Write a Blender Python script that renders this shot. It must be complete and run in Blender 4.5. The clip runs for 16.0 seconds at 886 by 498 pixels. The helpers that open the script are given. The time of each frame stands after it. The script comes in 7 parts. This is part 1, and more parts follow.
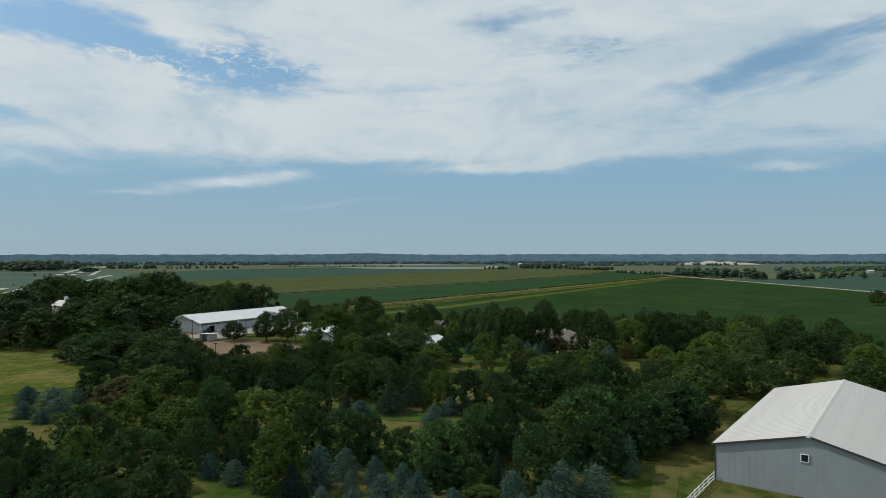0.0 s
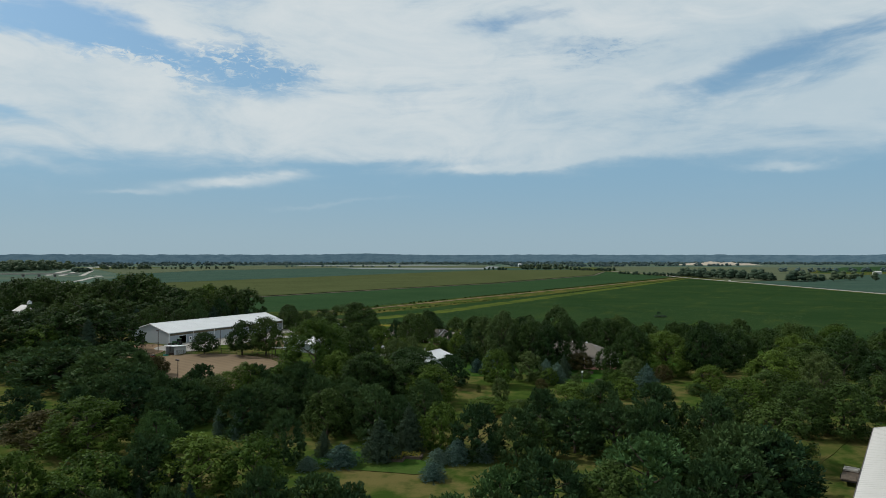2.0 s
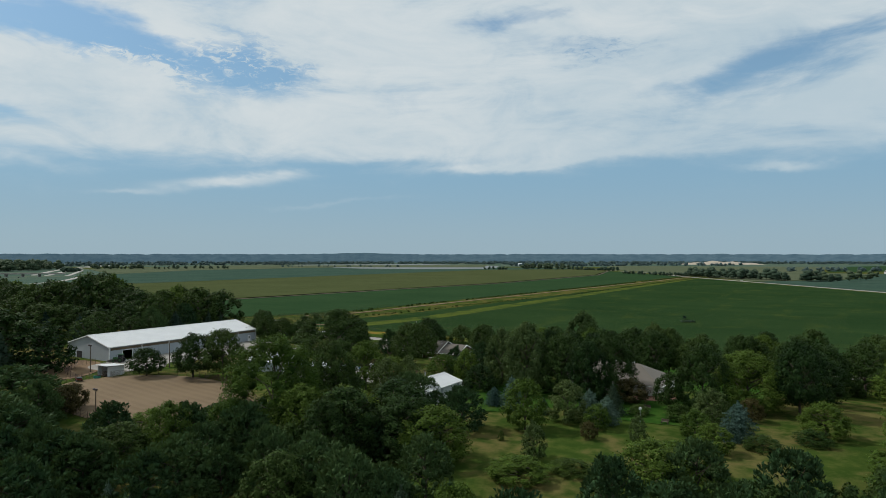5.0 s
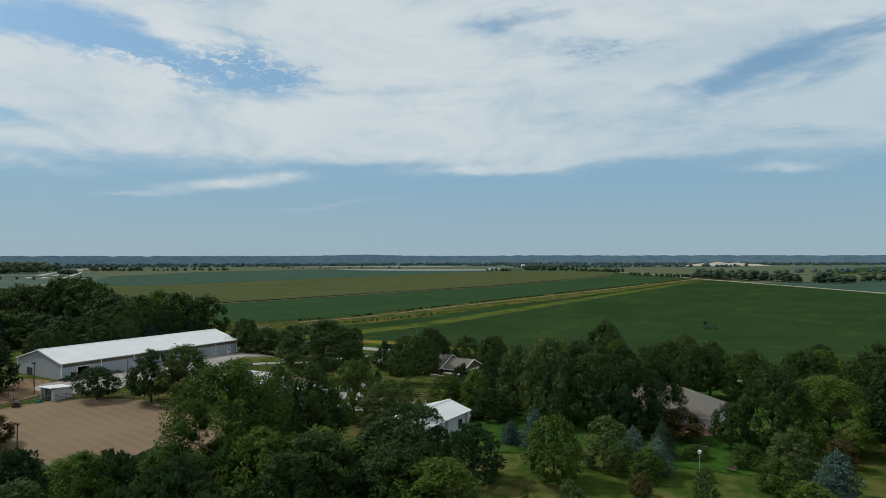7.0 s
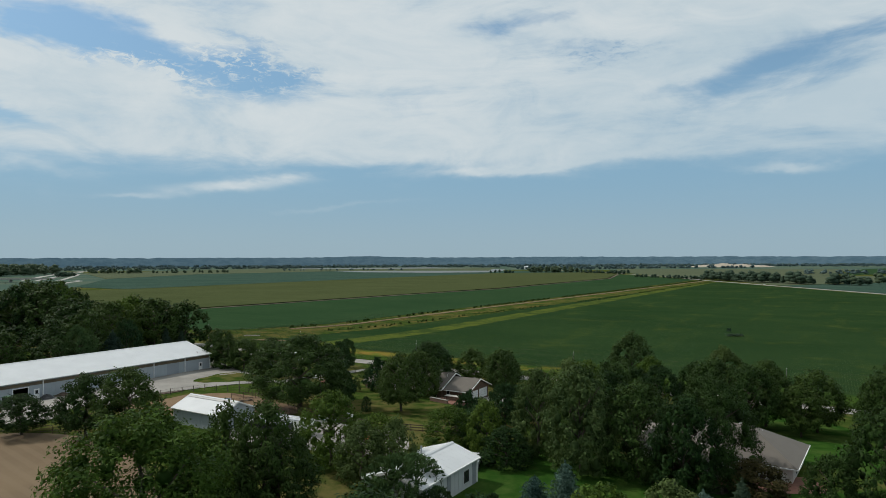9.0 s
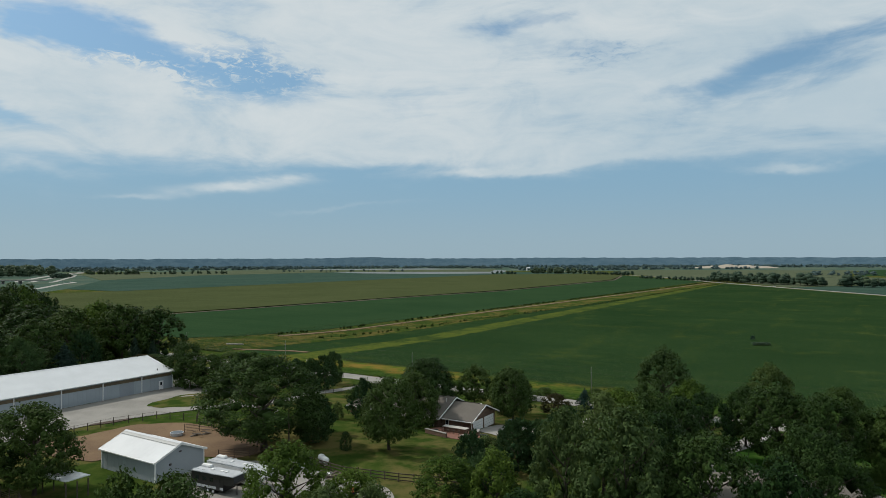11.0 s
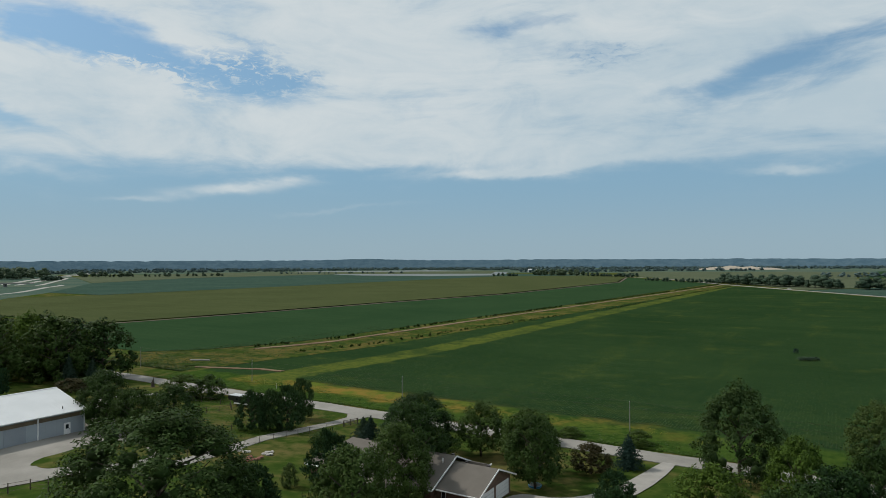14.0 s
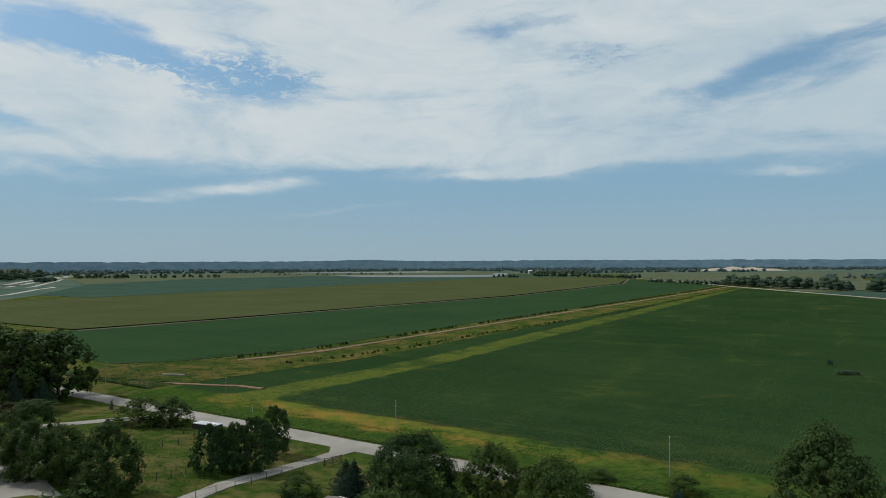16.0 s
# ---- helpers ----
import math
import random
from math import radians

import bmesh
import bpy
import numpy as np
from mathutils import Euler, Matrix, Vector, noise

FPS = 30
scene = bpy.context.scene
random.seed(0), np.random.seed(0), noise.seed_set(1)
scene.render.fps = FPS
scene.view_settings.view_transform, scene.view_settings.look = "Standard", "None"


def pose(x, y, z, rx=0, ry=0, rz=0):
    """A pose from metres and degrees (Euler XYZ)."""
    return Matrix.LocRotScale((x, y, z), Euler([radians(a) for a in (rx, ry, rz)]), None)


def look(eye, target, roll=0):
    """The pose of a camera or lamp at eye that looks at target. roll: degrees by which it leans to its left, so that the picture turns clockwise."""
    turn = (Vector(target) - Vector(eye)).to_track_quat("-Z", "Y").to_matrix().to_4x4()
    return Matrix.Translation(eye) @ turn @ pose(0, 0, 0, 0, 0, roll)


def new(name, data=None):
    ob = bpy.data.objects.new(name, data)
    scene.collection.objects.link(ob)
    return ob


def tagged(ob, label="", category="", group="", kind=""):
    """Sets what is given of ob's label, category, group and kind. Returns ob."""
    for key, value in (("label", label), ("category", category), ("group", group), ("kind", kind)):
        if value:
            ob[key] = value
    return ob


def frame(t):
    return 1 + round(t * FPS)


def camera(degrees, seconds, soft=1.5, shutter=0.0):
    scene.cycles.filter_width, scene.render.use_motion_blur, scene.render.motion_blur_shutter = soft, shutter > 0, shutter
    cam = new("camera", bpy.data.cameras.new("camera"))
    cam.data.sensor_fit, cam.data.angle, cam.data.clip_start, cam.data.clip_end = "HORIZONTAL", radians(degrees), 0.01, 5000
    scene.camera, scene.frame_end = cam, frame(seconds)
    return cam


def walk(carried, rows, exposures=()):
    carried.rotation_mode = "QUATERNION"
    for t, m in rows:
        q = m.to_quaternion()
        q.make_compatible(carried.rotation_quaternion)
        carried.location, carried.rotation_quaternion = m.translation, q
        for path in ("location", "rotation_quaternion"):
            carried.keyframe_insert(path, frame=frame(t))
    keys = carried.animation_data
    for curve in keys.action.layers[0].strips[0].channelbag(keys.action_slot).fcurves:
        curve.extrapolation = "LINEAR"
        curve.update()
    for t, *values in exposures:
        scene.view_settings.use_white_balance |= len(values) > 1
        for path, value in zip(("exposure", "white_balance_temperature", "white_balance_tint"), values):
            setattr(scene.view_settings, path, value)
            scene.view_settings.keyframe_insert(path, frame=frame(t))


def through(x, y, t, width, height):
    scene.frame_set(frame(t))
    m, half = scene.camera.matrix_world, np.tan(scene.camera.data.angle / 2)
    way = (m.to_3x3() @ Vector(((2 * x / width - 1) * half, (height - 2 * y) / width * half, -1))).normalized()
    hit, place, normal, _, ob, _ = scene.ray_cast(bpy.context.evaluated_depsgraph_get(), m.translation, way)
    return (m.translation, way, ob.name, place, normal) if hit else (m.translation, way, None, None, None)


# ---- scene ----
cam = camera(69.96, 16.0, 0.8)
PATH = [
    (0.0, 0.00, -0.00, 36.00, -0.000, 0.748, 0.080),
    (0.5, -0.36, 7.51, 36.20, -0.065, 0.772, 0.083),
    (1.0, -0.65, 15.21, 36.45, -0.078, 0.769, 0.018),
    (1.5, -0.97, 23.41, 36.48, -0.087, 0.762, -0.048),
    (2.0, -1.18, 31.68, 36.38, -0.124, 0.772, 0.018),
    (2.5, -1.41, 39.76, 36.17, -0.150, 0.775, 0.040),
    (3.0, -1.65, 47.45, 35.94, -0.183, 0.769, 0.002),
    (5.5, -2.92, 83.02, 35.40, -0.266, 0.735, 0.039),
    (6.0, -3.01, 89.55, 35.40, -0.195, 0.787, 0.078),
    (6.5, -3.01, 95.96, 35.47, -0.105, 0.835, 0.066),
    (7.0, -3.01, 102.35, 35.51, -0.076, 0.877, 0.126),
    (7.5, -3.07, 109.05, 35.69, -0.024, 0.892, 0.112),
    (8.0, -2.93, 115.66, 35.70, 0.034, 0.932, 0.132),
    (8.5, -2.87, 122.31, 35.73, 0.087, 0.961, 0.145),
    (9.0, -2.72, 128.88, 35.76, 0.162, 1.016, 0.202),
    (11.5, -1.98, 160.82, 36.26, 0.299, 1.115, 0.195),
    (12.0, -1.89, 167.32, 36.29, 0.297, 1.142, 0.198),
    (12.5, -1.82, 173.88, 36.39, 0.285, 1.165, 0.204),
    (13.0, -1.69, 180.51, 36.39, 0.292, 1.194, 0.209),
    (13.5, -1.55, 186.96, 36.40, 0.280, 1.226, 0.246),
    (14.0, -1.40, 193.35, 36.54, 0.320, 1.249, 0.267),
    (14.5, -1.26, 199.56, 36.74, 0.306, 1.264, 0.271),
    (15.0, -1.27, 205.63, 37.06, 0.296, 1.279, 0.281),
    (15.5, -1.46, 211.46, 37.34, 0.264, 1.297, 0.309),
    (16.0, -1.70, 217.36, 37.59, 0.278, 1.317, 0.282),
]
walk(cam, [(t, pose(x, y, z, 90 + pitch, roll, yaw)) for t, x, y, z, yaw, pitch, roll in PATH], [(0.0, 0.0), (9.0, 0.0), (11.5, -0.03), (16.0, -0.05)])

SKY_STRENGTH, SUN_STRENGTH = 0.09, 2.9
SUN_DIR = Vector((-0.66, 0.22, 0.715)).normalized()

# ---- sky with high cloud, and the sun ----


def nodes_of(tree):
    tree.nodes.clear()

    def add(kind, inputs=None, **props):
        n = tree.nodes.new(kind)
        for key, value in props.items():
            setattr(n, key, value)
        for key, value in (inputs or {}).items():
            if isinstance(value, bpy.types.NodeSocket):
                tree.links.new(value, n.inputs[key])
            else:
                n.inputs[key].default_value = value
        return n

    def maths(op, a, b=0.0, c=0.0):
        return add("ShaderNodeMath", {0: a, 1: b, 2: c}, operation=op).outputs[0]

    def ramp(fac, lo, hi, a=0.0, b=1.0):
        return add("ShaderNodeMapRange", {0: fac, 1: lo, 2: hi, 3: a, 4: b}, interpolation_type="SMOOTHSTEP").outputs[0]

    def noise_of(vec, scale, detail=4.0, rough=0.55, distort=0.0):
        return add("ShaderNodeTexNoise", {"Vector": vec, "Scale": scale, "Detail": detail, "Roughness": rough, "Distortion": distort}).outputs["Fac"]

    def mix(fac, a, b, blend="MIX"):
        n = add("ShaderNodeMix", data_type="RGBA", blend_type=blend)
        for i, value in ((0, fac), (6, a), (7, b)):
            if isinstance(value, bpy.types.NodeSocket):
                tree.links.new(value, n.inputs[i])
            else:
                n.inputs[i].default_value = (*value, 1) if isinstance(value, tuple) and len(value) == 3 else value
        return n.outputs[2]

    def vec(x, y, z=0.0):
        return add("ShaderNodeCombineXYZ", {0: x, 1: y, 2: z}).outputs[0]

    return add, maths, ramp, noise_of, mix, vec


def make_world():
    world = bpy.data.worlds.new("sky")
    scene.world = world
    world.use_nodes = True
    tree = world.node_tree
    add, maths, ramp, noise_of, mix, vec = nodes_of(tree)
    sky = add("ShaderNodeTexSky", sky_type="NISHITA", sun_disc=False, sun_elevation=math.asin(SUN_DIR.z), sun_rotation=math.atan2(SUN_DIR.x, SUN_DIR.y), altitude=300.0, air_density=1.0, dust_density=1.6, ozone_density=1.4)
    way = add("ShaderNodeTexCoord").outputs["Generated"]
    x, y, z = [add("ShaderNodeSeparateXYZ", {0: way}).outputs[i] for i in range(3)]
    flat = maths("SQRT", maths("ADD", maths("MULTIPLY", x, x), maths("MULTIPLY", y, y)))
    up = maths("DIVIDE", maths("MAXIMUM", z, 0.0), maths("MAXIMUM", flat, 0.02))
    side = maths("ARCTAN2", x, y)
    high = maths("MAXIMUM", z, 0.03)
    layer = vec(maths("DIVIDE", x, high), maths("DIVIDE", y, high))
    plane = vec(side, up)
    bent = noise_of(add("ShaderNodeMapping", {0: plane, 3: (4.0, 8.0, 1)}).outputs[0], 1.0, 5.0, 0.6)
    wob = maths("MULTIPLY", maths("SUBTRACT", bent, 0.5), 0.27)
    sheet = noise_of(add("ShaderNodeMapping", {0: plane, 2: (0, 0, -0.12), 3: (2.6, 9.0, 1)}).outputs[0], 1.0, 8.0, 0.62, 0.8)
    fluff = noise_of(add("ShaderNodeMapping", {0: plane, 1: (3.0, 1.0, 0), 2: (0, 0, -0.15), 3: (7.0, 17.0, 1)}).outputs[0], 1.0, 7.0, 0.62, 1.0)
    wisp = noise_of(add("ShaderNodeMapping", {0: plane, 1: (1.0, 5.0, 0), 2: (0, 0, -0.2), 3: (9.0, 60.0, 1)}).outputs[0], 1.0, 5.0, 0.6, 0.6)
    ripple = noise_of(add("ShaderNodeMapping", {0: plane, 2: (0, 0, 0.3), 3: (48.0, 105.0, 1)}).outputs[0], 1.0, 6.0, 0.66, 0.9)

    def blob(cx, cy, rx, ry, tilt=0.0):
        dx = maths("ADD", maths("SUBTRACT", side, cx), wob)
        dy = maths("ADD", maths("SUBTRACT", up, cy), maths("MULTIPLY", wob, 0.3))
        dy = maths("SUBTRACT", dy, maths("MULTIPLY", dx, tilt))
        d = maths("ADD", maths("POWER", maths("DIVIDE", dx, rx), 2.0), maths("POWER", maths("DIVIDE", dy, ry), 2.0))
        return maths("EXPONENT", maths("MULTIPLY", maths("POWER", d, 1.1), -1.0))

    cover = ramp(maths("ADD", up, maths("MULTIPLY", wob, 0.14)), 0.118, 0.172, -0.24, 1.0)
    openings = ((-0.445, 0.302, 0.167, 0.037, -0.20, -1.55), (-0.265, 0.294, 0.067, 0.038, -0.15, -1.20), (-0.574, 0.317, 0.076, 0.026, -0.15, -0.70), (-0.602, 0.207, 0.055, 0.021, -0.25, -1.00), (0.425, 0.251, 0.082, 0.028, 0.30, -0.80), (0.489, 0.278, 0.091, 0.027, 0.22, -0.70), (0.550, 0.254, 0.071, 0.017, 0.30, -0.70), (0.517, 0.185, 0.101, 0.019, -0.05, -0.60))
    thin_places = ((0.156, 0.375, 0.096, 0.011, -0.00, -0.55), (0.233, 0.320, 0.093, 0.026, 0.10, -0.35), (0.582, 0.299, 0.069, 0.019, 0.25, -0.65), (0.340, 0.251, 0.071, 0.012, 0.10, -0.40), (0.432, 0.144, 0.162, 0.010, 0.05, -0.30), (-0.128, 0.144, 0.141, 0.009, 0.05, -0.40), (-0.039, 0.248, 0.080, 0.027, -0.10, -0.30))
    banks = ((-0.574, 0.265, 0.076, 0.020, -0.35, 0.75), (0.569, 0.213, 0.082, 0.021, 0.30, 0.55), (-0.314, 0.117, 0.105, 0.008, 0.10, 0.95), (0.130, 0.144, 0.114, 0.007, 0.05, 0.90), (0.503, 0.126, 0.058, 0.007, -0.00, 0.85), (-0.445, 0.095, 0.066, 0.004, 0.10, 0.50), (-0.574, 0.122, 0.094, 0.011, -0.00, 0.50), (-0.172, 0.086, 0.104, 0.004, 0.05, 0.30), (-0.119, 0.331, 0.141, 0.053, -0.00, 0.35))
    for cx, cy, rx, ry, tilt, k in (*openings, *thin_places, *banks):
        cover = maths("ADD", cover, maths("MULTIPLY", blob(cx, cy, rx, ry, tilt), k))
    texture = maths("ADD", maths("ADD", maths("MULTIPLY", maths("SUBTRACT", sheet, 0.5), 1.3), maths("MULTIPLY", maths("SUBTRACT", fluff, 0.5), 1.0)), maths("MULTIPLY", maths("SUBTRACT", wisp, 0.5), 0.55))
    flecks = ramp(ripple, 0.45, 0.66)
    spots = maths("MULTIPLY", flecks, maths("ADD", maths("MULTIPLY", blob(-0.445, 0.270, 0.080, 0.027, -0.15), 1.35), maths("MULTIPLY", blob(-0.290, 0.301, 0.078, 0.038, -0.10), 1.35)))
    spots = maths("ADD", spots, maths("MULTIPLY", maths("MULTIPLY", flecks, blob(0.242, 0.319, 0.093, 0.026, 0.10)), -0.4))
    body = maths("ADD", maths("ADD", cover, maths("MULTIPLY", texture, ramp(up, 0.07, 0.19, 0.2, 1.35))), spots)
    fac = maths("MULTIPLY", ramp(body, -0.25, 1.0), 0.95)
    shade = maths("ADD", maths("ADD", maths("MULTIPLY", maths("SUBTRACT", fluff, 0.5), 0.9), maths("MULTIPLY", maths("SUBTRACT", sheet, 0.5), 1.2)), ramp(side, -0.05, 0.5, 0.0, -0.34))
    white = mix(ramp(maths("ADD", shade, maths("MULTIPLY", up, 0.5)), -0.35, 0.5), (0.48, 0.587, 0.65), (0.662, 0.715, 0.73))
    blue = add("ShaderNodeVectorMath", {0: sky.outputs[0], 1: (SKY_STRENGTH * 0.95, SKY_STRENGTH * 1.22, SKY_STRENGTH * 1.32)}, operation="MULTIPLY").outputs[0]
    hazy = mix(ramp(up, 0.05, 0.40, 0.95, 0.35), blue, mix(ramp(up, 0.0, 0.14), (0.315, 0.435, 0.51), (0.24, 0.405, 0.54)))
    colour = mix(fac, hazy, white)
    back = add("ShaderNodeBackground", {0: colour, 1: 1.0})
    tree.links.new(back.outputs[0], add("ShaderNodeOutputWorld").inputs[0])


make_world()
sun = new("sun", bpy.data.lights.new("sun", "SUN"))
sun.data.energy, sun.data.angle, sun.data.color = SUN_STRENGTH, radians(1.0), (1.0, 0.95, 0.87)
sun.matrix_world = look((0, 0, 300), Vector((0, 0, 300)) - SUN_DIR)

# ---- materials ----


def material(name):
    m = bpy.data.materials.new(name)
    m.use_nodes = True
    return m, nodes_of(m.node_tree)


def finish(m, kit, colour, rough=0.85, bump=None, strength=0.3, distance=0.1, **extra):
    add = kit[0]
    p = add("ShaderNodeBsdfPrincipled", {"Base Color": colour, "Roughness": rough, **{k.replace("_", " "): v for k, v in extra.items()}})
    if bump is not None:
        m.node_tree.links.new(add("ShaderNodeBump", {"Height": bump, "Strength": strength, "Distance": distance}).outputs[0], p.inputs["Normal"])
    m.node_tree.links.new(p.outputs[0], add("ShaderNodeOutputMaterial").inputs[0])
    return m


def plain(name, a, b, scale=2.0, rough=0.8, fine=30.0, bump=0.15, distance=0.02, **extra):
    """Two tones by a coarse and a fine noise, with fine relief."""
    m, kit = material(name)
    add, maths, ramp, noise_of, mix, vec = kit
    where = add("ShaderNodeTexCoord").outputs["Object"]
    coarse, small = noise_of(where, scale, 5.0), noise_of(where, fine, 3.0)
    fac = ramp(maths("ADD", maths("MULTIPLY", coarse, 0.7), maths("MULTIPLY", small, 0.3)), 0.32, 0.68)
    return finish(m, kit, mix(fac, a, b), rough, small, bump, distance, **extra)


def leaves(name, dark, light, through=0.25, rough=0.6):
    """Foliage: varies from tree to tree and from leaf to leaf, and lets some light through."""
    m, kit = material(name)
    add, maths, ramp, noise_of, mix, vec = kit
    one = add("ShaderNodeObjectInfo").outputs["Random"]
    each = add("ShaderNodeNewGeometry").outputs["Random Per Island"]
    where = add("ShaderNodeTexCoord").outputs["Object"]
    patch = noise_of(where, 6.5, 3.0)
    fac = ramp(maths("ADD", maths("ADD", maths("MULTIPLY", each, 0.28), maths("MULTIPLY", patch, 0.8)), maths("MULTIPLY", one, 0.25)), 0.28, 1.0)
    col = mix(fac, dark, light)
    col = mix(maths("MULTIPLY", one, 0.35), col, mix(0.6, col, (0.10, 0.11, 0.02)))
    p = add("ShaderNodeBsdfPrincipled", {"Base Color": col, "Roughness": rough, "Specular IOR Level": 0.06})
    t = add("ShaderNodeBsdfTranslucent", {"Color": mix(0.5, col, (0.12, 0.17, 0.02))})
    s = add("ShaderNodeMixShader", {0: through, 1: p.outputs[0], 2: t.outputs[0]})
    m.node_tree.links.new(s.outputs[0], add("ShaderNodeOutputMaterial").inputs[0])
    return m


def grass_material(name, a, b, dry, amount, scale=0.05):
    m, kit = material(name)
    add, maths, ramp, noise_of, mix, vec = kit
    where = add("ShaderNodeTexCoord").outputs["Object"]
    big, mid, small = noise_of(where, scale, 6.0, 0.6), noise_of(where, 0.35, 4.0), noise_of(where, 6.0, 4.0, 0.7)
    col = mix(ramp(mid, 0.3, 0.7), a, b)
    col = mix(maths("MULTIPLY", ramp(maths("ADD", big, maths("MULTIPLY", maths("SUBTRACT", mid, 0.5), 0.5)), 0.42, 0.66), amount), col, dry)
    col = mix(maths("MULTIPLY", ramp(small, 0.35, 0.7), 0.35), col, mix(0.5, col, (0.01, 0.02, 0.006)))
    return finish(m, kit, col, 0.95, small, 0.5, 0.08, Specular_IOR_Level=0.0)


def crop_material(name, a, b, patch, amount, angle, row=0.76, after=None):
    """A field of one crop: rows along one way, uneven growth and weedy patches."""
    m, kit = material(name)
    add, maths, ramp, noise_of, mix, vec = kit
    where = add("ShaderNodeTexCoord").outputs["Object"]
    turned = add("ShaderNodeMapping", {0: where, 2: (0, 0, angle)}).outputs[0]
    streak = noise_of(add("ShaderNodeMapping", {0: turned, 3: (0.004, 0.12, 1)}).outputs[0], 1.0, 5.0, 0.6)
    big, mid, small = noise_of(where, 0.012, 5.0), noise_of(where, 0.16, 4.0, 0.6), noise_of(where, 2.6, 4.0, 0.65)
    rows = add("ShaderNodeTexWave", {"Vector": turned, "Scale": 0.314 / row, "Distortion": 1.0, "Detail": 2.0, "Detail Scale": 1.2}, bands_direction="Y").outputs["Fac"]
    col = mix(ramp(maths("ADD", maths("MULTIPLY", big, 0.6), maths("MULTIPLY", streak, 0.4)), 0.3, 0.7), a, b)
    col = mix(maths("MULTIPLY", ramp(small, 0.3, 0.75), 0.5), col, mix(0.55, col, (0.005, 0.012, 0.004)))
    fleck = noise_of(where, 0.7, 6.0, 0.7)
    col = mix(maths("MULTIPLY", ramp(fleck, 0.45, 0.75), 0.45), col, mix(0.5, col, patch))
    spots = maths("MULTIPLY", ramp(maths("ADD", maths("MULTIPLY", noise_of(add("ShaderNodeMapping", {0: turned, 3: (0.6, 1.0, 1)}).outputs[0], 0.035, 6.0, 0.68), 0.75), maths("MULTIPLY", mid, 0.25)), 0.53, 0.70), amount)
    col = mix(spots, col, patch)
    specks = maths("MULTIPLY", ramp(noise_of(add("ShaderNodeMapping", {0: turned, 1: (40.0, 9.0, 0), 3: (1.0, 0.22, 1)}).outputs[0], 0.06, 5.0, 0.65), 0.52, 0.70), ramp(fleck, 0.42, 0.62))
    col = mix(maths("MULTIPLY", specks, amount), col, patch)
    col = mix(maths("MULTIPLY", rows, 0.6), col, mix(0.4, col, (0.006, 0.012, 0.006)))
    if after:
        col = after(kit, where, col)
    return finish(m, kit, col, 0.95, maths("ADD", maths("MULTIPLY", small, 0.6), maths("MULTIPLY", rows, 0.4)), 0.6, 0.3, Specular_IOR_Level=0.0)


ANGLE = math.atan2(-0.52, 0.854)
GRASS = grass_material("grass", (0.028, 0.053, 0.0105), (0.049, 0.074, 0.0150), (0.120, 0.101, 0.039), 0.82)
LAWN = grass_material("lawn", (0.0180, 0.0540, 0.0086), (0.0330, 0.0790, 0.0130), (0.0840, 0.0980, 0.0324), 0.38)
MEADOW = grass_material("meadow", (0.0462, 0.0690, 0.0151), (0.0840, 0.0966, 0.0216), (0.1428, 0.1288, 0.0486), 0.8)
WEEDS = grass_material("weeds", (0.0252, 0.0570, 0.0130), (0.0462, 0.0782, 0.0151), (0.1092, 0.1104, 0.0324), 0.6, 0.09)
BANK = grass_material("bank_weeds", (0.026, 0.050, 0.012), (0.052, 0.074, 0.016), (0.120, 0.098, 0.032), 0.85, 0.06)


def field_edge(kit, where, col):
    """Weedy margin beside the road, yellow and orange patches, and the yellowing strip along the crop's far edge, with ragged borders."""
    add, maths, ramp, noise_of, mix, vec = kit
    u = add("ShaderNodeVectorMath", {0: where, 1: (0.52, 0.854, 0)}, operation="DOT_PRODUCT").outputs["Value"]
    v = add("ShaderNodeVectorMath", {0: where, 1: (0.8444, -0.5358, 0)}, operation="DOT_PRODUCT").outputs["Value"]
    rag = maths("MULTIPLY", maths("SUBTRACT", noise_of(where, 0.09, 5.0, 0.62), 0.5), 16.0)
    fine = noise_of(where, 0.5, 4.0, 0.65)
    du, dv = maths("ADD", u, rag), maths("ADD", v, maths("MULTIPLY", rag, 0.45))
    weeds = mix(ramp(fine, 0.3, 0.7), (0.022, 0.050, 0.010), (0.046, 0.078, 0.015))
    gold = mix(ramp(noise_of(where, 0.13, 4.0), 0.40, 0.62), (0.090, 0.115, 0.020), (0.180, 0.125, 0.030))
    col = mix(ramp(du, 309.0, 315.0), weeds, col)
    patch = ramp(maths("ADD", maths("MULTIPLY", noise_of(where, 0.05, 5.0, 0.6), 0.7), maths("MULTIPLY", fine, 0.3)), 0.40, 0.56)
    belt = maths("MULTIPLY", ramp(du, 300.0, 305.0), maths("SUBTRACT", 1.0, ramp(du, 310.0, 317.0)))
    along = maths("MULTIPLY", ramp(v, -279.0, -270.0), maths("SUBTRACT", 1.0, ramp(v, -205.0, -100.0)))
    col = mix(maths("MULTIPLY", maths("MULTIPLY", patch, belt), along), col, gold)
    pale = mix(ramp(fine, 0.3, 0.7), (0.052, 0.080, 0.017), (0.088, 0.104, 0.022))
    strip = maths("MULTIPLY", ramp(dv, -274.5, -271.0), maths("SUBTRACT", 1.0, ramp(dv, -259.0, -256.0)))
    start = ramp(du, 303.0, 314.0)
    return mix(maths("MULTIPLY", maths("MULTIPLY", strip, start), maths("ADD", 0.35, maths("MULTIPLY", patch, 0.65))), col, pale)


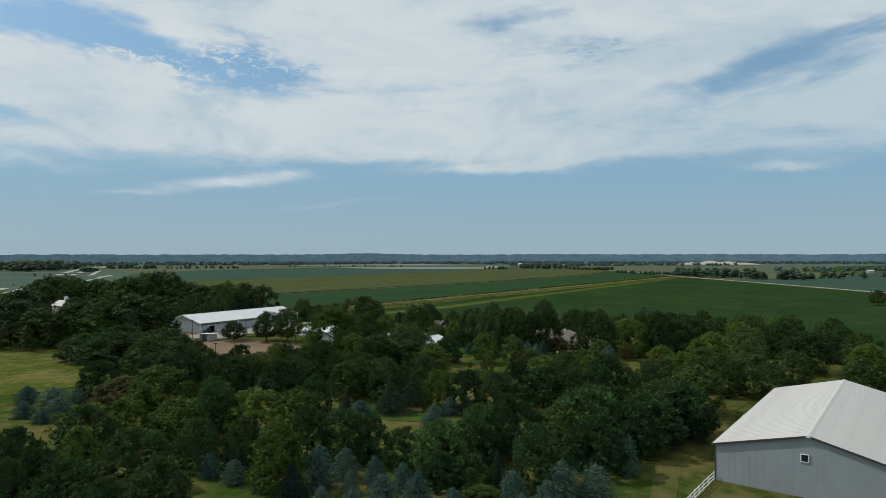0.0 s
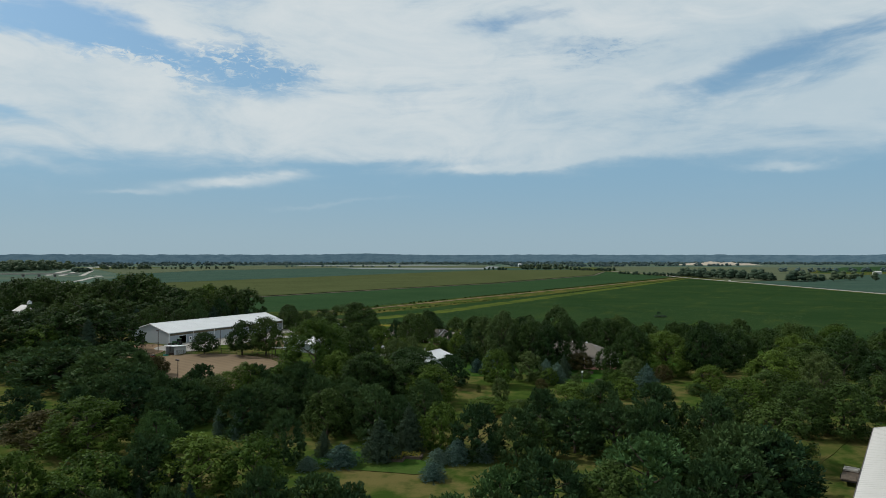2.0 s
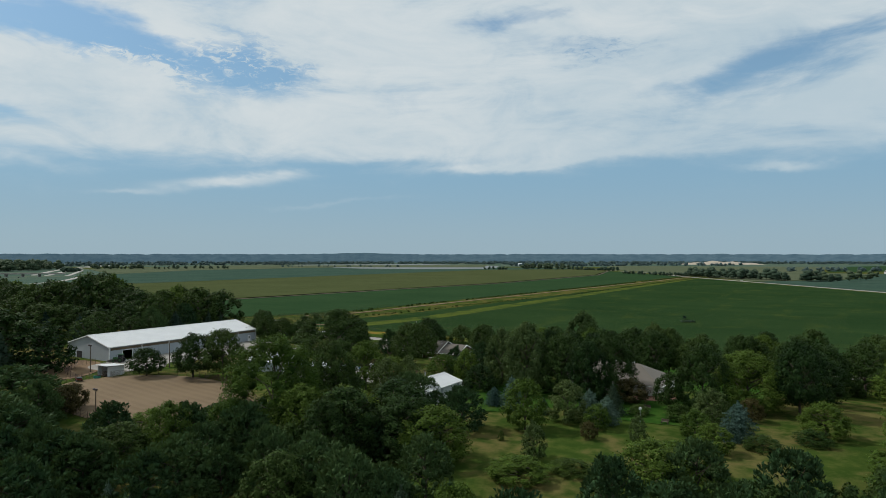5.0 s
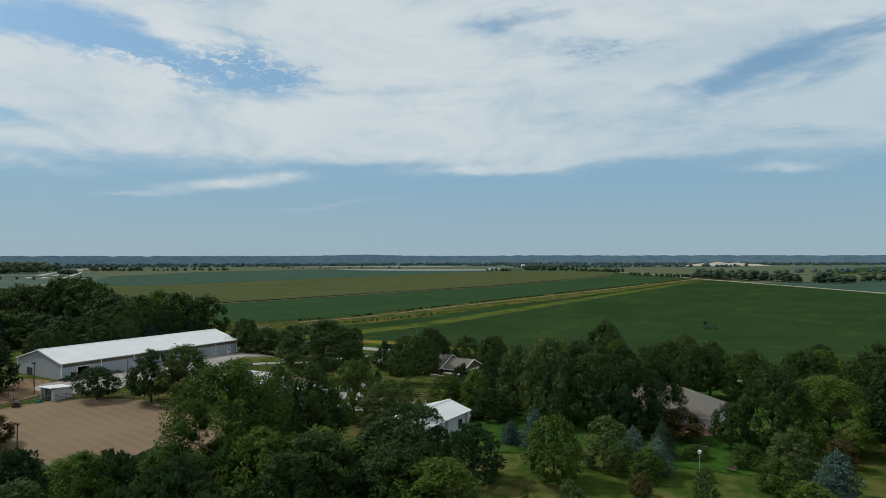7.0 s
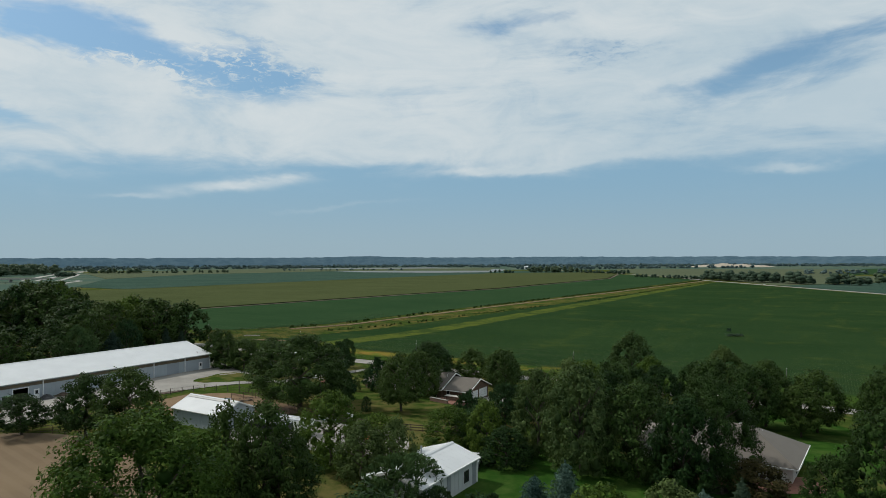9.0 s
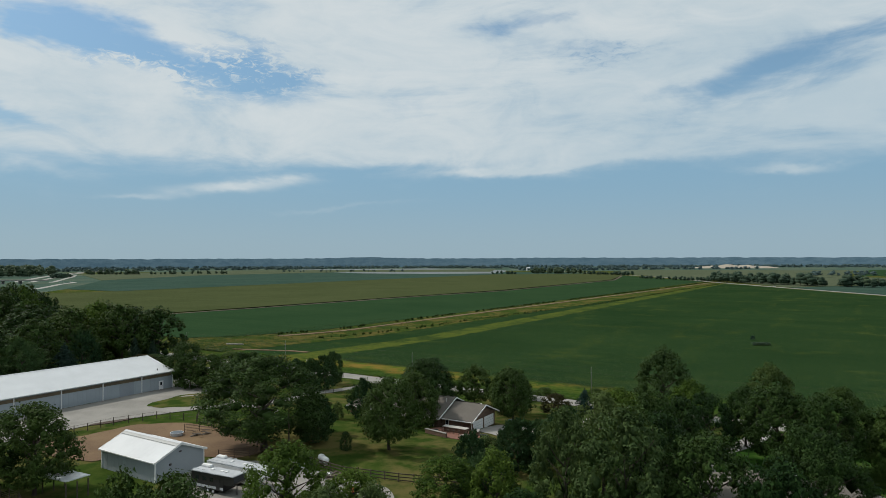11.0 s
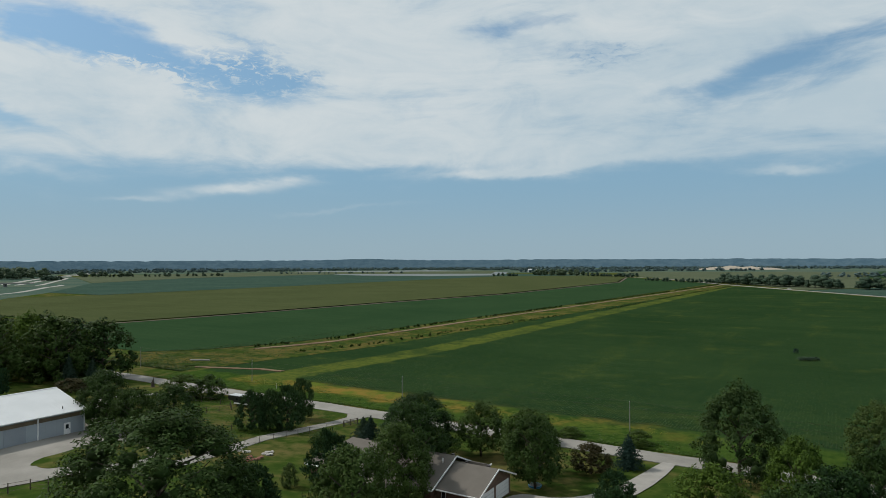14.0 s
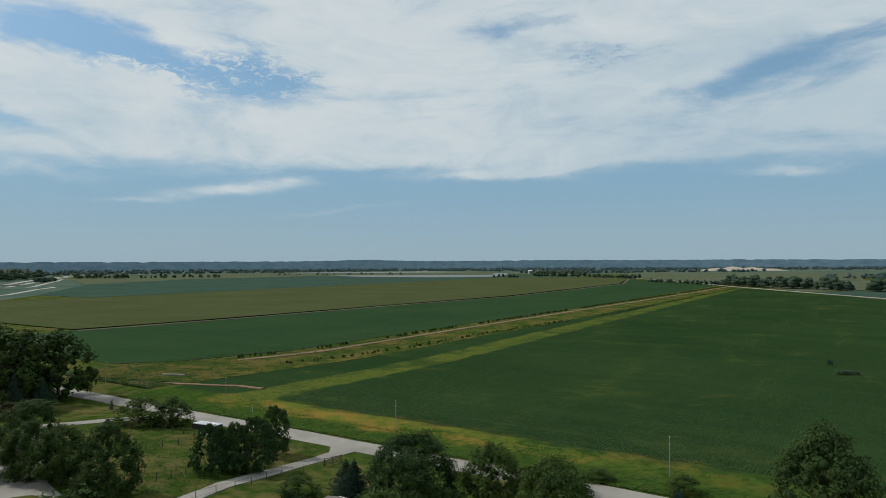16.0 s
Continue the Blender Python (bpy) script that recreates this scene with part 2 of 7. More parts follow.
SOY = crop_material("soy_leaves", (0.0152, 0.0394, 0.0148), (0.0270, 0.0560, 0.0202), (0.0840, 0.1049, 0.0233), 0.4, -ANGLE, 0.76, field_edge)
# Soy for farther fields: near colour made paler and bluer as haze.
SOY_HAZED = crop_material("soy_leaves_hazed", (0.0240, 0.0560, 0.0245), (0.0345, 0.0700, 0.0305), (0.0510, 0.0815, 0.0306), 0.2, -ANGLE)
CORN = crop_material("corn_tassels", (0.0640, 0.0790, 0.0330), (0.0840, 0.0980, 0.0430), (0.0500, 0.0720, 0.0330), 0.4, -ANGLE)
# Distance haze is painted into the next three crop and plain colours.
CORN_HAZED = crop_material("corn_hazed", (0.0900, 0.1120, 0.0680), (0.1180, 0.1340, 0.0860), (0.0569, 0.0860, 0.0506), 0.3, -ANGLE)
HAZED_CROP = crop_material("hazed_crop", (0.0390, 0.0770, 0.0600), (0.0560, 0.0950, 0.0760), (0.0726, 0.1021, 0.0605), 0.3, -ANGLE)
HAZED_PLAIN = grass_material("far_plain", (0.0480, 0.0850, 0.0700), (0.0700, 0.1100, 0.0860), (0.1300, 0.1420, 0.1000), 0.6, 0.004)
GRAVEL = plain("gravel", (0.170, 0.162, 0.144), (0.265, 0.253, 0.228), 0.12, 0.95, 9.0, 0.4, 0.03)
CONCRETE = plain("concrete", (0.22, 0.21, 0.19), (0.30, 0.285, 0.26), 0.3, 0.9, 12.0, 0.2)
DIRT = plain("bare_soil", (0.100, 0.055, 0.024), (0.165, 0.104, 0.049), 0.15, 0.95, 4.0, 0.5, 0.06)
DARK_SOIL = plain("dark_soil", (0.035, 0.022, 0.014), (0.07, 0.045, 0.03), 0.6, 0.95, 4.0, 0.5, 0.06)
WHITE_STEEL = plain("white_steel", (0.50, 0.52, 0.53), (0.56, 0.58, 0.59), 0.25, 0.45, 8.0, 0.05)
ROOF_STEEL = plain("weathered_white_steel", (0.41, 0.41, 0.395), (0.49, 0.49, 0.475), 0.2, 0.7, 5.0, 0.05, Specular_IOR_Level=0.12)
GREY_STEEL = plain("grey_blue_steel", (0.245, 0.275, 0.30), (0.285, 0.315, 0.345), 0.3, 0.5, 10.0, 0.05)
PALE_STEEL = plain("pale_grey_steel", (0.30, 0.335, 0.365), (0.34, 0.375, 0.405), 0.3, 0.5, 10.0, 0.05)
DARK_TRIM = plain("dark_trim", (0.045, 0.035, 0.035), (0.07, 0.055, 0.055), 1.0, 0.5)
TAN_PANEL = plain("tan_light_panel", (0.085, 0.064, 0.038), (0.150, 0.110, 0.062), 0.5, 0.5)
WHITE_PAINT = plain("white_paint", (0.70, 0.70, 0.69), (0.80, 0.80, 0.79), 1.5, 0.5)
GREY_TRIM = plain("grey_trim", (0.24, 0.26, 0.28), (0.30, 0.32, 0.34), 1.0, 0.5)
# Near-black colour: doorway shade on solid panels, and fire pit ash.
DARK_FILL = plain("doorway_shade_and_ash", (0.008, 0.008, 0.008), (0.016, 0.015, 0.014), 1.0, 0.9)
GLASS = plain("window_glass", (0.012, 0.016, 0.02), (0.02, 0.025, 0.03), 1.0, 0.08, 3.0, 0.0)
BRICK = plain("brown_brick", (0.10, 0.062, 0.042), (0.16, 0.10, 0.07), 2.0, 0.9, 20.0, 0.4, 0.02)
RED_BRICK = plain("red_paving", (0.15, 0.064, 0.045), (0.22, 0.100, 0.068), 1.0, 0.9, 14.0, 0.3)
WOOD = plain("weathered_wood", (0.045, 0.034, 0.024), (0.10, 0.078, 0.056), 2.0, 0.9, 25.0, 0.5)
BARK = plain("bark", (0.035, 0.027, 0.020), (0.075, 0.058, 0.042), 4.0, 0.95, 20.0, 0.7, 0.05)
RUST = plain("brown_pipe", (0.05, 0.028, 0.02), (0.09, 0.052, 0.038), 2.0, 0.7)
BLACK = plain("black_paint", (0.010, 0.010, 0.011), (0.02, 0.02, 0.022), 1.0, 0.35)
RUBBER = plain("rubber", (0.012, 0.012, 0.012), (0.025, 0.025, 0.024), 3.0, 0.9)
ROCK = plain("pale_rock", (0.30, 0.28, 0.25), (0.48, 0.46, 0.42), 2.0, 0.9)


def shingle_material(name, a, b):
    m, kit = material(name)
    add, maths, ramp, noise_of, mix, vec = kit
    where = add("ShaderNodeTexCoord").outputs["Object"]
    one = add("ShaderNodeNewGeometry").outputs["Random Per Island"]
    big, small = noise_of(where, 0.5, 4.0), noise_of(where, 18.0, 3.0)
    col = mix(ramp(maths("ADD", maths("MULTIPLY", one, 0.5), maths("MULTIPLY", big, 0.5)), 0.2, 0.8), a, b)
    return finish(m, kit, mix(maths("MULTIPLY", small, 0.4), col, mix(0.5, col, (0.02, 0.018, 0.016))), 0.95, small, 0.4, 0.02)


SHINGLE = shingle_material("brown_shingle", (0.108, 0.097, 0.083), (0.158, 0.143, 0.124))
LEAF = {
    "S": leaves("blue_spruce_needles", (0.012, 0.036, 0.032), (0.092, 0.160, 0.138), 0.08, 0.7),
    "F": leaves("dark_spruce_needles", (0.0080, 0.0225, 0.0193), (0.0279, 0.0598, 0.0512), 0.1, 0.7),
    "P": leaves("pine_needles", (0.0060, 0.0200, 0.0090), (0.0400, 0.0930, 0.0390), 0.10, 0.7),
    "Q": leaves("light_pine_needles", (0.0131, 0.0406, 0.0145), (0.0648, 0.1457, 0.0534), 0.15, 0.7),
    "D": leaves("broad_leaves", (0.0042, 0.0145, 0.0046), (0.0320, 0.0720, 0.0175), 0.08),
    "Y": leaves("yellow_green_leaves", (0.0130, 0.0360, 0.0060), (0.0740, 0.1330, 0.0205), 0.2),
    "W": leaves("silvery_leaves", (0.0180, 0.0400, 0.0130), (0.0760, 0.1180, 0.0420), 0.2),
    "R": leaves("purple_leaves", (0.0211, 0.0200, 0.0090), (0.0640, 0.0500, 0.0220), 0.15),
    "O": leaves("tall_tree_leaves", (0.0125, 0.0292, 0.0105), (0.0515, 0.0901, 0.0277), 0.2),
    "B": leaves("shrub_leaves", (0.0141, 0.0353, 0.0084), (0.0422, 0.0764, 0.0168), 0.2),
    "soy": leaves("soybean_leaves", (0.012, 0.034, 0.011), (0.034, 0.070, 0.021), 0.06),
    "weed": leaves("yellow_weed_leaves", (0.10, 0.12, 0.018), (0.24, 0.215, 0.034), 0.2),
    # Air haze is put into these two leaf colours: paler and bluer.
    "far": leaves("far_hazed_leaves", (0.0250, 0.0500, 0.0360), (0.0620, 0.0950, 0.0660), 0.15),
    "hazy": leaves("distant_hazed_leaves", (0.0540, 0.0940, 0.1080), (0.0840, 0.1320, 0.1440), 0.1),
}

# ---- helpers for meshes ----


def uv(u, v):
    """Place on the farm's own grid: u across the county road, v along it."""
    return 0.52 * u + 0.854 * v, 0.854 * u - 0.52 * v


def smooth(a, b, x):
    s = min(1.0, max(0.0, (x - a) / (b - a)))
    return s * s * (3 - 2 * s)


def ground_z(x, y):
    u, v = 0.52 * x + 0.854 * y, 0.854 * x - 0.52 * y
    k = 20 * (1 - smooth(-225, -190, v))
    return 0.6 + 3.2 * smooth(110, 180, u) - 4.6 * smooth(210 + k, 285, u) - 2.2 * smooth(290, 420, u)


def mesh_of(name, verts, faces, mat):
    me = bpy.data.meshes.new(name)
    me.from_pydata([tuple(v) for v in verts], [], faces)
    me.materials.append(mat)
    me.update()
    return me


def part(name, bm, mat, parent=None, label=""):
    me = bpy.data.meshes.new(name)
    bmesh.ops.recalc_face_normals(bm, faces=bm.faces)
    bm.to_mesh(me)
    bm.free()
    me.materials.append(mat)
    ob = new(name, me)
    ob.parent = parent
    return tagged(ob, label)


def thing(name, x, y, z=None, turn=0.0, label="", category="", group="", kind=""):
    ob = new(name)
    ob.empty_display_size = 0.3
    ob.matrix_world = pose(x, y, ground_z(x, y) if z is None else z, 0, 0, turn)
    return tagged(ob, label, category, group, kind)


def box(bm, x0, x1, y0, y1, z0, z1):
    v = [bm.verts.new(p) for p in ((x0, y0, z0), (x1, y0, z0), (x1, y1, z0), (x0, y1, z0), (x0, y0, z1), (x1, y0, z1), (x1, y1, z1), (x0, y1, z1))]
    for f in ((3, 2, 1, 0), (4, 5, 6, 7), (0, 1, 5, 4), (1, 2, 6, 5), (2, 3, 7, 6), (3, 0, 4, 7)):
        bm.faces.new([v[i] for i in f])
    return bm


def boxed(*b):
    return box(bmesh.new(), *b)


def prism(bm, ring, lift):
    """A closed ring of points pushed along lift."""
    a = [bm.verts.new(p) for p in ring]
    b = [bm.verts.new(Vector(p) + Vector(lift)) for p in ring]
    bm.faces.new(a)
    bm.faces.new(b[::-1])
    n = len(ring)
    for i in range(n):
        bm.faces.new((a[i], b[i], b[(i + 1) % n], a[(i + 1) % n]))
    return bm


def rod(bm, p, q, r0, r1=None, sides=8):
    p, q = Vector(p), Vector(q)
    turn = (q - p).to_track_quat("Z", "Y")
    rings = []
    for c, r in ((p, r0), (q, r0 if r1 is None else r1)):
        rings.append([bm.verts.new(c + turn @ Vector((r * math.cos(2 * math.pi * i / sides), r * math.sin(2 * math.pi * i / sides), 0))) for i in range(sides)])
    for i in range(sides):
        bm.faces.new((rings[0][i], rings[0][(i + 1) % sides], rings[1][(i + 1) % sides], rings[1][i]))
    bm.faces.new(rings[0][::-1])
    bm.faces.new(rings[1])
    return bm


def land(name, ring, mat, lift=0.03, thick=0.0, step=0.0, label="", kind="structure"):
    """A patch of ground: the ring of (x, y) draped on the ground, lifted, with a skirt down to the soil."""
    bm = bmesh.new()
    pts = []
    rough = mat in (GRASS, LAWN, MEADOW, DIRT, WEEDS, BANK)
    for i, p in enumerate(ring):
        q = ring[(i + 1) % len(ring)]
        n = max(1, int(math.hypot(q[0] - p[0], q[1] - p[1]) / step)) if step else 1
        pts += [(p[0] + (q[0] - p[0]) * k / n, p[1] + (q[1] - p[1]) * k / n) for k in range(n)]
    if rough:
        pts = [(x + 1.3 * noise.noise((x * 0.21, y * 0.21, 3.0)) + 0.5 * noise.noise((x, y, 1.0)), y + 1.3 * noise.noise((x * 0.21, y * 0.21, 9.0)) + 0.5 * noise.noise((x, y, 5.0))) for x, y in pts]
    top = [bm.verts.new((x, y, ground_z(x, y) + lift + thick)) for x, y in pts]
    low = [bm.verts.new((x, y, ground_z(x, y) - 0.3)) for x, y in pts]
    for i in range(len(top)):
        j = (i + 1) % len(top)
        bm.faces.new((low[i], low[j], top[j], top[i]))
    face = bm.faces.new(top)
    inner = bmesh.ops.triangulate(bm, faces=[face])["faces"]
    for _ in range(8):
        long = list({e for f in inner for e in f.edges if e.calc_length() > 9 and any(60 < 0.52 * w.co.x + 0.854 * w.co.y < 440 and abs(w.co.x) < 420 for w in e.verts) and not any(g not in inner for g in e.link_faces)})
        if not long:
            break
        bmesh.ops.subdivide_edges(bm, edges=long, cuts=1)
        inner = [f for f in bm.faces if f.normal.z > 0.5 or all(w.co.z > ground_z(w.co.x, w.co.y) - 0.25 for w in f.verts)]
        inner = bmesh.ops.triangulate(bm, faces=inner)["faces"] or inner
    for w in bm.verts:
        if w.co.z > ground_z(w.co.x, w.co.y) - 0.25 or w not in low:
            if w not in low:
                w.co.z = ground_z(w.co.x, w.co.y) + lift + thick
    return tagged(part(name, bm, mat), label, kind=kind)


def ribbon(name, line, width, mat, lift=0.05, label="", step=8.0, kind="structure", wobble=0.0):
    """A road or track along a line of (x, y), draped on the ground."""
    rng = random.Random(len(line) * 7 + int(width * 10))
    pts = []
    for p, q in zip(line, line[1:]):
        n = max(1, int(math.hypot(q[0] - p[0], q[1] - p[1]) / step))
        pts += [(p[0] + (q[0] - p[0]) * k / n, p[1] + (q[1] - p[1]) * k / n) for k in range(n)]
    pts.append(line[-1])
    bm = bmesh.new()
    rows = []
    for i, p in enumerate(pts):
        a, b = pts[max(0, i - 1)], pts[min(len(pts) - 1, i + 1)]
        d = Vector((b[0] - a[0], b[1] - a[1], 0)).normalized()
        s = Vector((d.y, -d.x, 0))
        row = []
        for k in (-0.5, -0.25, 0, 0.25, 0.5):
            c = Vector((p[0], p[1], 0)) + s * (k * width + (rng.uniform(-wobble, wobble) if abs(k) == 0.5 else 0))
            row.append(bm.verts.new((c.x, c.y, ground_z(c.x, c.y) + lift + 0.06 * (1 - abs(k) * 2))))
        low = [bm.verts.new((w.co.x, w.co.y, ground_z(w.co.x, w.co.y) - 0.2)) for w in (row[0], row[-1])]
        rows.append([low[0], *row, low[1]])
    for a, b in zip(rows, rows[1:]):
        for i in range(6):
            bm.faces.new((a[i], a[i + 1], b[i + 1], b[i]))
    return tagged(part(name, bm, mat), label, kind=kind)

# ---- the ground, roads and fields ----


def make_ground():
    def axis(fine0, fine1, step, far):
        a = list(np.arange(fine0, fine1 + 0.1, step))
        d = step
        while a[-1] < far:
            d *= 1.25
            a.append(min(far, a[-1] + d))
        d = step
        while a[0] > -far:
            d *= 1.25
            a.insert(0, max(-far, a[0] - d))
        return a

    us, vs = axis(60, 440, 4.0, 6500), axis(-420, 60, 6.0, 6500)
    verts, faces = [], []
    for u in us:
        for v in vs:
            x, y = uv(u, v)
            bump = 0.0
            if u < 285 and -500 < v < 100 and u > 0:
                bump = 0.25 * (noise.noise((x * 0.03, y * 0.03, 0)) - 0.2)
            verts.append((x, y, ground_z(x, y) - 0.05 + 0.05 * bump))
    n = len(vs)
    for i in range(len(us) - 1):
        for j in range(n - 1):
            faces.append((i * n + j, i * n + n + j, i * n + n + j + 1, i * n + j + 1))
    tagged(new("ground", mesh_of("ground", verts, faces, GRASS)), "mown and dry-patched grass ground", kind="structure")


make_ground()
ribbon("road", [uv(289.6, v) for v in (-900, -420, -313, -225, -180, -140, -60, 40, 200, 500)], 6.2, GRAVEL, 0.06, "pale gravel county road", wobble=0.25)
ribbon("road_2", [(478, 300), (476, 640), (476, 909), (474, 1041), (473, 1285), (500, 1600), (470, 2050), (467, 2238), (300, 3200)], 8.0, GRAVEL, 0.25, "pale gravel section road beyond the fields", 40.0)
land("field_soy_near", [uv(293.6, -293), uv(420, -291), (450, 1215), (464, 1165), (464, 300), uv(293.6, 300)], SOY, 0.05, 0.0, 12.0, "dark green soybean field with yellow weedy edges")
land("ditch_bank", [uv(305, -345), uv(330, -352), (-105, 474), (-70, 512), (-14, 594), (102, 756), (483, 1322), (455, 1206), (-36, 492), uv(318, -294)], BANK, 0.03, 0.1, 5.0, "weedy grass ditch bank")
ribbon("track", [(-88, 480), (-59, 513), (-4, 594), (95, 735), (286, 1006), (470, 1272)], 4.0, DIRT, 0.3, "bare dirt track on the ditch bank", 20.0, wobble=0.5)
land("field_soy_left", [uv(330, -356), (-110, 477), (-74, 516), (-18, 600), (98, 762), (474, 1327), (455, 1800), (332, 1424), (74, 992), (-61, 827), (-166, 690), (-234, 611), uv(330, -500)], SOY_HAZED, 0.05, 0.06, 20.0, "deep green soybean field beyond the ditch")
land("field_corn", [(-236, 614), (-168, 694), (-63, 831), (72, 998), (330, 1432), (455, 1810), (445, 2070), (141, 1988), (-88, 1600), (-441, 998), (-520, 940), (-380, 700)], CORN, 0.05, 0.5, 40.0, "olive tasselled corn field")
ribbon("field_gap", [(-230, 608), (-164, 688), (-60, 825), (76, 990), (334, 1424), (452, 1790)], 4.5, plain("damp_soil", (0.050, 0.040, 0.022), (0.085, 0.058, 0.034), 0.05, 0.95, 3.0, 0.3), 0.22, "bare brown strip between two crops", 30.0, wobble=1.0)
land("field_green_far", [(-446, 1006), (-90, 1608), (139, 1996), (440, 2078), (420, 2300), (156, 2421), (-380, 2454), (-719, 1964), (-741, 1510), (-560, 1080)], HAZED_CROP, 0.05, 0.3, 60.0, "crop field tinted blue-green with painted haze")
land("field_corn_far", [(-745, 1520), (-722, 1974), (-384, 2464), (156, 2431), (232, 3114), (-231, 3091), (-969, 2996), (-1185, 2193)], CORN_HAZED, 0.05, 0.4, 60.0, "distant olive corn field")
land("field_corn_right", [(486, 1345), (530, 1400), (905, 1600), (1500, 2500), (703, 2725), (520, 2050), (510, 1600)], CORN_HAZED, 0.05, 0.4, 60.0, "distant tan-green corn field beyond the road")
land("field_green_right", [(484, 650), (484, 1050), (700, 1150), (960, 1460), (1700, 1900), (2400, 1500), (900, 600)], HAZED_CROP, 0.05, 0.3, 60.0, "distant green crop field beyond the road")
land("field_green_right_far", [(950, 1640), (1560, 2500), (3000, 3600), (3600, 3000), (1750, 2000)], SOY_HAZED, 0.05, 0.3, 80.0, "distant dark green field")
land("field_tan_right", [(530, 1396), (486, 1064), (696, 1158), (956, 1468), (900, 1590)], CORN_HAZED, 0.05, 0.3, 60.0, "tan-green crop field behind the roadside trees")
land("highway_verge", [(-2600, 2600), (-1500, 2600), (-1185, 2193), (-741, 1510), (-560, 1080), (-520, 940), (-420, 700), (-440, 520), (-900, 500), (-2600, 1500)], HAZED_PLAIN, 0.0, 0.0, 0.0, "green verge land beside the highway")
land("far_plain", [(-3400, 2500), (-1500, 2600), (0, 2700), (1500, 2300), (3600, 1700), (4500, 3200), (2000, 4700), (-2000, 4700)], HAZED_PLAIN, 0.0, 0.0, 0.0, "hazy green farm plain below the horizon")
WATER = plain("pale_water", (0.115, 0.135, 0.14), (0.15, 0.165, 0.165), 0.01, 0.6, 0.3, 0.05, Specular_IOR_Level=0.1)
land("water", [(-680, 2892), (-274, 2209), (-52, 2084), (139, 2136), (200, 2350), (240, 2700), (177, 3028), (-91, 3539), (-432, 3396), (-717, 3258)], WATER, 0.4, 0.0, 60.0, "pale sheet of distant lake water")
ribbon("highway", [(-440, 560), (-547, 783), (-640, 965), (-726, 1140), (-849, 1392), (-1018, 1719), (-1174, 2037), (-1330, 2390), (-1700, 3300)], 15.0, CONCRETE, 0.5, "pale concrete highway", 40.0)
ribbon("highway_2", [(-370, 500), (-447, 647), (-530, 804), (-605, 943), (-730, 1190), (-840, 1436), (-1000, 1760), (-1150, 2060), (-1290, 2370), (-1650, 3300)], 11.0, CONCRETE, 0.5, "second pale concrete highway lane", 40.0)
ribbon("ramp", [(-620, 850), (-592, 1010), (-608, 1090), (-650, 1190), (-690, 1280), (-718, 1370), (-745, 1405), (-770, 1400)], 9.0, CONCRETE, 0.4, "pale curving access road", 30.0)
ribbon("ramp_2", [(-760, 1350), (-790, 1425), (-900, 1640), (-1010, 1859), (-1110, 2040)], 9.0, CONCRETE, 0.45, "pale highway slip road", 30.0)

# ---- farmyard ground ----
TURN = math.degrees(ANGLE)
ARENA = [(152, -212), (162, -208.5), (170, -199), (173.5, -188), (174, -176), (171, -167), (161, -146), (154.5, -135.5), (147, -134), (141, -142), (138.6, -160), (139, -182), (143, -200)]


def rounded(ring, n=4):
    out = []
    for i in range(len(ring)):
        a, b, c = ring[i - 1], ring[i], ring[(i + 1) % len(ring)]
        for k in range(n):
            s = (k + 0.5) / n
            p = [(a[j] + b[j]) / 2 * (1 - s) ** 2 + 2 * b[j] * s * (1 - s) + (b[j] + c[j]) / 2 * s * s for j in (0, 1)]
            out.append(tuple(p))
    return out


def yard(name, ring, mat, lift, label, thick=0.0):
    return land(name, [uv(*p) for p in rounded(ring)], mat, lift, thick, 4.0, label)


def combed_sand():
    m, kit = material("combed_sand")
    add, maths, ramp, noise_of, mix, vec = kit
    where = add("ShaderNodeTexCoord").outputs["Object"]
    turned = add("ShaderNodeMapping", {0: where, 2: (0, 0, 0.67)}).outputs[0]
    lines = add("ShaderNodeTexWave", {"Vector": turned, "Scale": 0.14, "Distortion": 2.0, "Detail": 3.0, "Detail Scale": 0.6}, bands_direction="Y").outputs["Fac"]
    big, small = noise_of(where, 0.07, 5.0), noise_of(where, 3.0, 4.0, 0.7)
    col = mix(ramp(big, 0.3, 0.7), (0.112, 0.074, 0.036), (0.142, 0.097, 0.050))
    col = mix(maths("MULTIPLY", ramp(lines, 0.3, 0.8), 0.35), col, (0.165, 0.117, 0.066))
    col = mix(maths("MULTIPLY", small, 0.3), col, (0.095, 0.064, 0.033))
    return finish(m, kit, col, 0.95, maths("ADD", lines, small), 0.35, 0.06)


yard("arena_floor", ARENA, combed_sand(), 0.05, "raked brown sand of the riding arena")
yard("gravel_lot", [(166, -227), (168, -209), (176, -203), (184, -209), (192, -207), (198, -209), (206, -207.5), (213, -205), (221, -202), (231, -196.5), (233, -194), (234, -196.5), (227, -203), (221.5, -208), (220, -213), (224, -217.5), (230, -218.5), (236, -218.5), (240, -223), (241, -232), (236, -237), (233, -227.6), (178, -227.6)], GRAVEL, 0.06, "pale gravel yard beside the riding barn")
yard("lot_island", [(216.5, -213.0), (219.5, -215.5), (226, -217.3), (233, -216.5), (236, -209), (231, -201), (224, -203.5), (218.5, -209)], GRASS, 0.10, "oval grass island in the gravel yard")
yard("yard_stain", [(201, -208.5), (204, -206.6), (208.5, -205.8), (210, -206.6), (206, -208), (203, -209)], DARK_SOIL, 0.075, "dark manure stain on the gravel yard")
yard("lot_grass", [(179, -205.5), (185, -210.5), (190, -208), (188, -200), (181, -199)], GRASS, 0.09, "grass island in the gravel yard")
ribbon("drive", [uv(231, -196), uv(240, -197.5), uv(256, -201.5), uv(270, -201.8), uv(282, -201), uv(287.5, -200)], 3.2, GRAVEL, 0.06, "narrow gravel farm drive", 4.0, wobble=0.15)
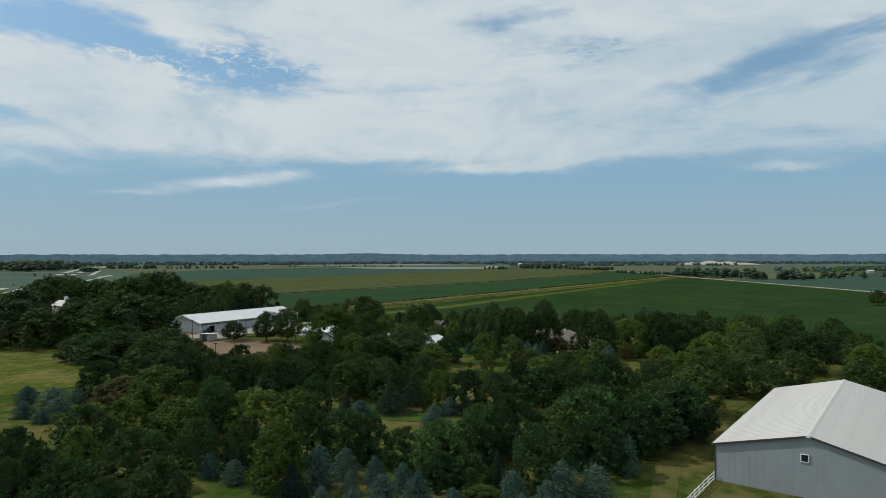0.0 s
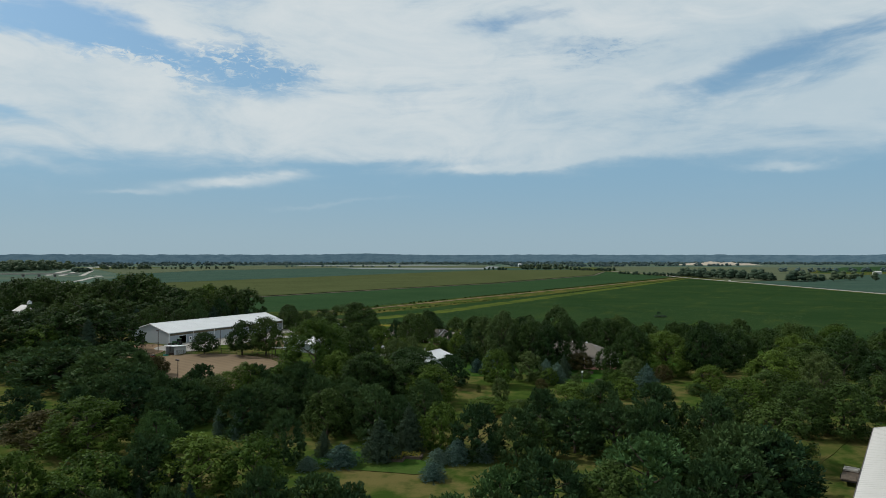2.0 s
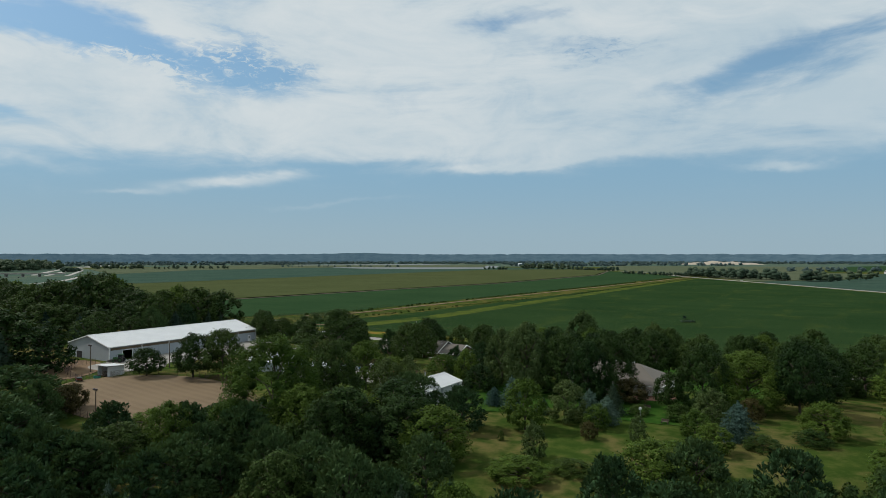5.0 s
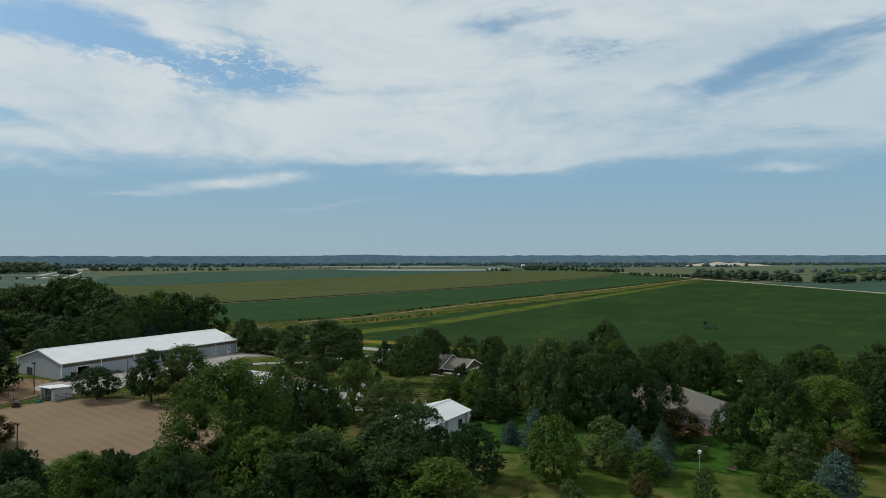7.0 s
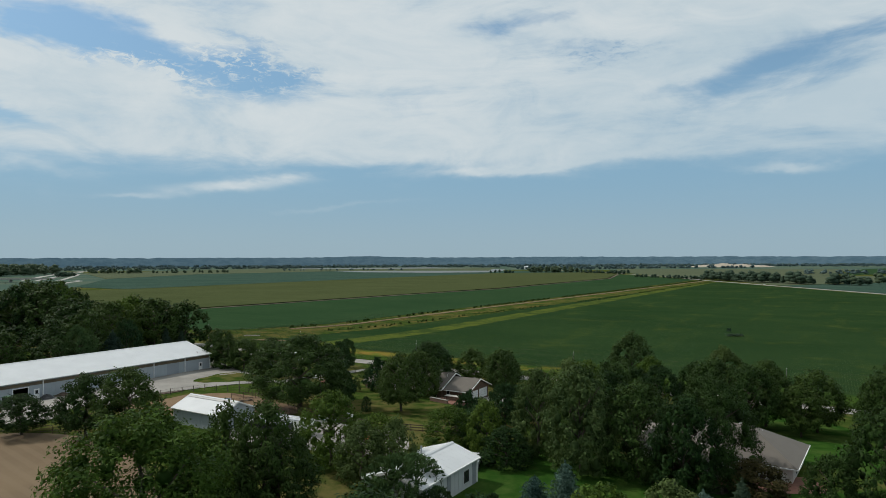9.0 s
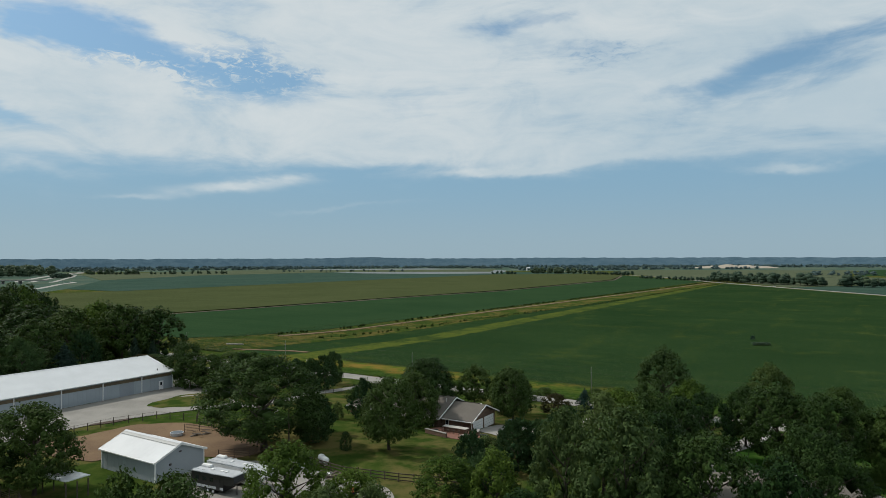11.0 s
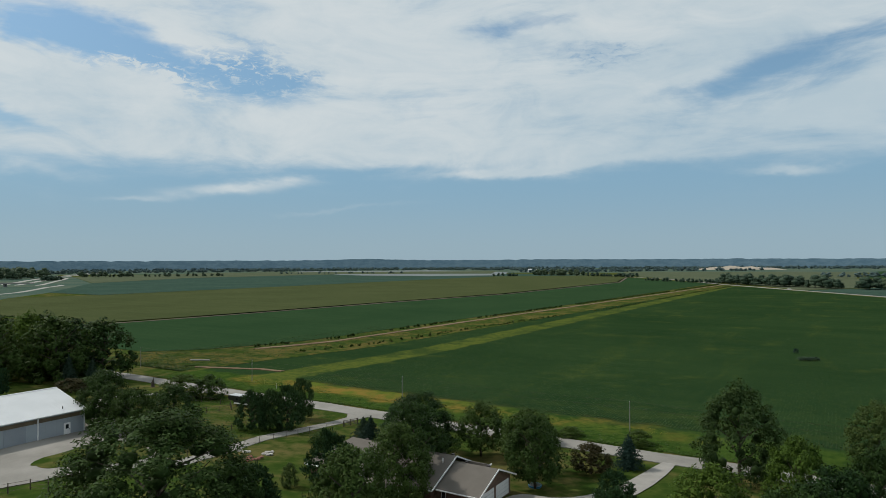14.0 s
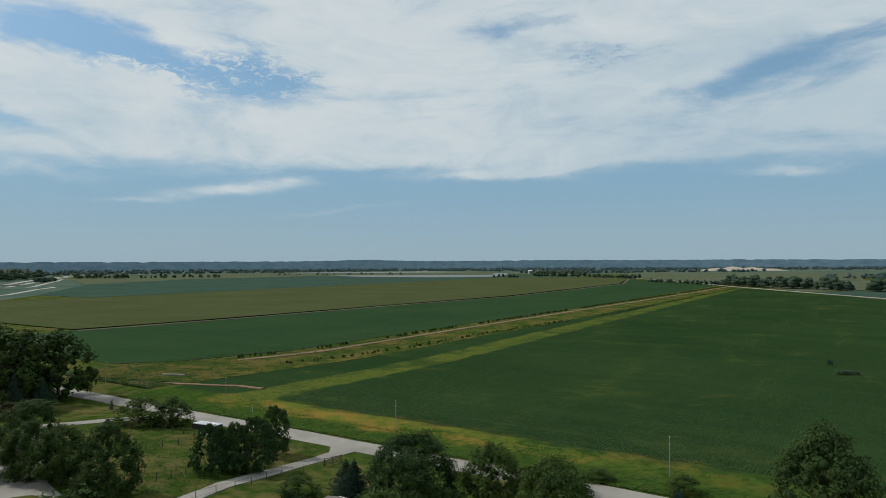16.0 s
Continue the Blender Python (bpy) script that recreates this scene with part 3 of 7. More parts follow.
yard("drive_mouth", [(283, -202.6), (286, -204.5), (287.5, -206.5), (287.5, -197), (286, -199), (283, -200.6)], GRAVEL, 0.05, "gravel mouth of the farm drive")
ribbon("drive_2", [uv(240, -230), uv(250, -252), uv(262, -268), uv(275, -266), uv(288, -258)], 4.2, GRAVEL, 0.05, "gravel lane behind the trees", 4.0, wobble=0.2)
yard("paddock", [(187, -203), (196, -203), (205, -201), (211, -198), (214, -190), (212, -178), (210, -168), (205, -164.5), (200, -168.5), (198.5, -184), (187, -184)], DIRT, 0.05, "bare brown soil of the horse paddock")
yard("gravel_yard", [(186, -167), (199, -167.5), (204, -162), (204.6, -153), (204, -143), (205, -137), (200, -132), (192, -128), (190, -140), (186, -152)], GRAVEL, 0.05, "gravel yard beside the stable")
yard("stock_pen", [(152, -250), (170, -246), (176, -232), (168, -216), (156, -213.5), (150, -222), (147, -236)], DIRT, 0.05, "trampled brown stock pen beside the barn")
yard("meadow", [(70, -190), (92, -172), (108, -190), (122, -212), (135, -240), (146, -256), (134, -274), (112, -268), (96, -290), (70, -280)], MEADOW, 0.05, "dry yellow-green meadow")
yard("lawn", [(176, -112), (208, -128), (236, -128), (250, -125), (276, -110), (276, -60), (222, -52), (190, -58), (186, -76), (192, -92), (180, -98)], LAWN, 0.04, "well-kept green lawn round the houses")
yard("lawn_2", [(108, -96), (113, -74), (119, -74), (121, -84), (116, -96)], LAWN, 0.05, "bright green lawn patch among the trees")
yard("patio", [(236.5, -152), (233.5, -144), (235.5, -139), (241, -141), (243, -145), (243, -152)], RED_BRICK, 0.06, "brick-paved patio behind the house")
yard("driveway", [(243.5, -144.3), (243.2, -140), (242.2, -139), (243, -136.8), (248, -134.5), (262, -128.5), (290, -126.4), (290, -129.4), (263, -133), (255, -138), (255, -144.3)], CONCRETE, 0.07, "pale concrete driveway")
yard("patio_2", [(206.5, -90), (206, -80), (206.5, -76), (209, -70.5), (213, -70), (217, -74), (211, -75), (208.5, -84), (208.5, -90)], RED_BRICK, 0.06, "red brick walk round the house")
yard("driveway_2", [(236, -97), (246, -100), (258, -99), (270, -95), (287, -93), (287, -97), (268, -99), (256, -105), (236, -104)], CONCRETE, 0.06, "concrete driveway under the trees")
WORN = grass_material("worn_grass", (0.048, 0.066, 0.016), (0.074, 0.080, 0.023), (0.120, 0.098, 0.038), 0.7, 0.2)
ribbon("worn_track", [uv(70, -18), uv(98, -21), uv(112, -24), uv(130, -22), uv(150, -20), uv(168, -14)], 3.2, WORN, 0.03, "worn dry wheel track in the grass", 4.0, wobble=0.5)

# ---- buildings ----


def ribbed(bm, x, y0, y1, z0, z1, step, out):
    """Standing ribs on a wall in the plane x, along y."""
    y = y0
    while y < y1:
        box(bm, x - out if out < 0 else x, x if out < 0 else x + out, y, y + 0.06, z0, z1)
        y += step


def hall(name, cx, cy, turn, z, wide, long, eave, ridge, wall_mat, roof_mat, label, category, trim_mat, door=None, panels=False, cladding=0.0):
    """A steel hall: four walls with thickness, a roof of steel sheets, ridge cap and trim. door: (y0, y1, high) cut through the +x wall."""
    t = thing(name, cx, cy, z, turn, label, category)
    w, l = wide / 2, long / 2
    for s in (-1, 1):
        bm = bmesh.new()
        x0, x1 = (w - 0.2, w) if s > 0 else (-w, -w + 0.2)
        if s > 0 and door:
            box(bm, x0, x1, -l + 0.2, door[0], -0.6, eave)
            box(bm, x0, x1, door[0], door[1], door[2], eave)
            box(bm, x0, x1, door[1], l - 0.2, -0.6, eave)
            ribbed(bm, x1, -l + 0.4, door[0] - 0.1, 0, eave - 0.05, 1.0, 0.03)
            ribbed(bm, x1, door[1] + 0.1, l - 0.3, 0, eave - 0.05, 1.0, 0.03)
        else:
            box(bm, x0, x1, -l + 0.2, l - 0.2, -0.6, eave)
            ribbed(bm, x1 if s > 0 else x0, -l + 0.4, l - 0.3, 0, eave - 0.05, 1.0, 0.03 * s)
        part("wall", bm, wall_mat, t)
        bm = bmesh.new()
        y0 = -l if s < 0 else l - 0.2
        prism(bm, [(-w, y0, -0.6), (w, y0, -0.6), (w, y0, eave), (0, y0, ridge), (-w, y0, eave)], (0, 0.2, 0))
        gable = part("gable_wall", bm, wall_mat, t)
        if cladding and s < 0:
            n = int(wide / cladding)
            for i in range(n):
                a, b = -w + wide * i / n + 0.008, -w + wide * (i + 1) / n - 0.008
                za, zb = [eave + (ridge - eave) * (1 - abs(q) / w) - 0.06 for q in (a, b)]
                mid = [(0, -l - 0.035, ridge - 0.06)] if a < 0 < b else []
                part("cladding_panel", prism(bmesh.new(), [(a, -l - 0.035, -0.5), (b, -l - 0.035, -0.5), (b, -l - 0.035, zb), *mid, (a, -l - 0.035, za)], (0, 0.033, 0)), wall_mat, gable)
    floor = part("floor_slab", boxed(-w + 0.2, w - 0.2, -l + 0.2, l - 0.2, -0.5, 0.02), CONCRETE, t)
    slope = Vector((w, 0, eave - ridge)).normalized()
    over = 0.35
    for s in (-1, 1):
        ridge_p, eave_p = Vector((0, 0, ridge + 0.05)), Vector((s * (w + over), 0, ridge + 0.05 - (ridge - eave) * (w + over) / w))
        bm = bmesh.new()
        up = Vector((0, 0, 0.12))
        prism(bm, [ridge_p + Vector((0, -l - over, 0)), eave_p + Vector((0, -l - over, 0)), eave_p + up + Vector((0, -l - over, 0)), ridge_p + up + Vector((0, -l - over, 0))], (0, long + 2 * over, 0))
        roof = part("roof", bm, roof_mat, t)
        n = int((long + 2 * over) / 1.0)
        if panels:
            shared = None
            for i in range(n):
                y = -l - over + (long + 2 * over) * (i + 0.5) / n
                if shared is None:
                    bm = bmesh.new()
                    h = (long + 2 * over) / n / 2 - 0.02
                    a, b = ridge_p + up * 1.03, eave_p + up * 1.03
                    prism(bm, [(a.x, -h, a.z), (b.x, -h, b.z), (b.x, -h, b.z + 0.02), (a.x, -h, a.z + 0.02)], (0, 2 * h, 0))
                    prism(bm, [(a.x, h - 0.05, a.z), (b.x, h - 0.05, b.z), (b.x, h - 0.05, b.z + 0.04), (a.x, h - 0.05, a.z + 0.04)], (0, 0.05, 0))
                    ob = part("roof_panel", bm, roof_mat, roof)
                    shared = ob.data
                else:
                    ob = new("roof_panel", shared)
                    ob.parent = roof
                ob.location.y = y
        else:
            bm = bmesh.new()
            for i in range(n + 1):
                y = -l - over + (long + 2 * over - 0.05) * i / n
                a, b = ridge_p + up, eave_p + up
                prism(bm, [(a.x, y, a.z), (b.x, y, b.z), (b.x, y, b.z + 0.01), (a.x, y, a.z + 0.01)], (0, 0.03, 0))
            part("roof_rib", bm, roof_mat, roof)
        for y0 in (-l - over - 0.06, l + over):
            bm = bmesh.new()
            prism(bm, [ridge_p + Vector((0, y0, -0.15)), eave_p + Vector((0, y0, -0.15)), eave_p + Vector((0, y0, 0.16)), ridge_p + Vector((0, y0, 0.16))], (0, 0.06, 0))
            part("rake_trim", bm, trim_mat, t)
        part("gutter", boxed(min(eave_p.x, eave_p.x + s * 0.14), max(eave_p.x, eave_p.x + s * 0.14), -l - over, l + over, eave_p.z - 0.02, eave_p.z + 0.14), trim_mat, t)
    bm = bmesh.new()
    prism(bm, [(-0.35, -l - over - 0.08, ridge + 0.13), (0, -l - over - 0.08, ridge + 0.26), (0.35, -l - over - 0.08, ridge + 0.13), (0, -l - over - 0.08, ridge + 0.19)], (0, long + 2 * over + 0.16, 0))
    part("ridge_cap", bm, roof_mat, t)
    for sx in (-1, 1):
        for sy in (-1, 1):
            part("corner_trim", boxed(sx * w - 0.1, sx * w + 0.1, sy * l - 0.1, sy * l + 0.1, -0.4, eave - 0.05), trim_mat, t)
    return t


def side_door(t, x, y, z, mat, glazed=True, high=2.15, wide=1.0):
    """A walk-in door with frame and small pane, on a wall facing +x."""
    d = part("door", boxed(x, x + 0.08, y - wide / 2, y + wide / 2, z, z + high), mat, t, "white walk-in door")
    for b in ((y - wide / 2 - 0.1, y - wide / 2, z, z + high + 0.1), (y + wide / 2, y + wide / 2 + 0.1, z, z + high + 0.1), (y - wide / 2, y + wide / 2, z + high, z + high + 0.1)):
        part("door_frame", boxed(x, x + 0.12, *b), WHITE_PAINT, d)
    if glazed:
        part("pane", boxed(x + 0.08, x + 0.10, y - wide * 0.28, y + wide * 0.28, z + high * 0.52, z + high * 0.9), GLASS, d)
    part("handle", boxed(x + 0.08, x + 0.14, y + wide * 0.36, y + wide * 0.42, z + 0.95, z + 1.1), DARK_TRIM, d)
    return d


def riding_barn():
    t = hall("riding_barn", *uv(205.4, -239.7), TURN, 3.7, 22.6, 57.8, 4.3, 7.2, PALE_STEEL, WHITE_STEEL, "long pale grey steel riding barn with white roof", "barn", WHITE_PAINT, (-24.6, -21.4, 2.9))
    x = 11.3
    for y in (-18.2, -8.5, 1.1, 10.5, 20.3):
        part("downspout", boxed(x + 0.03, x + 0.18, y - 0.09, y + 0.09, 0.0, 4.25), WHITE_PAINT, t, "white downspout")
    edges = [-28.6, -18.2, -8.5, 1.1, 10.5, 20.3, 28.6]
    for a, b in zip(edges, edges[1:]):
        part("light_panel", boxed(x + 0.035, x + 0.06, a + 0.12, b - 0.12, 3.25, 3.98), TAN_PANEL, t, "brown translucent light panel")
    side_door(t, x + 0.03, -19.6, 0.05, WHITE_PAINT)
    side_door(t, x + 0.03, 25.6, 0.05, WHITE_PAINT)
    for y in (-24.75, -21.4):
        part("door_jamb", boxed(x - 0.2, x + 0.06, y, y + 0.15, 0, 2.95), WHITE_PAINT, t)
    part("door_head", boxed(x - 0.2, x + 0.06, -24.75, -21.25, 2.9, 3.05), WHITE_PAINT, t)
    part("large_door", boxed(x + 0.035, x + 0.07, 14.6, 18.3, 0.05, 3.2), GREY_STEEL, t, "closed grey sliding door")
    # No opening here: a solid panel coloured like the shade indoors.
    part("gable_door", boxed(-6.1, -3.4, -29.0, -28.9, 0.0, 2.1), DARK_FILL, t, "near-black panel as a shaded gable doorway")
    part("vent_pipe", rod(bmesh.new(), (9.9, 25.5, 4.5), (9.9, 25.5, 5.3), 0.1), DARK_TRIM, t)


riding_barn()
shed = hall("machine_shed", *uv(182.1, -117.6), TURN, 3.75, 8.7, 14.7, 3.55, 4.9, WHITE_STEEL, WHITE_STEEL, "white steel machine shed with grey pilaster stripes", "shed", WHITE_PAINT)
for y0 in (-6.8, -1.0, 6.0):
    part("pilaster", boxed(4.35, 4.42, y0, y0 + 0.9, 0, 3.5), GREY_TRIM, shed, "grey wall stripe")
win = part("window", boxed(4.35, 4.43, 3.65, 4.75, 1.0, 2.55), GLASS, shed, "dark tall window")
for y in (3.58, 4.17, 4.72):
    part("window_frame", boxed(4.35, 4.47, y, y + 0.07, 0.95, 2.6), DARK_TRIM, win)
for x, r, z in ((-1.0, 0.13, 6.2),):
    part("flue", rod(bmesh.new(), (-0.7, 0.5, 4.5), (-0.7, 0.5, z), r), GREY_TRIM, shed, "grey metal flue pipe")
arena = hall("arena_barn", 69.5, 114.2, -37.2, 0.55, 26.0, 52.5, 5.75, 9.05, GREY_STEEL, ROOF_STEEL, "large grey-blue steel barn with weathered pale roof", "barn", DARK_TRIM, None, True, 1.0)
win = part("window", boxed(-0.95, -0.05, -26.36, -26.28, 5.3, 6.3), GLASS, arena, "small dark square window")
for b in ((-1.07, -0.95, 5.2, 6.4), (-0.05, 0.07, 5.2, 6.4), (-0.95, -0.05, 5.2, 5.3), (-0.95, -0.05, 6.3, 6.4)):
    part("window_frame", boxed(b[0], b[1], -26.42, -26.28, b[2], b[3]), WHITE_PAINT, win)
part("ridge_end", boxed(-0.3, 0.3, -26.75, -26.5, 8.95, 9.35), WHITE_PAINT, arena, "white ridge end cap")
stable = hall("horse_stable", *uv(192.4, -174.0), TURN - 90, 3.8, 8.4, 13.6, 3.0, 4.75, PALE_STEEL, WHITE_STEEL, "small grey steel horse stable with white roof", "stable", WHITE_PAINT)
# Solid panel on the wall, its black standing for the stable's inner shade.
slide = part("sliding_door", boxed(-4.32, -4.22, -2.6, -1.4, 0, 2.3), DARK_FILL, stable, "near-black panel as a shaded stable doorway")
part("door_track", boxed(-4.4, -4.22, -2.9, 0.4, 2.35, 2.6), WHITE_PAINT, slide)
part("downspout", boxed(-4.36, -4.22, -1.35, -1.2, 0, 2.3), WHITE_PAINT, stable)
part("wall_lamp", boxed(1.6, 1.9, 6.8, 7.0, 1.9, 2.2), DARK_TRIM, stable)
part("vent", boxed(-0.2, 0.2, 6.8, 6.86, 3.5, 3.7), DARK_TRIM, stable)
part("ridge_sheet", prism(bmesh.new(), [(0, -7.2, 4.95), (0.9, -7.2, 4.66), (0.9, -7.2, 4.60), (0, -7.2, 4.9)], (0, 14.4, 0)), ROOF_STEEL, stable, "grey ridge vent strip")


def roof_plane(bm, ring, thick=0.16):
    prism(bm, ring, (0, 0, -thick))


def window(t, x0, x1, y0, y1, z0, z1, axis, n=2):
    """A glazed window in a wall facing -y ('y') or +x ('x'), with frame and bars."""
    w = part("window", boxed(x0, x1, y0, y1, z0, z1), GLASS, t)
    for i in range(n + 1):
        if axis == "y":
            c = x0 + (x1 - x0) * i / n
            part("window_bar", boxed(c - 0.04, c + 0.04, y0 - 0.03, y0, z0 - 0.05, z1 + 0.05), WHITE_PAINT, w)
        else:
            c = y0 + (y1 - y0) * i / n
            part("window_bar", boxed(x1, x1 + 0.03, c - 0.04, c + 0.04, z0 - 0.05, z1 + 0.05), WHITE_PAINT, w)
    return w


def ranch_house():
    """Low brown brick house with a double garage in its lower end wing."""
    t = thing("ranch_house", *uv(248.5, -160), None, TURN, "low brown brick ranch house with shingled gable roofs", "house")
    t.location.z = 1.35
    # local x along the road (v + 160), local y away from the farmyard (u - 248.5)
    part("wall", boxed(-15.5, 8.0, -6.2, 6.6, -1.2, 2.55), BRICK, t)
    bm = bmesh.new()
    prism(bm, [(15.2, -5.2, -1.0), (15.2, 5.2, -1.0), (15.2, 5.2, 2.5), (15.2, 0, 4.5), (15.2, -5.2, 2.5)], (-7.2, 0, 0))
    part("garage_wall", bm, BRICK, t, "brown brick garage wing")
    for s in (-1, 1):
        bm = bmesh.new()
        roof_plane(bm, [(6.5, 0, 4.85), (15.9, 0, 4.85), (15.9, s * 6.0, 2.45), (6.5, s * 6.0, 2.45)])
        part("garage_roof", bm, SHINGLE, t, "brown shingled garage roof")
        bm = bmesh.new()
        roof_plane(bm, [(-12.0, 0.2, 5.6), (8.6, 0.2, 5.6), (8.6, s * 7.1 + 0.2, 2.5), (-16.2, s * 7.1 + 0.2, 2.5)])
        part("roof", bm, SHINGLE, t, "brown-grey asphalt shingle roof")
        for x, hi, lo, e in ((15.88, 4.9, 2.5, 6.0), (8.58, 5.65, 2.55, 7.1)):
            bm = bmesh.new()
            c = 0.0 if x > 10 else 0.2
            prism(bm, [(x, c, hi), (x, s * e + c, lo), (x, s * e + c, lo - 0.24), (x, c, hi - 0.24)], (0.09, 0, 0))
            part("rake_board", bm, WHITE_PAINT, t)
        part("gutter", boxed(-16.2, 8.6, s * 7.2 + 0.2 - 0.07, s * 7.2 + 0.2 + 0.07, 2.32, 2.48), WHITE_PAINT, t)
        part("gutter", boxed(8.7, 15.9, s * 6.05 - 0.07, s * 6.05 + 0.07, 2.28, 2.44), WHITE_PAINT, t)
    bm = bmesh.new()
    prism(bm, [(-12.0, 0.2, 5.58), (-16.2, 7.3, 2.5), (-16.2, -6.9, 2.5)], (0, 0, -0.14))
    part("hip_roof", bm, SHINGLE, t)
    bm = bmesh.new()
    prism(bm, [(0.2, -4.6, 3.75), (4.4, -9.4, 2.5), (-4.0, -9.4, 2.5), (-4.0, -6.8, 2.75), (4.4, -6.8, 2.75)][:3], (0, 0, -0.14))
    part("porch_roof", bm, SHINGLE, t, "shingled hip roof over the porch")
    bm = bmesh.new()
    rod(bm, (0.2, -4.6, 3.8), (4.4, -9.4, 2.55), 0.09, 0.09, 6)
    part("hip_cap", bm, CONCRETE, t)
    prism_bm = bmesh.new()
    prism(prism_bm, [(8.9, 2.2, 3.9), (12.6, 2.2, 3.9), (12.6, 3.8, 3.4), (8.9, 3.8, 3.4)], (0, 0, 0.55))
    part("rear_dormer", prism_bm, SHINGLE, t)
    part("dormer_fascia", boxed(12.55, 12.68, 2.0, 4.0, 3.85, 4.05), WHITE_PAINT, t)
    for y0, y1 in ((-4.5, -0.35), (0.35, 4.5)):
        d = part("garage_door", boxed(15.2, 15.26, y0, y1, -0.1, 2.15), WHITE_PAINT, t, "white sectional garage door")
        for k in range(1, 4):
            part("door_joint", boxed(15.26, 15.28, y0, y1, 2.15 * k / 4 - 0.03, 2.15 * k / 4), GREY_TRIM, d)
    for x in (-9.5, -6.0, -2.5, 5.8, 7.4, 9.8, 13.5):
        part("roof_vent", boxed(x, x + 0.4, 0.6, 1.0, 4.4 if x > 8.7 else 5.2, 4.85 if x > 8.7 else 5.62), DARK_TRIM, t)
    part("vent_pipe", rod(bmesh.new(), (7.2, -1.6, 4.7), (7.2, -1.6, 5.5), 0.09), WHITE_PAINT, t)
    window(t, 9.2, 9.9, -5.28, -5.2, 0.1, 2.1, "y", 1)
    window(t, 4.8, 6.8, -6.28, -6.2, 0.5, 2.0, "y")
    window(t, -8.5, -6.3, -6.28, -6.2, 0.7, 2.0, "y")
    for x in (-3.8, 4.1):
        part("porch_post", boxed(x, x + 0.2, -9.2, -9.0, -1.0, 2.5), WHITE_PAINT, t)
    part("downspout", boxed(15.2, 15.32, -5.3, -5.2, -0.6, 2.4), WHITE_PAINT, t)


ranch_house()


def hip_house():
    """White-walled house under a broad brown hip roof with a front wing."""
    t = thing("hip_roof_house", *uv(219.0, -83.3), None, TURN - 4, "white-sided house under a broad brown hip roof", "house")
    t.location.z = 3.5
    part("wall", boxed(-14, 9.4, -6.6, 6.6, -1.8, 2.65), WHITE_PAINT, t)
    part("wing_wall", boxed(-9.0, 0.4, -10.4, -6.6, -0.6, 2.65), BRICK, t, "brown brick front wing")
    e, r = 2.6, 6.3
    x0, x1, y0, y1 = -14.8, 10.2, -7.4, 7.4
    a, b = -7.5, 3.0
    for ring in ([(x0, y0, e), (x1, y0, e), (b, 0, r), (a, 0, r)], [(x1, y1, e), (x0, y1, e), (a, 0, r), (b, 0, r)], [(x1, y0, e), (x1, y1, e), (b, 0, r)], [(x0, y1, e), (x0, y0, e), (a, 0, r)]):
        bm = bmesh.new()
        prism(bm, ring, (0, 0, -0.18))
        part("roof", bm, SHINGLE, t, "grey-brown asphalt shingle roof")
    w = -4.3
    for ring in ([(-9.9, -11.2, e + 0.05), (1.3, -11.2, e + 0.05), (w, -6.5, 4.95)], [(1.3, -11.2, e + 0.05), (1.3, -6.0, e + 0.35), (w, -1.6, 5.05), (w, -6.5, 4.95)], [(-9.9, -11.2, e + 0.05), (w, -6.5, 4.95), (w, -1.6, 5.05), (-9.9, -6.0, e + 0.35)]):
        bm = bmesh.new()
        prism(bm, ring, (0, 0, -0.15))
        part("wing_roof", bm, SHINGLE, t)
    part("hip_cap", rod(bmesh.new(), (w, -6.5, 5.0), (1.3, -11.2, e + 0.1), 0.1, 0.1, 6), ROCK, t, "pale hip cap")
    for b4 in ((x0, x1, y0 - 0.1, y0, e - 0.2, e), (x1, x1 + 0.1, y0, y1, e - 0.2, e), (x0, x1, y1, y1 + 0.1, e - 0.2, e), (-9.9, 1.3, -11.3, -11.2, e - 0.15, e + 0.05)):
        part("gutter", boxed(*b4), WHITE_PAINT, t)
    for x, y, z in ((-6.5, 1.0, 5.8), (-3.5, 0.8, 6.0), (1.0, 0.7, 6.05), (4.0, 0.4, 5.2), (-3.0, -8.0, 3.9)):
        part("roof_vent", boxed(x, x + 0.45, y, y + 0.45, z, z + 0.4), WHITE_PAINT, t)
    window(t, -8.0, -6.0, -10.5, -10.4, 0.6, 2.1, "y")
    window(t, -3.6, -1.2, -10.5, -10.4, 0.6, 2.1, "y")
    window(t, 2.6, 3.7, -6.7, -6.6, 0.2, 2.1, "y", 1)
    window(t, 9.4, 9.5, -3.0, -1.0, 0.8, 2.0, "x")
    for x in (5.2, 6.4):
        s = part("garden_seat", boxed(x, x + 0.7, -7.4, -6.9, 0.0, 0.45), DARK_TRIM, t)
        part("seat_back", boxed(x, x + 0.7, -6.95, -6.88, 0.45, 1.0), DARK_TRIM, s)


hip_house()


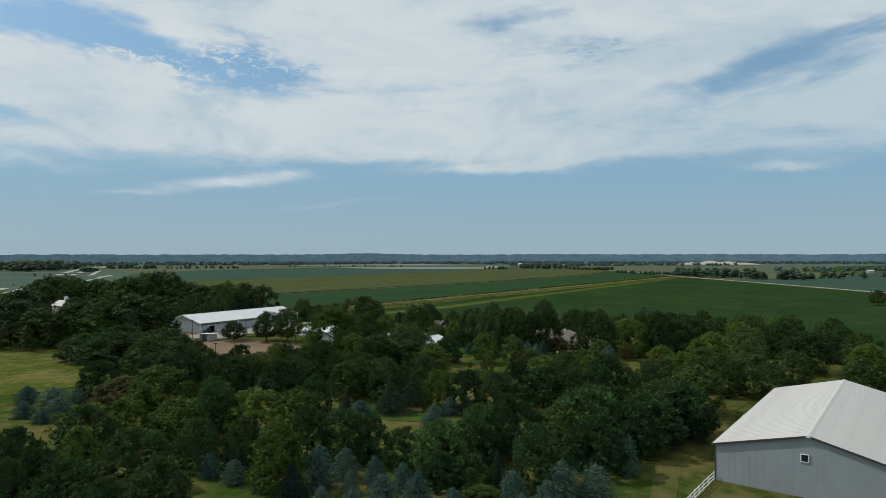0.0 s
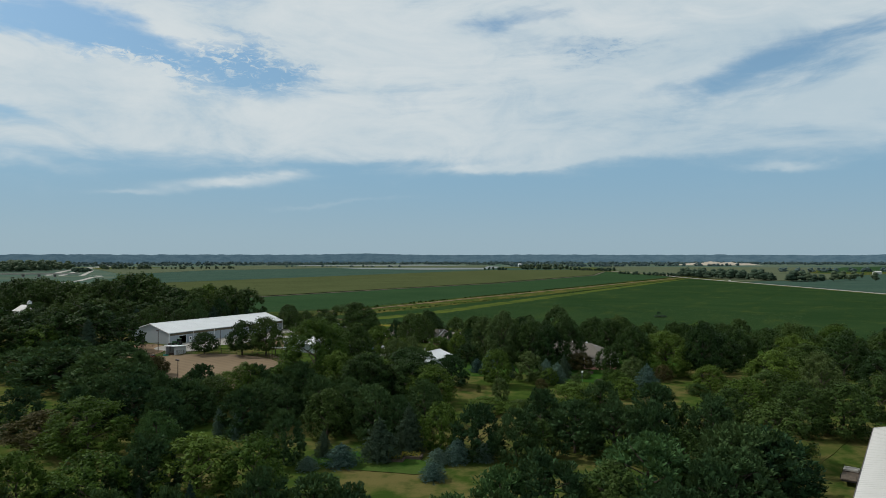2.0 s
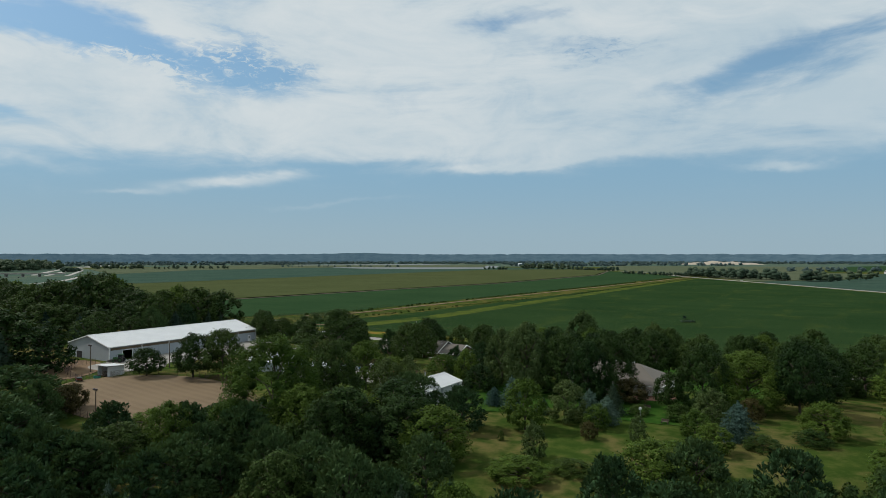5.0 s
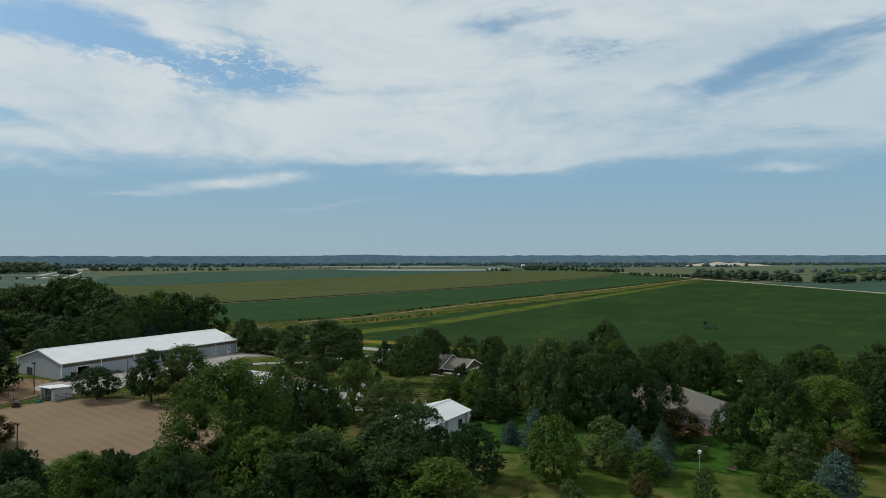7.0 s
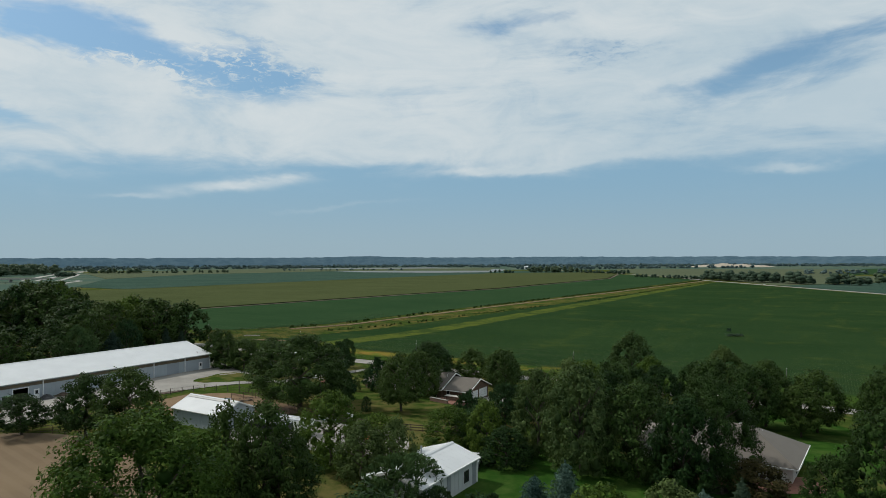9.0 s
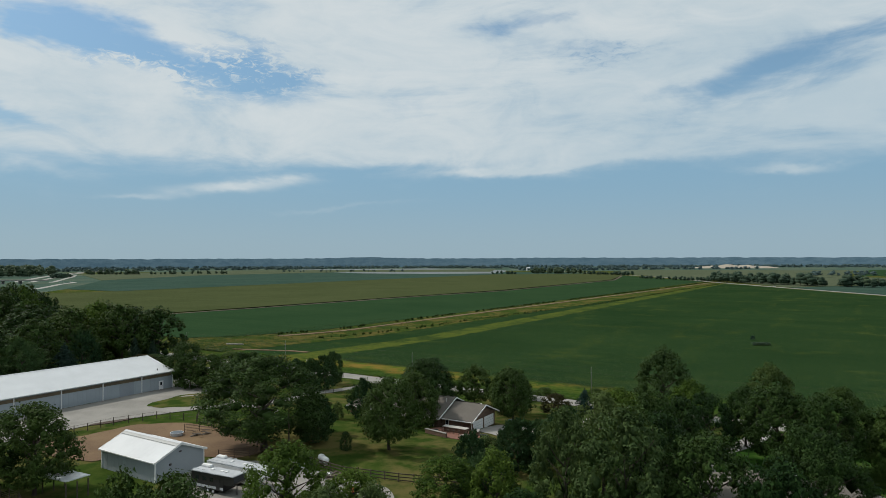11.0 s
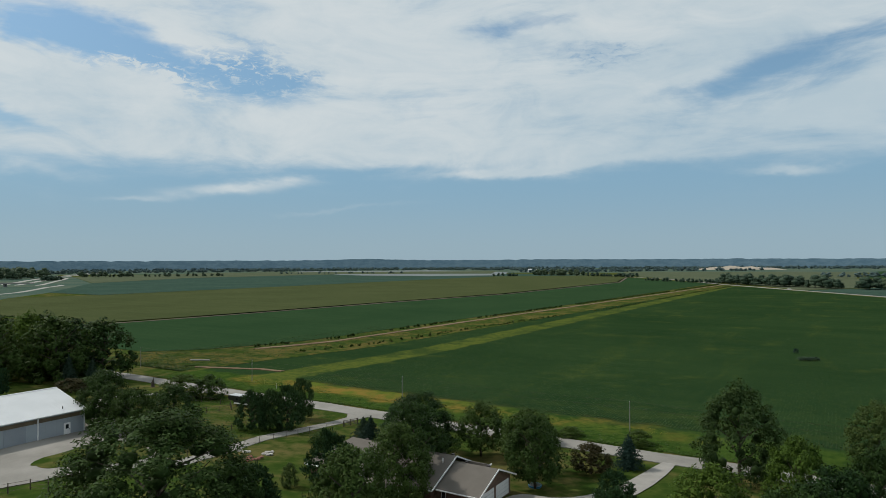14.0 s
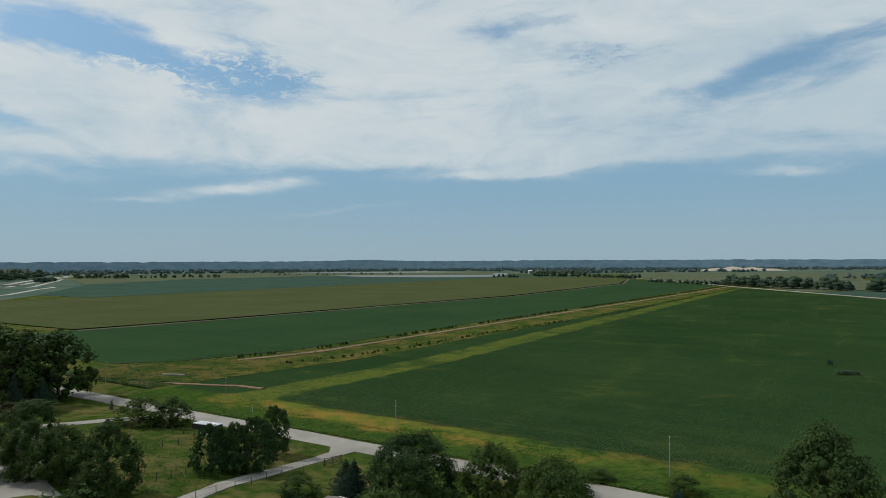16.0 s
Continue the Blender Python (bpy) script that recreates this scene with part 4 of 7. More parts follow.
def farm_house_far():
    t = thing("farmhouse", *uv(192, -362), None, TURN, "white farmhouse with pale roof and cupola among trees", "house")
    part("wall", boxed(-7, 7, -4, 4, -1, 6.0), WHITE_PAINT, t)
    for s in (-1, 1):
        bm = bmesh.new()
        roof_plane(bm, [(-7.5, 0, 8.6), (7.5, 0, 8.6), (7.5, s * 4.8, 5.8), (-7.5, s * 4.8, 5.8)])
        part("roof", bm, ROOF_STEEL, t)
    c = part("cupola", boxed(-0.8, 0.8, -0.8, 0.8, 8.2, 10.0), WHITE_PAINT, t)
    bm = bmesh.new()
    top = bm.verts.new((0, 0, 11.2))
    ring = [bm.verts.new(p) for p in ((-1, -1, 10), (1, -1, 10), (1, 1, 10), (-1, 1, 10))]
    bm.faces.new(ring[::-1])
    for i in range(4):
        bm.faces.new((ring[i], ring[(i + 1) % 4], top))
    part("cupola_roof", bm, GREY_TRIM, c)
    for x in (-4, 0, 4):
        window(t, x - 0.5, x + 0.5, -4.08, -4.0, 1.2, 2.8, "y", 1)
        window(t, x - 0.5, x + 0.5, -4.08, -4.0, 3.9, 5.3, "y", 1)


farm_house_far()

# ---- trees: tapered trunk with limbs, crown of many small leaves ----


def twelve_points():
    """Corners and sides of a twenty-faced solid of radius one."""
    bm = bmesh.new()
    bmesh.ops.create_icosphere(bm, subdivisions=1, radius=1.0)
    dots = np.array([w.co[:] for w in bm.verts])
    sides = np.array([w.index for f in bm.faces for w in f.verts])
    bm.free()
    return dots, sides


ICO_DOTS, ICO_SIDES = twelve_points()


def leaf_mesh(name, centres, outs, size, mat, long=1.6, lay=0.5, seed=0, spiky=0.0, body=()):
    """Leaf sprays at the centres, each turned at random but leaning to face outwards; body: (centre, radius) of the dense clumps inside."""
    rng = np.random.default_rng(seed)
    n = len(centres)
    nrm = outs * lay + rng.normal(size=(n, 3)) * 0.3 + np.array((0, 0, 0.25))
    nrm /= np.linalg.norm(nrm, axis=1, keepdims=True) + 1e-9
    a = np.cross(nrm, rng.normal(size=(n, 3)))
    a /= np.linalg.norm(a, axis=1, keepdims=True) + 1e-9
    if spiky:
        a = a * (1 - spiky) + (outs + np.array((0, 0, 0.55))) * spiky
        a /= np.linalg.norm(a, axis=1, keepdims=True) + 1e-9
        nrm = nrm - a * (nrm * a).sum(1, keepdims=True)
        nrm /= np.linalg.norm(nrm, axis=1, keepdims=True) + 1e-9
    b = np.cross(nrm, a)
    s = (size * rng.uniform(0.6, 1.35, n))[:, None]
    verts = np.stack([centres - a * s * long * 0.55, centres + b * s * 0.55 + a * s * 0.2, centres - b * s * 0.35 + a * s * long * 0.45], 1).reshape(-1, 3)
    tris = np.arange(3 * n, dtype=np.int32)
    for c, r in body:
        dots = ICO_DOTS * (np.asarray(r) * rng.uniform(0.8, 1.12, (12, 1))) + c
        tris = np.concatenate([tris, (ICO_SIDES + len(verts)).astype(np.int32)])
        verts = np.concatenate([verts, dots])
    me = bpy.data.meshes.new(name)
    me.vertices.add(len(verts))
    me.vertices.foreach_set("co", verts.astype(np.float32).ravel())
    me.loops.add(len(tris))
    me.loops.foreach_set("vertex_index", tris)
    me.polygons.add(len(tris) // 3)
    me.polygons.foreach_set("loop_start", np.arange(0, len(tris), 3, dtype=np.int32))
    me.materials.append(mat)
    me.update(calc_edges=True)
    return me


def trunk_mesh(name, top, radius, limbs, reach, low, seed):
    rng = random.Random(seed)
    bm = bmesh.new()
    p, r = Vector((0, 0, -0.04)), radius
    k = 5
    for i in range(k):
        q = Vector((rng.uniform(-0.02, 0.02), rng.uniform(-0.02, 0.02), top * (i + 1) / k))
        rod(bm, p, q, r, r * 0.78, 5)
        p, r = q, r * 0.78
    for i in range(limbs):
        a = i * 2.4 + rng.uniform(-0.4, 0.4)
        z = low + (top * 0.85 - low) * (i + 0.5) / limbs
        mid = Vector((math.cos(a) * reach * 0.45, math.sin(a) * reach * 0.45, z + 0.07))
        end = Vector((math.cos(a) * reach, math.sin(a) * reach, z + rng.uniform(0.14, 0.24)))
        rod(bm, (0, 0, z - 0.02), mid, radius * 0.42, radius * 0.28, 3)
        rod(bm, mid, end, radius * 0.28, radius * 0.1, 3)
    me = bpy.data.meshes.new(name)
    bm.to_mesh(me)
    bm.free()
    me.materials.append(BARK)
    return me


def lobed_crown(seed, count, leaves_n, low, spread, small, flat=0.85, taper=0.0, ragged=0.16, base=0.72):
    """Leaf places on many small lobes, which cover limb masses of uneven size spread over a full, egg-shaped crown: unit height and width."""
    rng = np.random.default_rng(seed)
    tall = 1 - low
    masses = []
    m = max(16, min(54, count // 3))
    for i in range(m):
        f = (i + 0.6) / m
        a = i * 2.39996 + rng.uniform(-0.5, 0.5)
        wide = min(1.0, base + 1.15 * f if base > 0.65 else base + 1.9 * f) * (1 - f ** 3.2) ** 0.5 * (1 - taper * f)
        size = rng.uniform(0.115, 0.18) * (1 - 0.3 * f)
        rad = max(0.0, 0.5 * wide * rng.uniform(1 - ragged * 1.2, 1 + ragged * 0.7) - size * 0.7)
        z = low + tall * (0.06 + 0.94 * f) - size * 0.55 + rng.normal(0, 0.02)
        masses.append((np.array((math.cos(a) * rad, math.sin(a) * rad, max(z, low + size * 0.5))), size))
    for f in (0.25, 0.42, 0.58, 0.75, 0.88):
        masses.append((np.array((rng.normal(0, 0.02), rng.normal(0, 0.02), low + tall * f)), 0.2 * (1 - 0.5 * f) * (1 - taper * 0.4)))
    lobes = []
    per = max(4, count // len(masses) + 1)
    axis = low + tall * 0.4
    for c, size in masses:
        away = c - np.array((0, 0, axis))
        away = away / (np.linalg.norm(away) + 1e-6)
        for k in range(per):
            d = rng.normal(size=3)
            d /= np.linalg.norm(d)
            if d @ away < -0.15:
                d = -d
            lobes.append((c + d * size * rng.uniform(0.55, 1.0), small * rng.uniform(0.5, 1.0)))
    weights = np.array([q ** 2 for _, q in lobes])
    pick = rng.choice(len(lobes), leaves_n, p=weights / weights.sum())
    d = rng.normal(size=(leaves_n, 3))
    d /= np.linalg.norm(d, axis=1, keepdims=True)
    d[:, 2] = np.where((d[:, 2] < -0.3) & (rng.random(leaves_n) < 0.6), -d[:, 2], d[:, 2])
    c = np.array([lobes[i][0] for i in pick])
    q = np.array([lobes[i][1] for i in pick])[:, None]
    pts = c + d * q * (rng.uniform(0.4, 1.0, leaves_n) ** 0.5)[:, None] * np.array((1, 1, flat)) * rng.uniform(0.8, 1.3, (leaves_n, 1))
    pts[:, 2] = np.maximum(pts[:, 2], low * 0.8 + 0.01)
    out = d * 1.0 + (pts - np.array((0, 0, axis))) * 0.8
    return pts, out / (np.linalg.norm(out, axis=1, keepdims=True) + 1e-9), [(c, size * 0.4) for c, size in masses]


def spruce_crown(seed, leaves_n, low, bulge):
    """Whorls of drooping branches, each with a fan of sprays, on a full rounded cone."""
    rng = np.random.default_rng(seed)
    tiers = 12
    pts, outs = [], []
    prof = [min(1.0, 0.8 + 2.4 * i / tiers) * (1 - (i / tiers) ** bulge) for i in range(tiers)]
    weights = np.array([q + 0.05 for q in prof])
    share = (weights / weights.sum() * leaves_n).astype(int)
    for i in range(tiers):
        z = low + (0.98 - low) * (i / tiers)
        r = 0.5 * prof[i] * rng.uniform(0.9, 1.08) + 0.014
        arms = max(5, int(13 * prof[i] + 3))
        turn = rng.uniform(0, 6.28)
        per = max(2, share[i] // arms)
        for k in range(arms):
            a = turn + k * 2 * math.pi / arms + rng.uniform(-0.16, 0.16)
            reach = r * rng.uniform(0.72, 1.15)
            lift = rng.uniform(-0.03, 0.03)
            t = rng.uniform(0.25, 1.0, per) ** 0.6
            wide = rng.normal(0, 1, per) * (0.012 + 0.03 * t * (1.15 - t) * 3)
            x = math.cos(a) * reach * t - math.sin(a) * wide
            y = math.sin(a) * reach * t + math.cos(a) * wide
            zz = z + lift + 0.045 * (1 - t) - 0.02 * t ** 2 + rng.normal(0, 0.010, per) - np.abs(wide) * 0.35
            pts.append(np.stack([x, y, zz], 1))
            outs.append(np.stack([np.cos(a) * np.ones(per) * 0.8, np.sin(a) * np.ones(per) * 0.8, np.ones(per) * 0.6], 1))
    tip = np.stack([rng.normal(0, 0.012, 40), rng.normal(0, 0.012, 40), rng.uniform(0.9, 1.01, 40)], 1)
    pts.append(tip)
    outs.append(np.tile((0, 0, 1.0), (40, 1)))
    body = [(np.array((0, 0, low + (0.98 - low) * i / tiers)), np.array((0.26 * prof[i], 0.26 * prof[i], 0.07))) for i in range(tiers)]
    return np.concatenate(pts), np.concatenate(outs), body


KINDS = {
    "S": ("blue_spruce", "silver-blue spruce with dense tiered branches", 3),
    "F": ("spruce", "dark green spruce tree, branches to the ground", 3),
    "P": ("pine_tree", "dark green pine with a rounded clumpy crown", 5),
    "Q": ("pine_tree", "bright green pine with a broad rounded crown", 2),
    "D": ("broadleaf_tree", "deep green broadleaf tree with a full crown", 5),
    "Y": ("broadleaf_tree", "yellow-green broadleaf tree with a leafy crown", 5),
    "W": ("silver_tree", "silvery green tree with fine leaves", 3),
    "R": ("ornamental_tree", "small purple-brown leaved ornamental tree", 2),
    "O": ("tall_tree", "tall loose-crowned olive green tree", 2),
    "t": ("shade_tree", "dark green lawn tree with a clear trunk", 4),
    "y": ("shade_tree", "yellow-green lawn tree with a clear trunk", 3),
    "B": ("shrub", "low dense green shrub on the grass", 3),
}
STOCK = {}


def stock(kind, big=0, lite=False, small=False):
    """The variants of one kind: (trunk mesh, crown mesh), one metre high and wide."""
    out = []
    leaf = LEAF[{"t": "D", "y": "Y"}.get(kind, kind)]
    for i in range(2 if big or small else KINDS[kind][2]):
        seed = ord(kind) * 13 + i * 101 + (7 if big else 0)
        if kind in "SF":
            pts, outs, body = spruce_crown(seed, 5000, 0.02, 2.9 if kind == "S" else 1.45)
            crown = leaf_mesh("crown", pts, outs, 0.026, leaf, 2.0, 0.9, seed, 0.4, body)
            trunk = trunk_mesh("trunk", 0.9, 0.025, 0, 0, 0, seed)
        elif kind in "PQ":
            pts, outs, body = lobed_crown(seed, 170, 1800 if small else 4000, 0.08, 1, 0.08, 1.0, 0.1, 0.1)
            crown = leaf_mesh("crown", pts, outs, 0.036 if small else 0.031, leaf, 2.4, 0.7, seed, 0.6, body)
            trunk = trunk_mesh("trunk", 0.8, 0.028, 9, 0.28, 0.2, seed)
        elif kind == "B":
            pts, outs, body = lobed_crown(seed, 90, 3200, 0.0, 1, 0.15, 0.9)
            crown = leaf_mesh("crown", pts, outs, 0.040, leaf, 1.5, 0.6, seed, 0.0, body)
            trunk = trunk_mesh("trunk", 0.5, 0.03, 5, 0.2, 0.1, seed)
        else:
            low = {"D": 0.05, "Y": 0.06, "W": 0.06, "R": 0.16, "O": 0.08, "t": 0.2, "y": 0.13}[kind]
            lobes = 80 if small else 120 if lite else (170, 240, 460)[big]
            count = 1800 if small else 3700 if lite else (5000, 9500, 27000)[big]
            pts, outs, body = lobed_crown(seed, lobes, count, low, 1, 0.14 if lobes == 80 else (0.100, 0.092, 0.078)[big], 0.9, 0.0, (0.13, 0.11, 0.1)[big], 0.6 if kind == "y" else 0.48 if kind == "t" else 0.7)
            crown = leaf_mesh("crown", pts, outs, 0.052 if small else 0.0375 if lite else (0.0325, 0.0240, 0.0150)[big], leaf, 1.5, 0.75, seed, 0.15, body)
            trunk = trunk_mesh("trunk", 0.75, 0.03, 9, 0.3, 0.22, seed)
        out.append((trunk, crown))
    return out


TREES = random.Random(11)
STANDS = []


def plant(kind, x, y, high, wide, small=False):
    """A tree of that kind on the ground, so many metres high and wide."""
    lite = kind in "DYWO" and x < -95
    big = 0 if kind not in "DYWOty" or wide < (8.0 if y > 150 else 12.5) or lite or small else 2 if wide > 15.5 or wide > 11.5 and y > 190 and abs(x) < 75 else 1
    if (kind, big, lite, small) not in STOCK:
        STOCK[kind, big, lite, small] = stock(kind, big, lite, small)
    trunk, crown = TREES.choice(STOCK[kind, big, lite, small])
    name, label, _ = KINDS[kind]
    t = new(name)
    span = (1.12, 1.25) if kind in "SPQO" else (1.0, 1.12)
    STANDS.append((kind, x, y, high))
    t.matrix_world = pose(x, y, ground_z(x, y) - 0.1, 0, 0, TREES.uniform(0, 360)) @ Matrix.Diagonal((wide * TREES.uniform(*span), wide * TREES.uniform(*span), high, 1))
    tagged(t, label, "shrub" if kind == "B" else "tree", "trees and shrubs of the farmstead")
    for n, me in (("trunk", trunk), ("crown", crown)):
        new(n, me).parent = t
    return t



# ---- the tall wood beyond the riding barn, and far woods ----


def wood():
    rng = random.Random(5)
    for i in range(16):
        plant(rng.choice("DDYPF"), *uv(150 + i * 2.6 + rng.uniform(-6, 8), -262 - i * 5.5 + rng.uniform(-6, 6)), rng.uniform(8, 13), rng.uniform(8, 12))
    for i in range(9):
        plant(rng.choice("FDP"), *uv(180 + i * 6.5 + rng.uniform(-2, 2), -262 - rng.uniform(0, 12)), rng.uniform(9, 13), rng.uniform(8, 11))


wood()
plant("D", -135.0, 354.0, 16.1, 18.5)
plant("D", -131.5, 372.3, 17.5, 16.3)
plant("D", -121.7, 388.4, 20.0, 18.5)
plant("D", -113.7, 400.3, 18.5, 18.5)
plant("D", -147.0, 369.0, 16.2, 15.5)
plant("D", -142.6, 385.3, 15.3, 17.2)
plant("Y", -133.9, 393.4, 19.8, 16.4)
plant("D", -123.9, 401.8, 18.2, 18.9)
plant("D", -162.5, 380.2, 21.0, 19.5)
plant("D", -152.9, 386.0, 17.4, 19.3)
plant("D", -147.4, 404.3, 15.7, 15.8)
plant("D", -138.6, 409.5, 19.7, 19.5)
plant("D", -218.0, 319.0, 12.8, 12.6)
plant("D", -170.9, 378.3, 22.0, 15.8)
plant("D", -168.4, 391.9, 22.4, 16.2)
plant("D", -162.2, 410.6, 17.3, 16.4)
plant("Y", -154.5, 421.6, 17.2, 16.5)
plant("Y", -225.2, 327.0, 13.7, 10.1)
plant("D", -217.9, 335.6, 13.9, 13.4)
plant("D", -197.3, 378.7, 17.6, 14.6)
plant("D", -187.3, 384.5, 19.9, 17.5)
plant("D", -181.1, 400.1, 23.3, 17.8)
plant("Y", -176.9, 414.9, 23.7, 17.4)
plant("D", -158.7, 427.4, 13.9, 15.3)
plant("D", -242.2, 328.1, 13.2, 10.4)
plant("D", -231.6, 348.5, 13.8, 10.7)
plant("D", -208.0, 385.5, 17.8, 15.4)
plant("D", -196.3, 391.9, 19.4, 14.9)
plant("D", -189.2, 413.6, 23.2, 16.6)
plant("D", -184.5, 419.8, 24.9, 18.4)
plant("D", -173.4, 439.8, 16.4, 18.3)
plant("Y", -255.9, 339.6, 10.5, 11.6)
plant("Y", -247.9, 351.0, 11.7, 10.2)
plant("D", -235.1, 366.5, 13.1, 13.6)
plant("D", -229.2, 383.6, 16.7, 14.7)
plant("D", -216.4, 393.7, 17.8, 16.3)
plant("D", -208.8, 407.0, 16.9, 17.0)
plant("D", -199.7, 420.0, 20.1, 15.7)
plant("D", -192.1, 432.4, 24.5, 16.4)
plant("D", -185.6, 441.7, 22.0, 16.4)
plant("D", -246.4, 374.1, 12.4, 11.1)
plant("D", -240.4, 382.6, 15.6, 12.7)
plant("D", -229.0, 394.2, 18.7, 16.8)
plant("Y", -224.7, 411.8, 17.3, 17.2)
plant("D", -219.4, 428.3, 17.2, 16.8)
plant("Y", -207.2, 441.8, 24.4, 19.2)
plant("D", -202.0, 455.6, 24.9, 18.8)
plant("D", -275.0, 353.8, 11.1, 12.8)
plant("D", -268.3, 366.5, 8.3, 9.6)
plant("D", -258.8, 379.2, 11.3, 12.9)
plant("D", -256.6, 394.0, 13.7, 15.7)
plant("D", -249.0, 403.7, 18.3, 17.8)
plant("D", -236.8, 416.5, 16.4, 15.0)
plant("Y", -229.4, 430.1, 16.8, 16.9)
plant("D", -223.0, 445.0, 19.9, 19.8)
plant("D", -212.1, 458.2, 24.6, 17.6)
plant("D", -282.7, 378.6, 6.8, 7.9)
plant("D", -269.0, 386.8, 10.6, 12.2)
plant("D", -268.9, 401.2, 9.5, 11.0)
plant("D", -252.6, 416.3, 18.2, 18.6)
plant("D", -248.7, 422.2, 17.7, 16.6)
plant("Y", -238.5, 439.0, 16.0, 15.1)
plant("D", -229.9, 455.1, 19.5, 16.5)
plant("D", -229.3, 467.0, 19.5, 17.2)
plant("D", -300.4, 363.7, 11.1, 12.8)
plant("D", -282.6, 398.7, 8.4, 9.6)
plant("Y", -277.2, 409.3, 8.7, 10.0)
plant("D", -264.2, 422.2, 18.9, 17.8)
plant("D", -260.3, 429.2, 18.4, 16.4)
plant("D", -257.2, 449.0, 15.9, 16.0)
plant("D", -243.6, 454.8, 18.1, 15.4)
plant("D", -237.4, 472.2, 19.5, 16.9)
plant("D", -311.3, 389.2, 14.0, 13.1)
plant("D", -301.3, 404.7, 6.5, 7.4)
plant("D", -290.6, 421.1, 6.5, 7.5)
plant("D", -282.0, 434.3, 13.1, 14.1)
plant("D", -271.3, 439.4, 18.2, 16.2)
plant("D", -265.9, 461.2, 19.1, 17.4)
plant("D", -255.0, 468.3, 16.3, 18.7)
plant("Y", -247.3, 482.8, 18.8, 17.9)
plant("D", -311.8, 408.8, 4.7, 5.4)
plant("D", -306.3, 422.6, 4.7, 5.4)
plant("D", -294.2, 436.9, 8.3, 9.5)
plant("D", -284.1, 444.5, 15.5, 16.9)
plant("D", -278.5, 460.5, 17.6, 15.5)
plant("D", -271.5, 480.5, 17.6, 19.4)
plant("D", -261.4, 484.6, 16.4, 16.6)
plant("D", -328.8, 408.4, 13.0, 10.7)
plant("D", -316.3, 419.1, 6.1, 7.0)
plant("D", -313.5, 428.9, 6.1, 7.0)
plant("Y", -303.2, 440.8, 7.5, 8.6)
plant("D", -294.4, 456.6, 12.6, 14.5)
plant("Y", -292.3, 471.5, 17.6, 15.7)
plant("D", -285.8, 485.4, 20.9, 18.4)
plant("D", -275.0, 494.1, 15.9, 18.0)
plant("D", -330.8, 424.6, 17.7, 13.8)
plant("D", -314.7, 452.3, 6.4, 7.4)
plant("D", -308.9, 460.7, 7.8, 8.9)
plant("Y", -300.7, 477.9, 16.5, 16.9)
plant("D", -290.4, 493.4, 19.7, 15.7)
plant("D", -286.4, 504.8, 16.7, 18.5)
plant("Y", -319.2, 470.7, 5.4, 6.2)
plant("D", -317.0, 490.6, 13.9, 15.5)
plant("D", -312.8, 498.3, 16.8, 18.7)
plant("Y", -297.3, 516.9, 18.8, 18.8)
plant("D", -376.5, 413.5, 12.4, 11.5)
plant("D", -364.0, 440.8, 14.2, 14.9)
plant("D", -352.1, 455.9, 21.3, 16.6)
plant("Y", -329.7, 490.6, 5.9, 6.7)
plant("D", -320.7, 511.5, 18.4, 19.8)
plant("D", -310.8, 519.5, 19.9, 17.8)
plant("D", -386.0, 433.9, 11.2, 10.5)
plant("D", -370.6, 441.9, 13.7, 11.9)
plant("D", -366.4, 461.7, 16.2, 13.6)
plant("D", -334.7, 512.2, 11.6, 13.4)
plant("D", -323.5, 524.1, 19.5, 18.3)
plant("Y", -376.9, 474.7, 19.9, 17.1)
plant("Y", -345.5, 516.6, 7.6, 8.7)
plant("D", -331.3, 535.3, 18.0, 18.4)
plant("Y", -403.2, 449.9, 14.7, 11.2)
plant("D", -399.5, 461.7, 13.3, 12.9)
plant("D", -390.8, 480.2, 19.3, 16.9)
plant("D", -387.2, 487.6, 21.2, 16.3)
plant("D", -357.5, 531.3, 7.3, 8.3)
plant("D", -350.0, 540.4, 10.3, 11.9)
plant("Y", -416.0, 460.0, 15.2, 14.7)
plant("D", -406.1, 470.9, 16.3, 14.8)
plant("D", -400.3, 488.8, 19.3, 15.1)
plant("D", -390.8, 495.1, 21.1, 16.2)
plant("D", -356.4, 549.6, 11.8, 13.6)
plant("D", -437.9, 456.6, 16.8, 11.2)
plant("D", -416.5, 489.9, 19.4, 16.7)
plant("D", -406.0, 501.9, 21.2, 14.5)
plant("D", -396.8, 512.7, 22.3, 15.1)
plant("D", -368.6, 555.2, 7.2, 8.3)


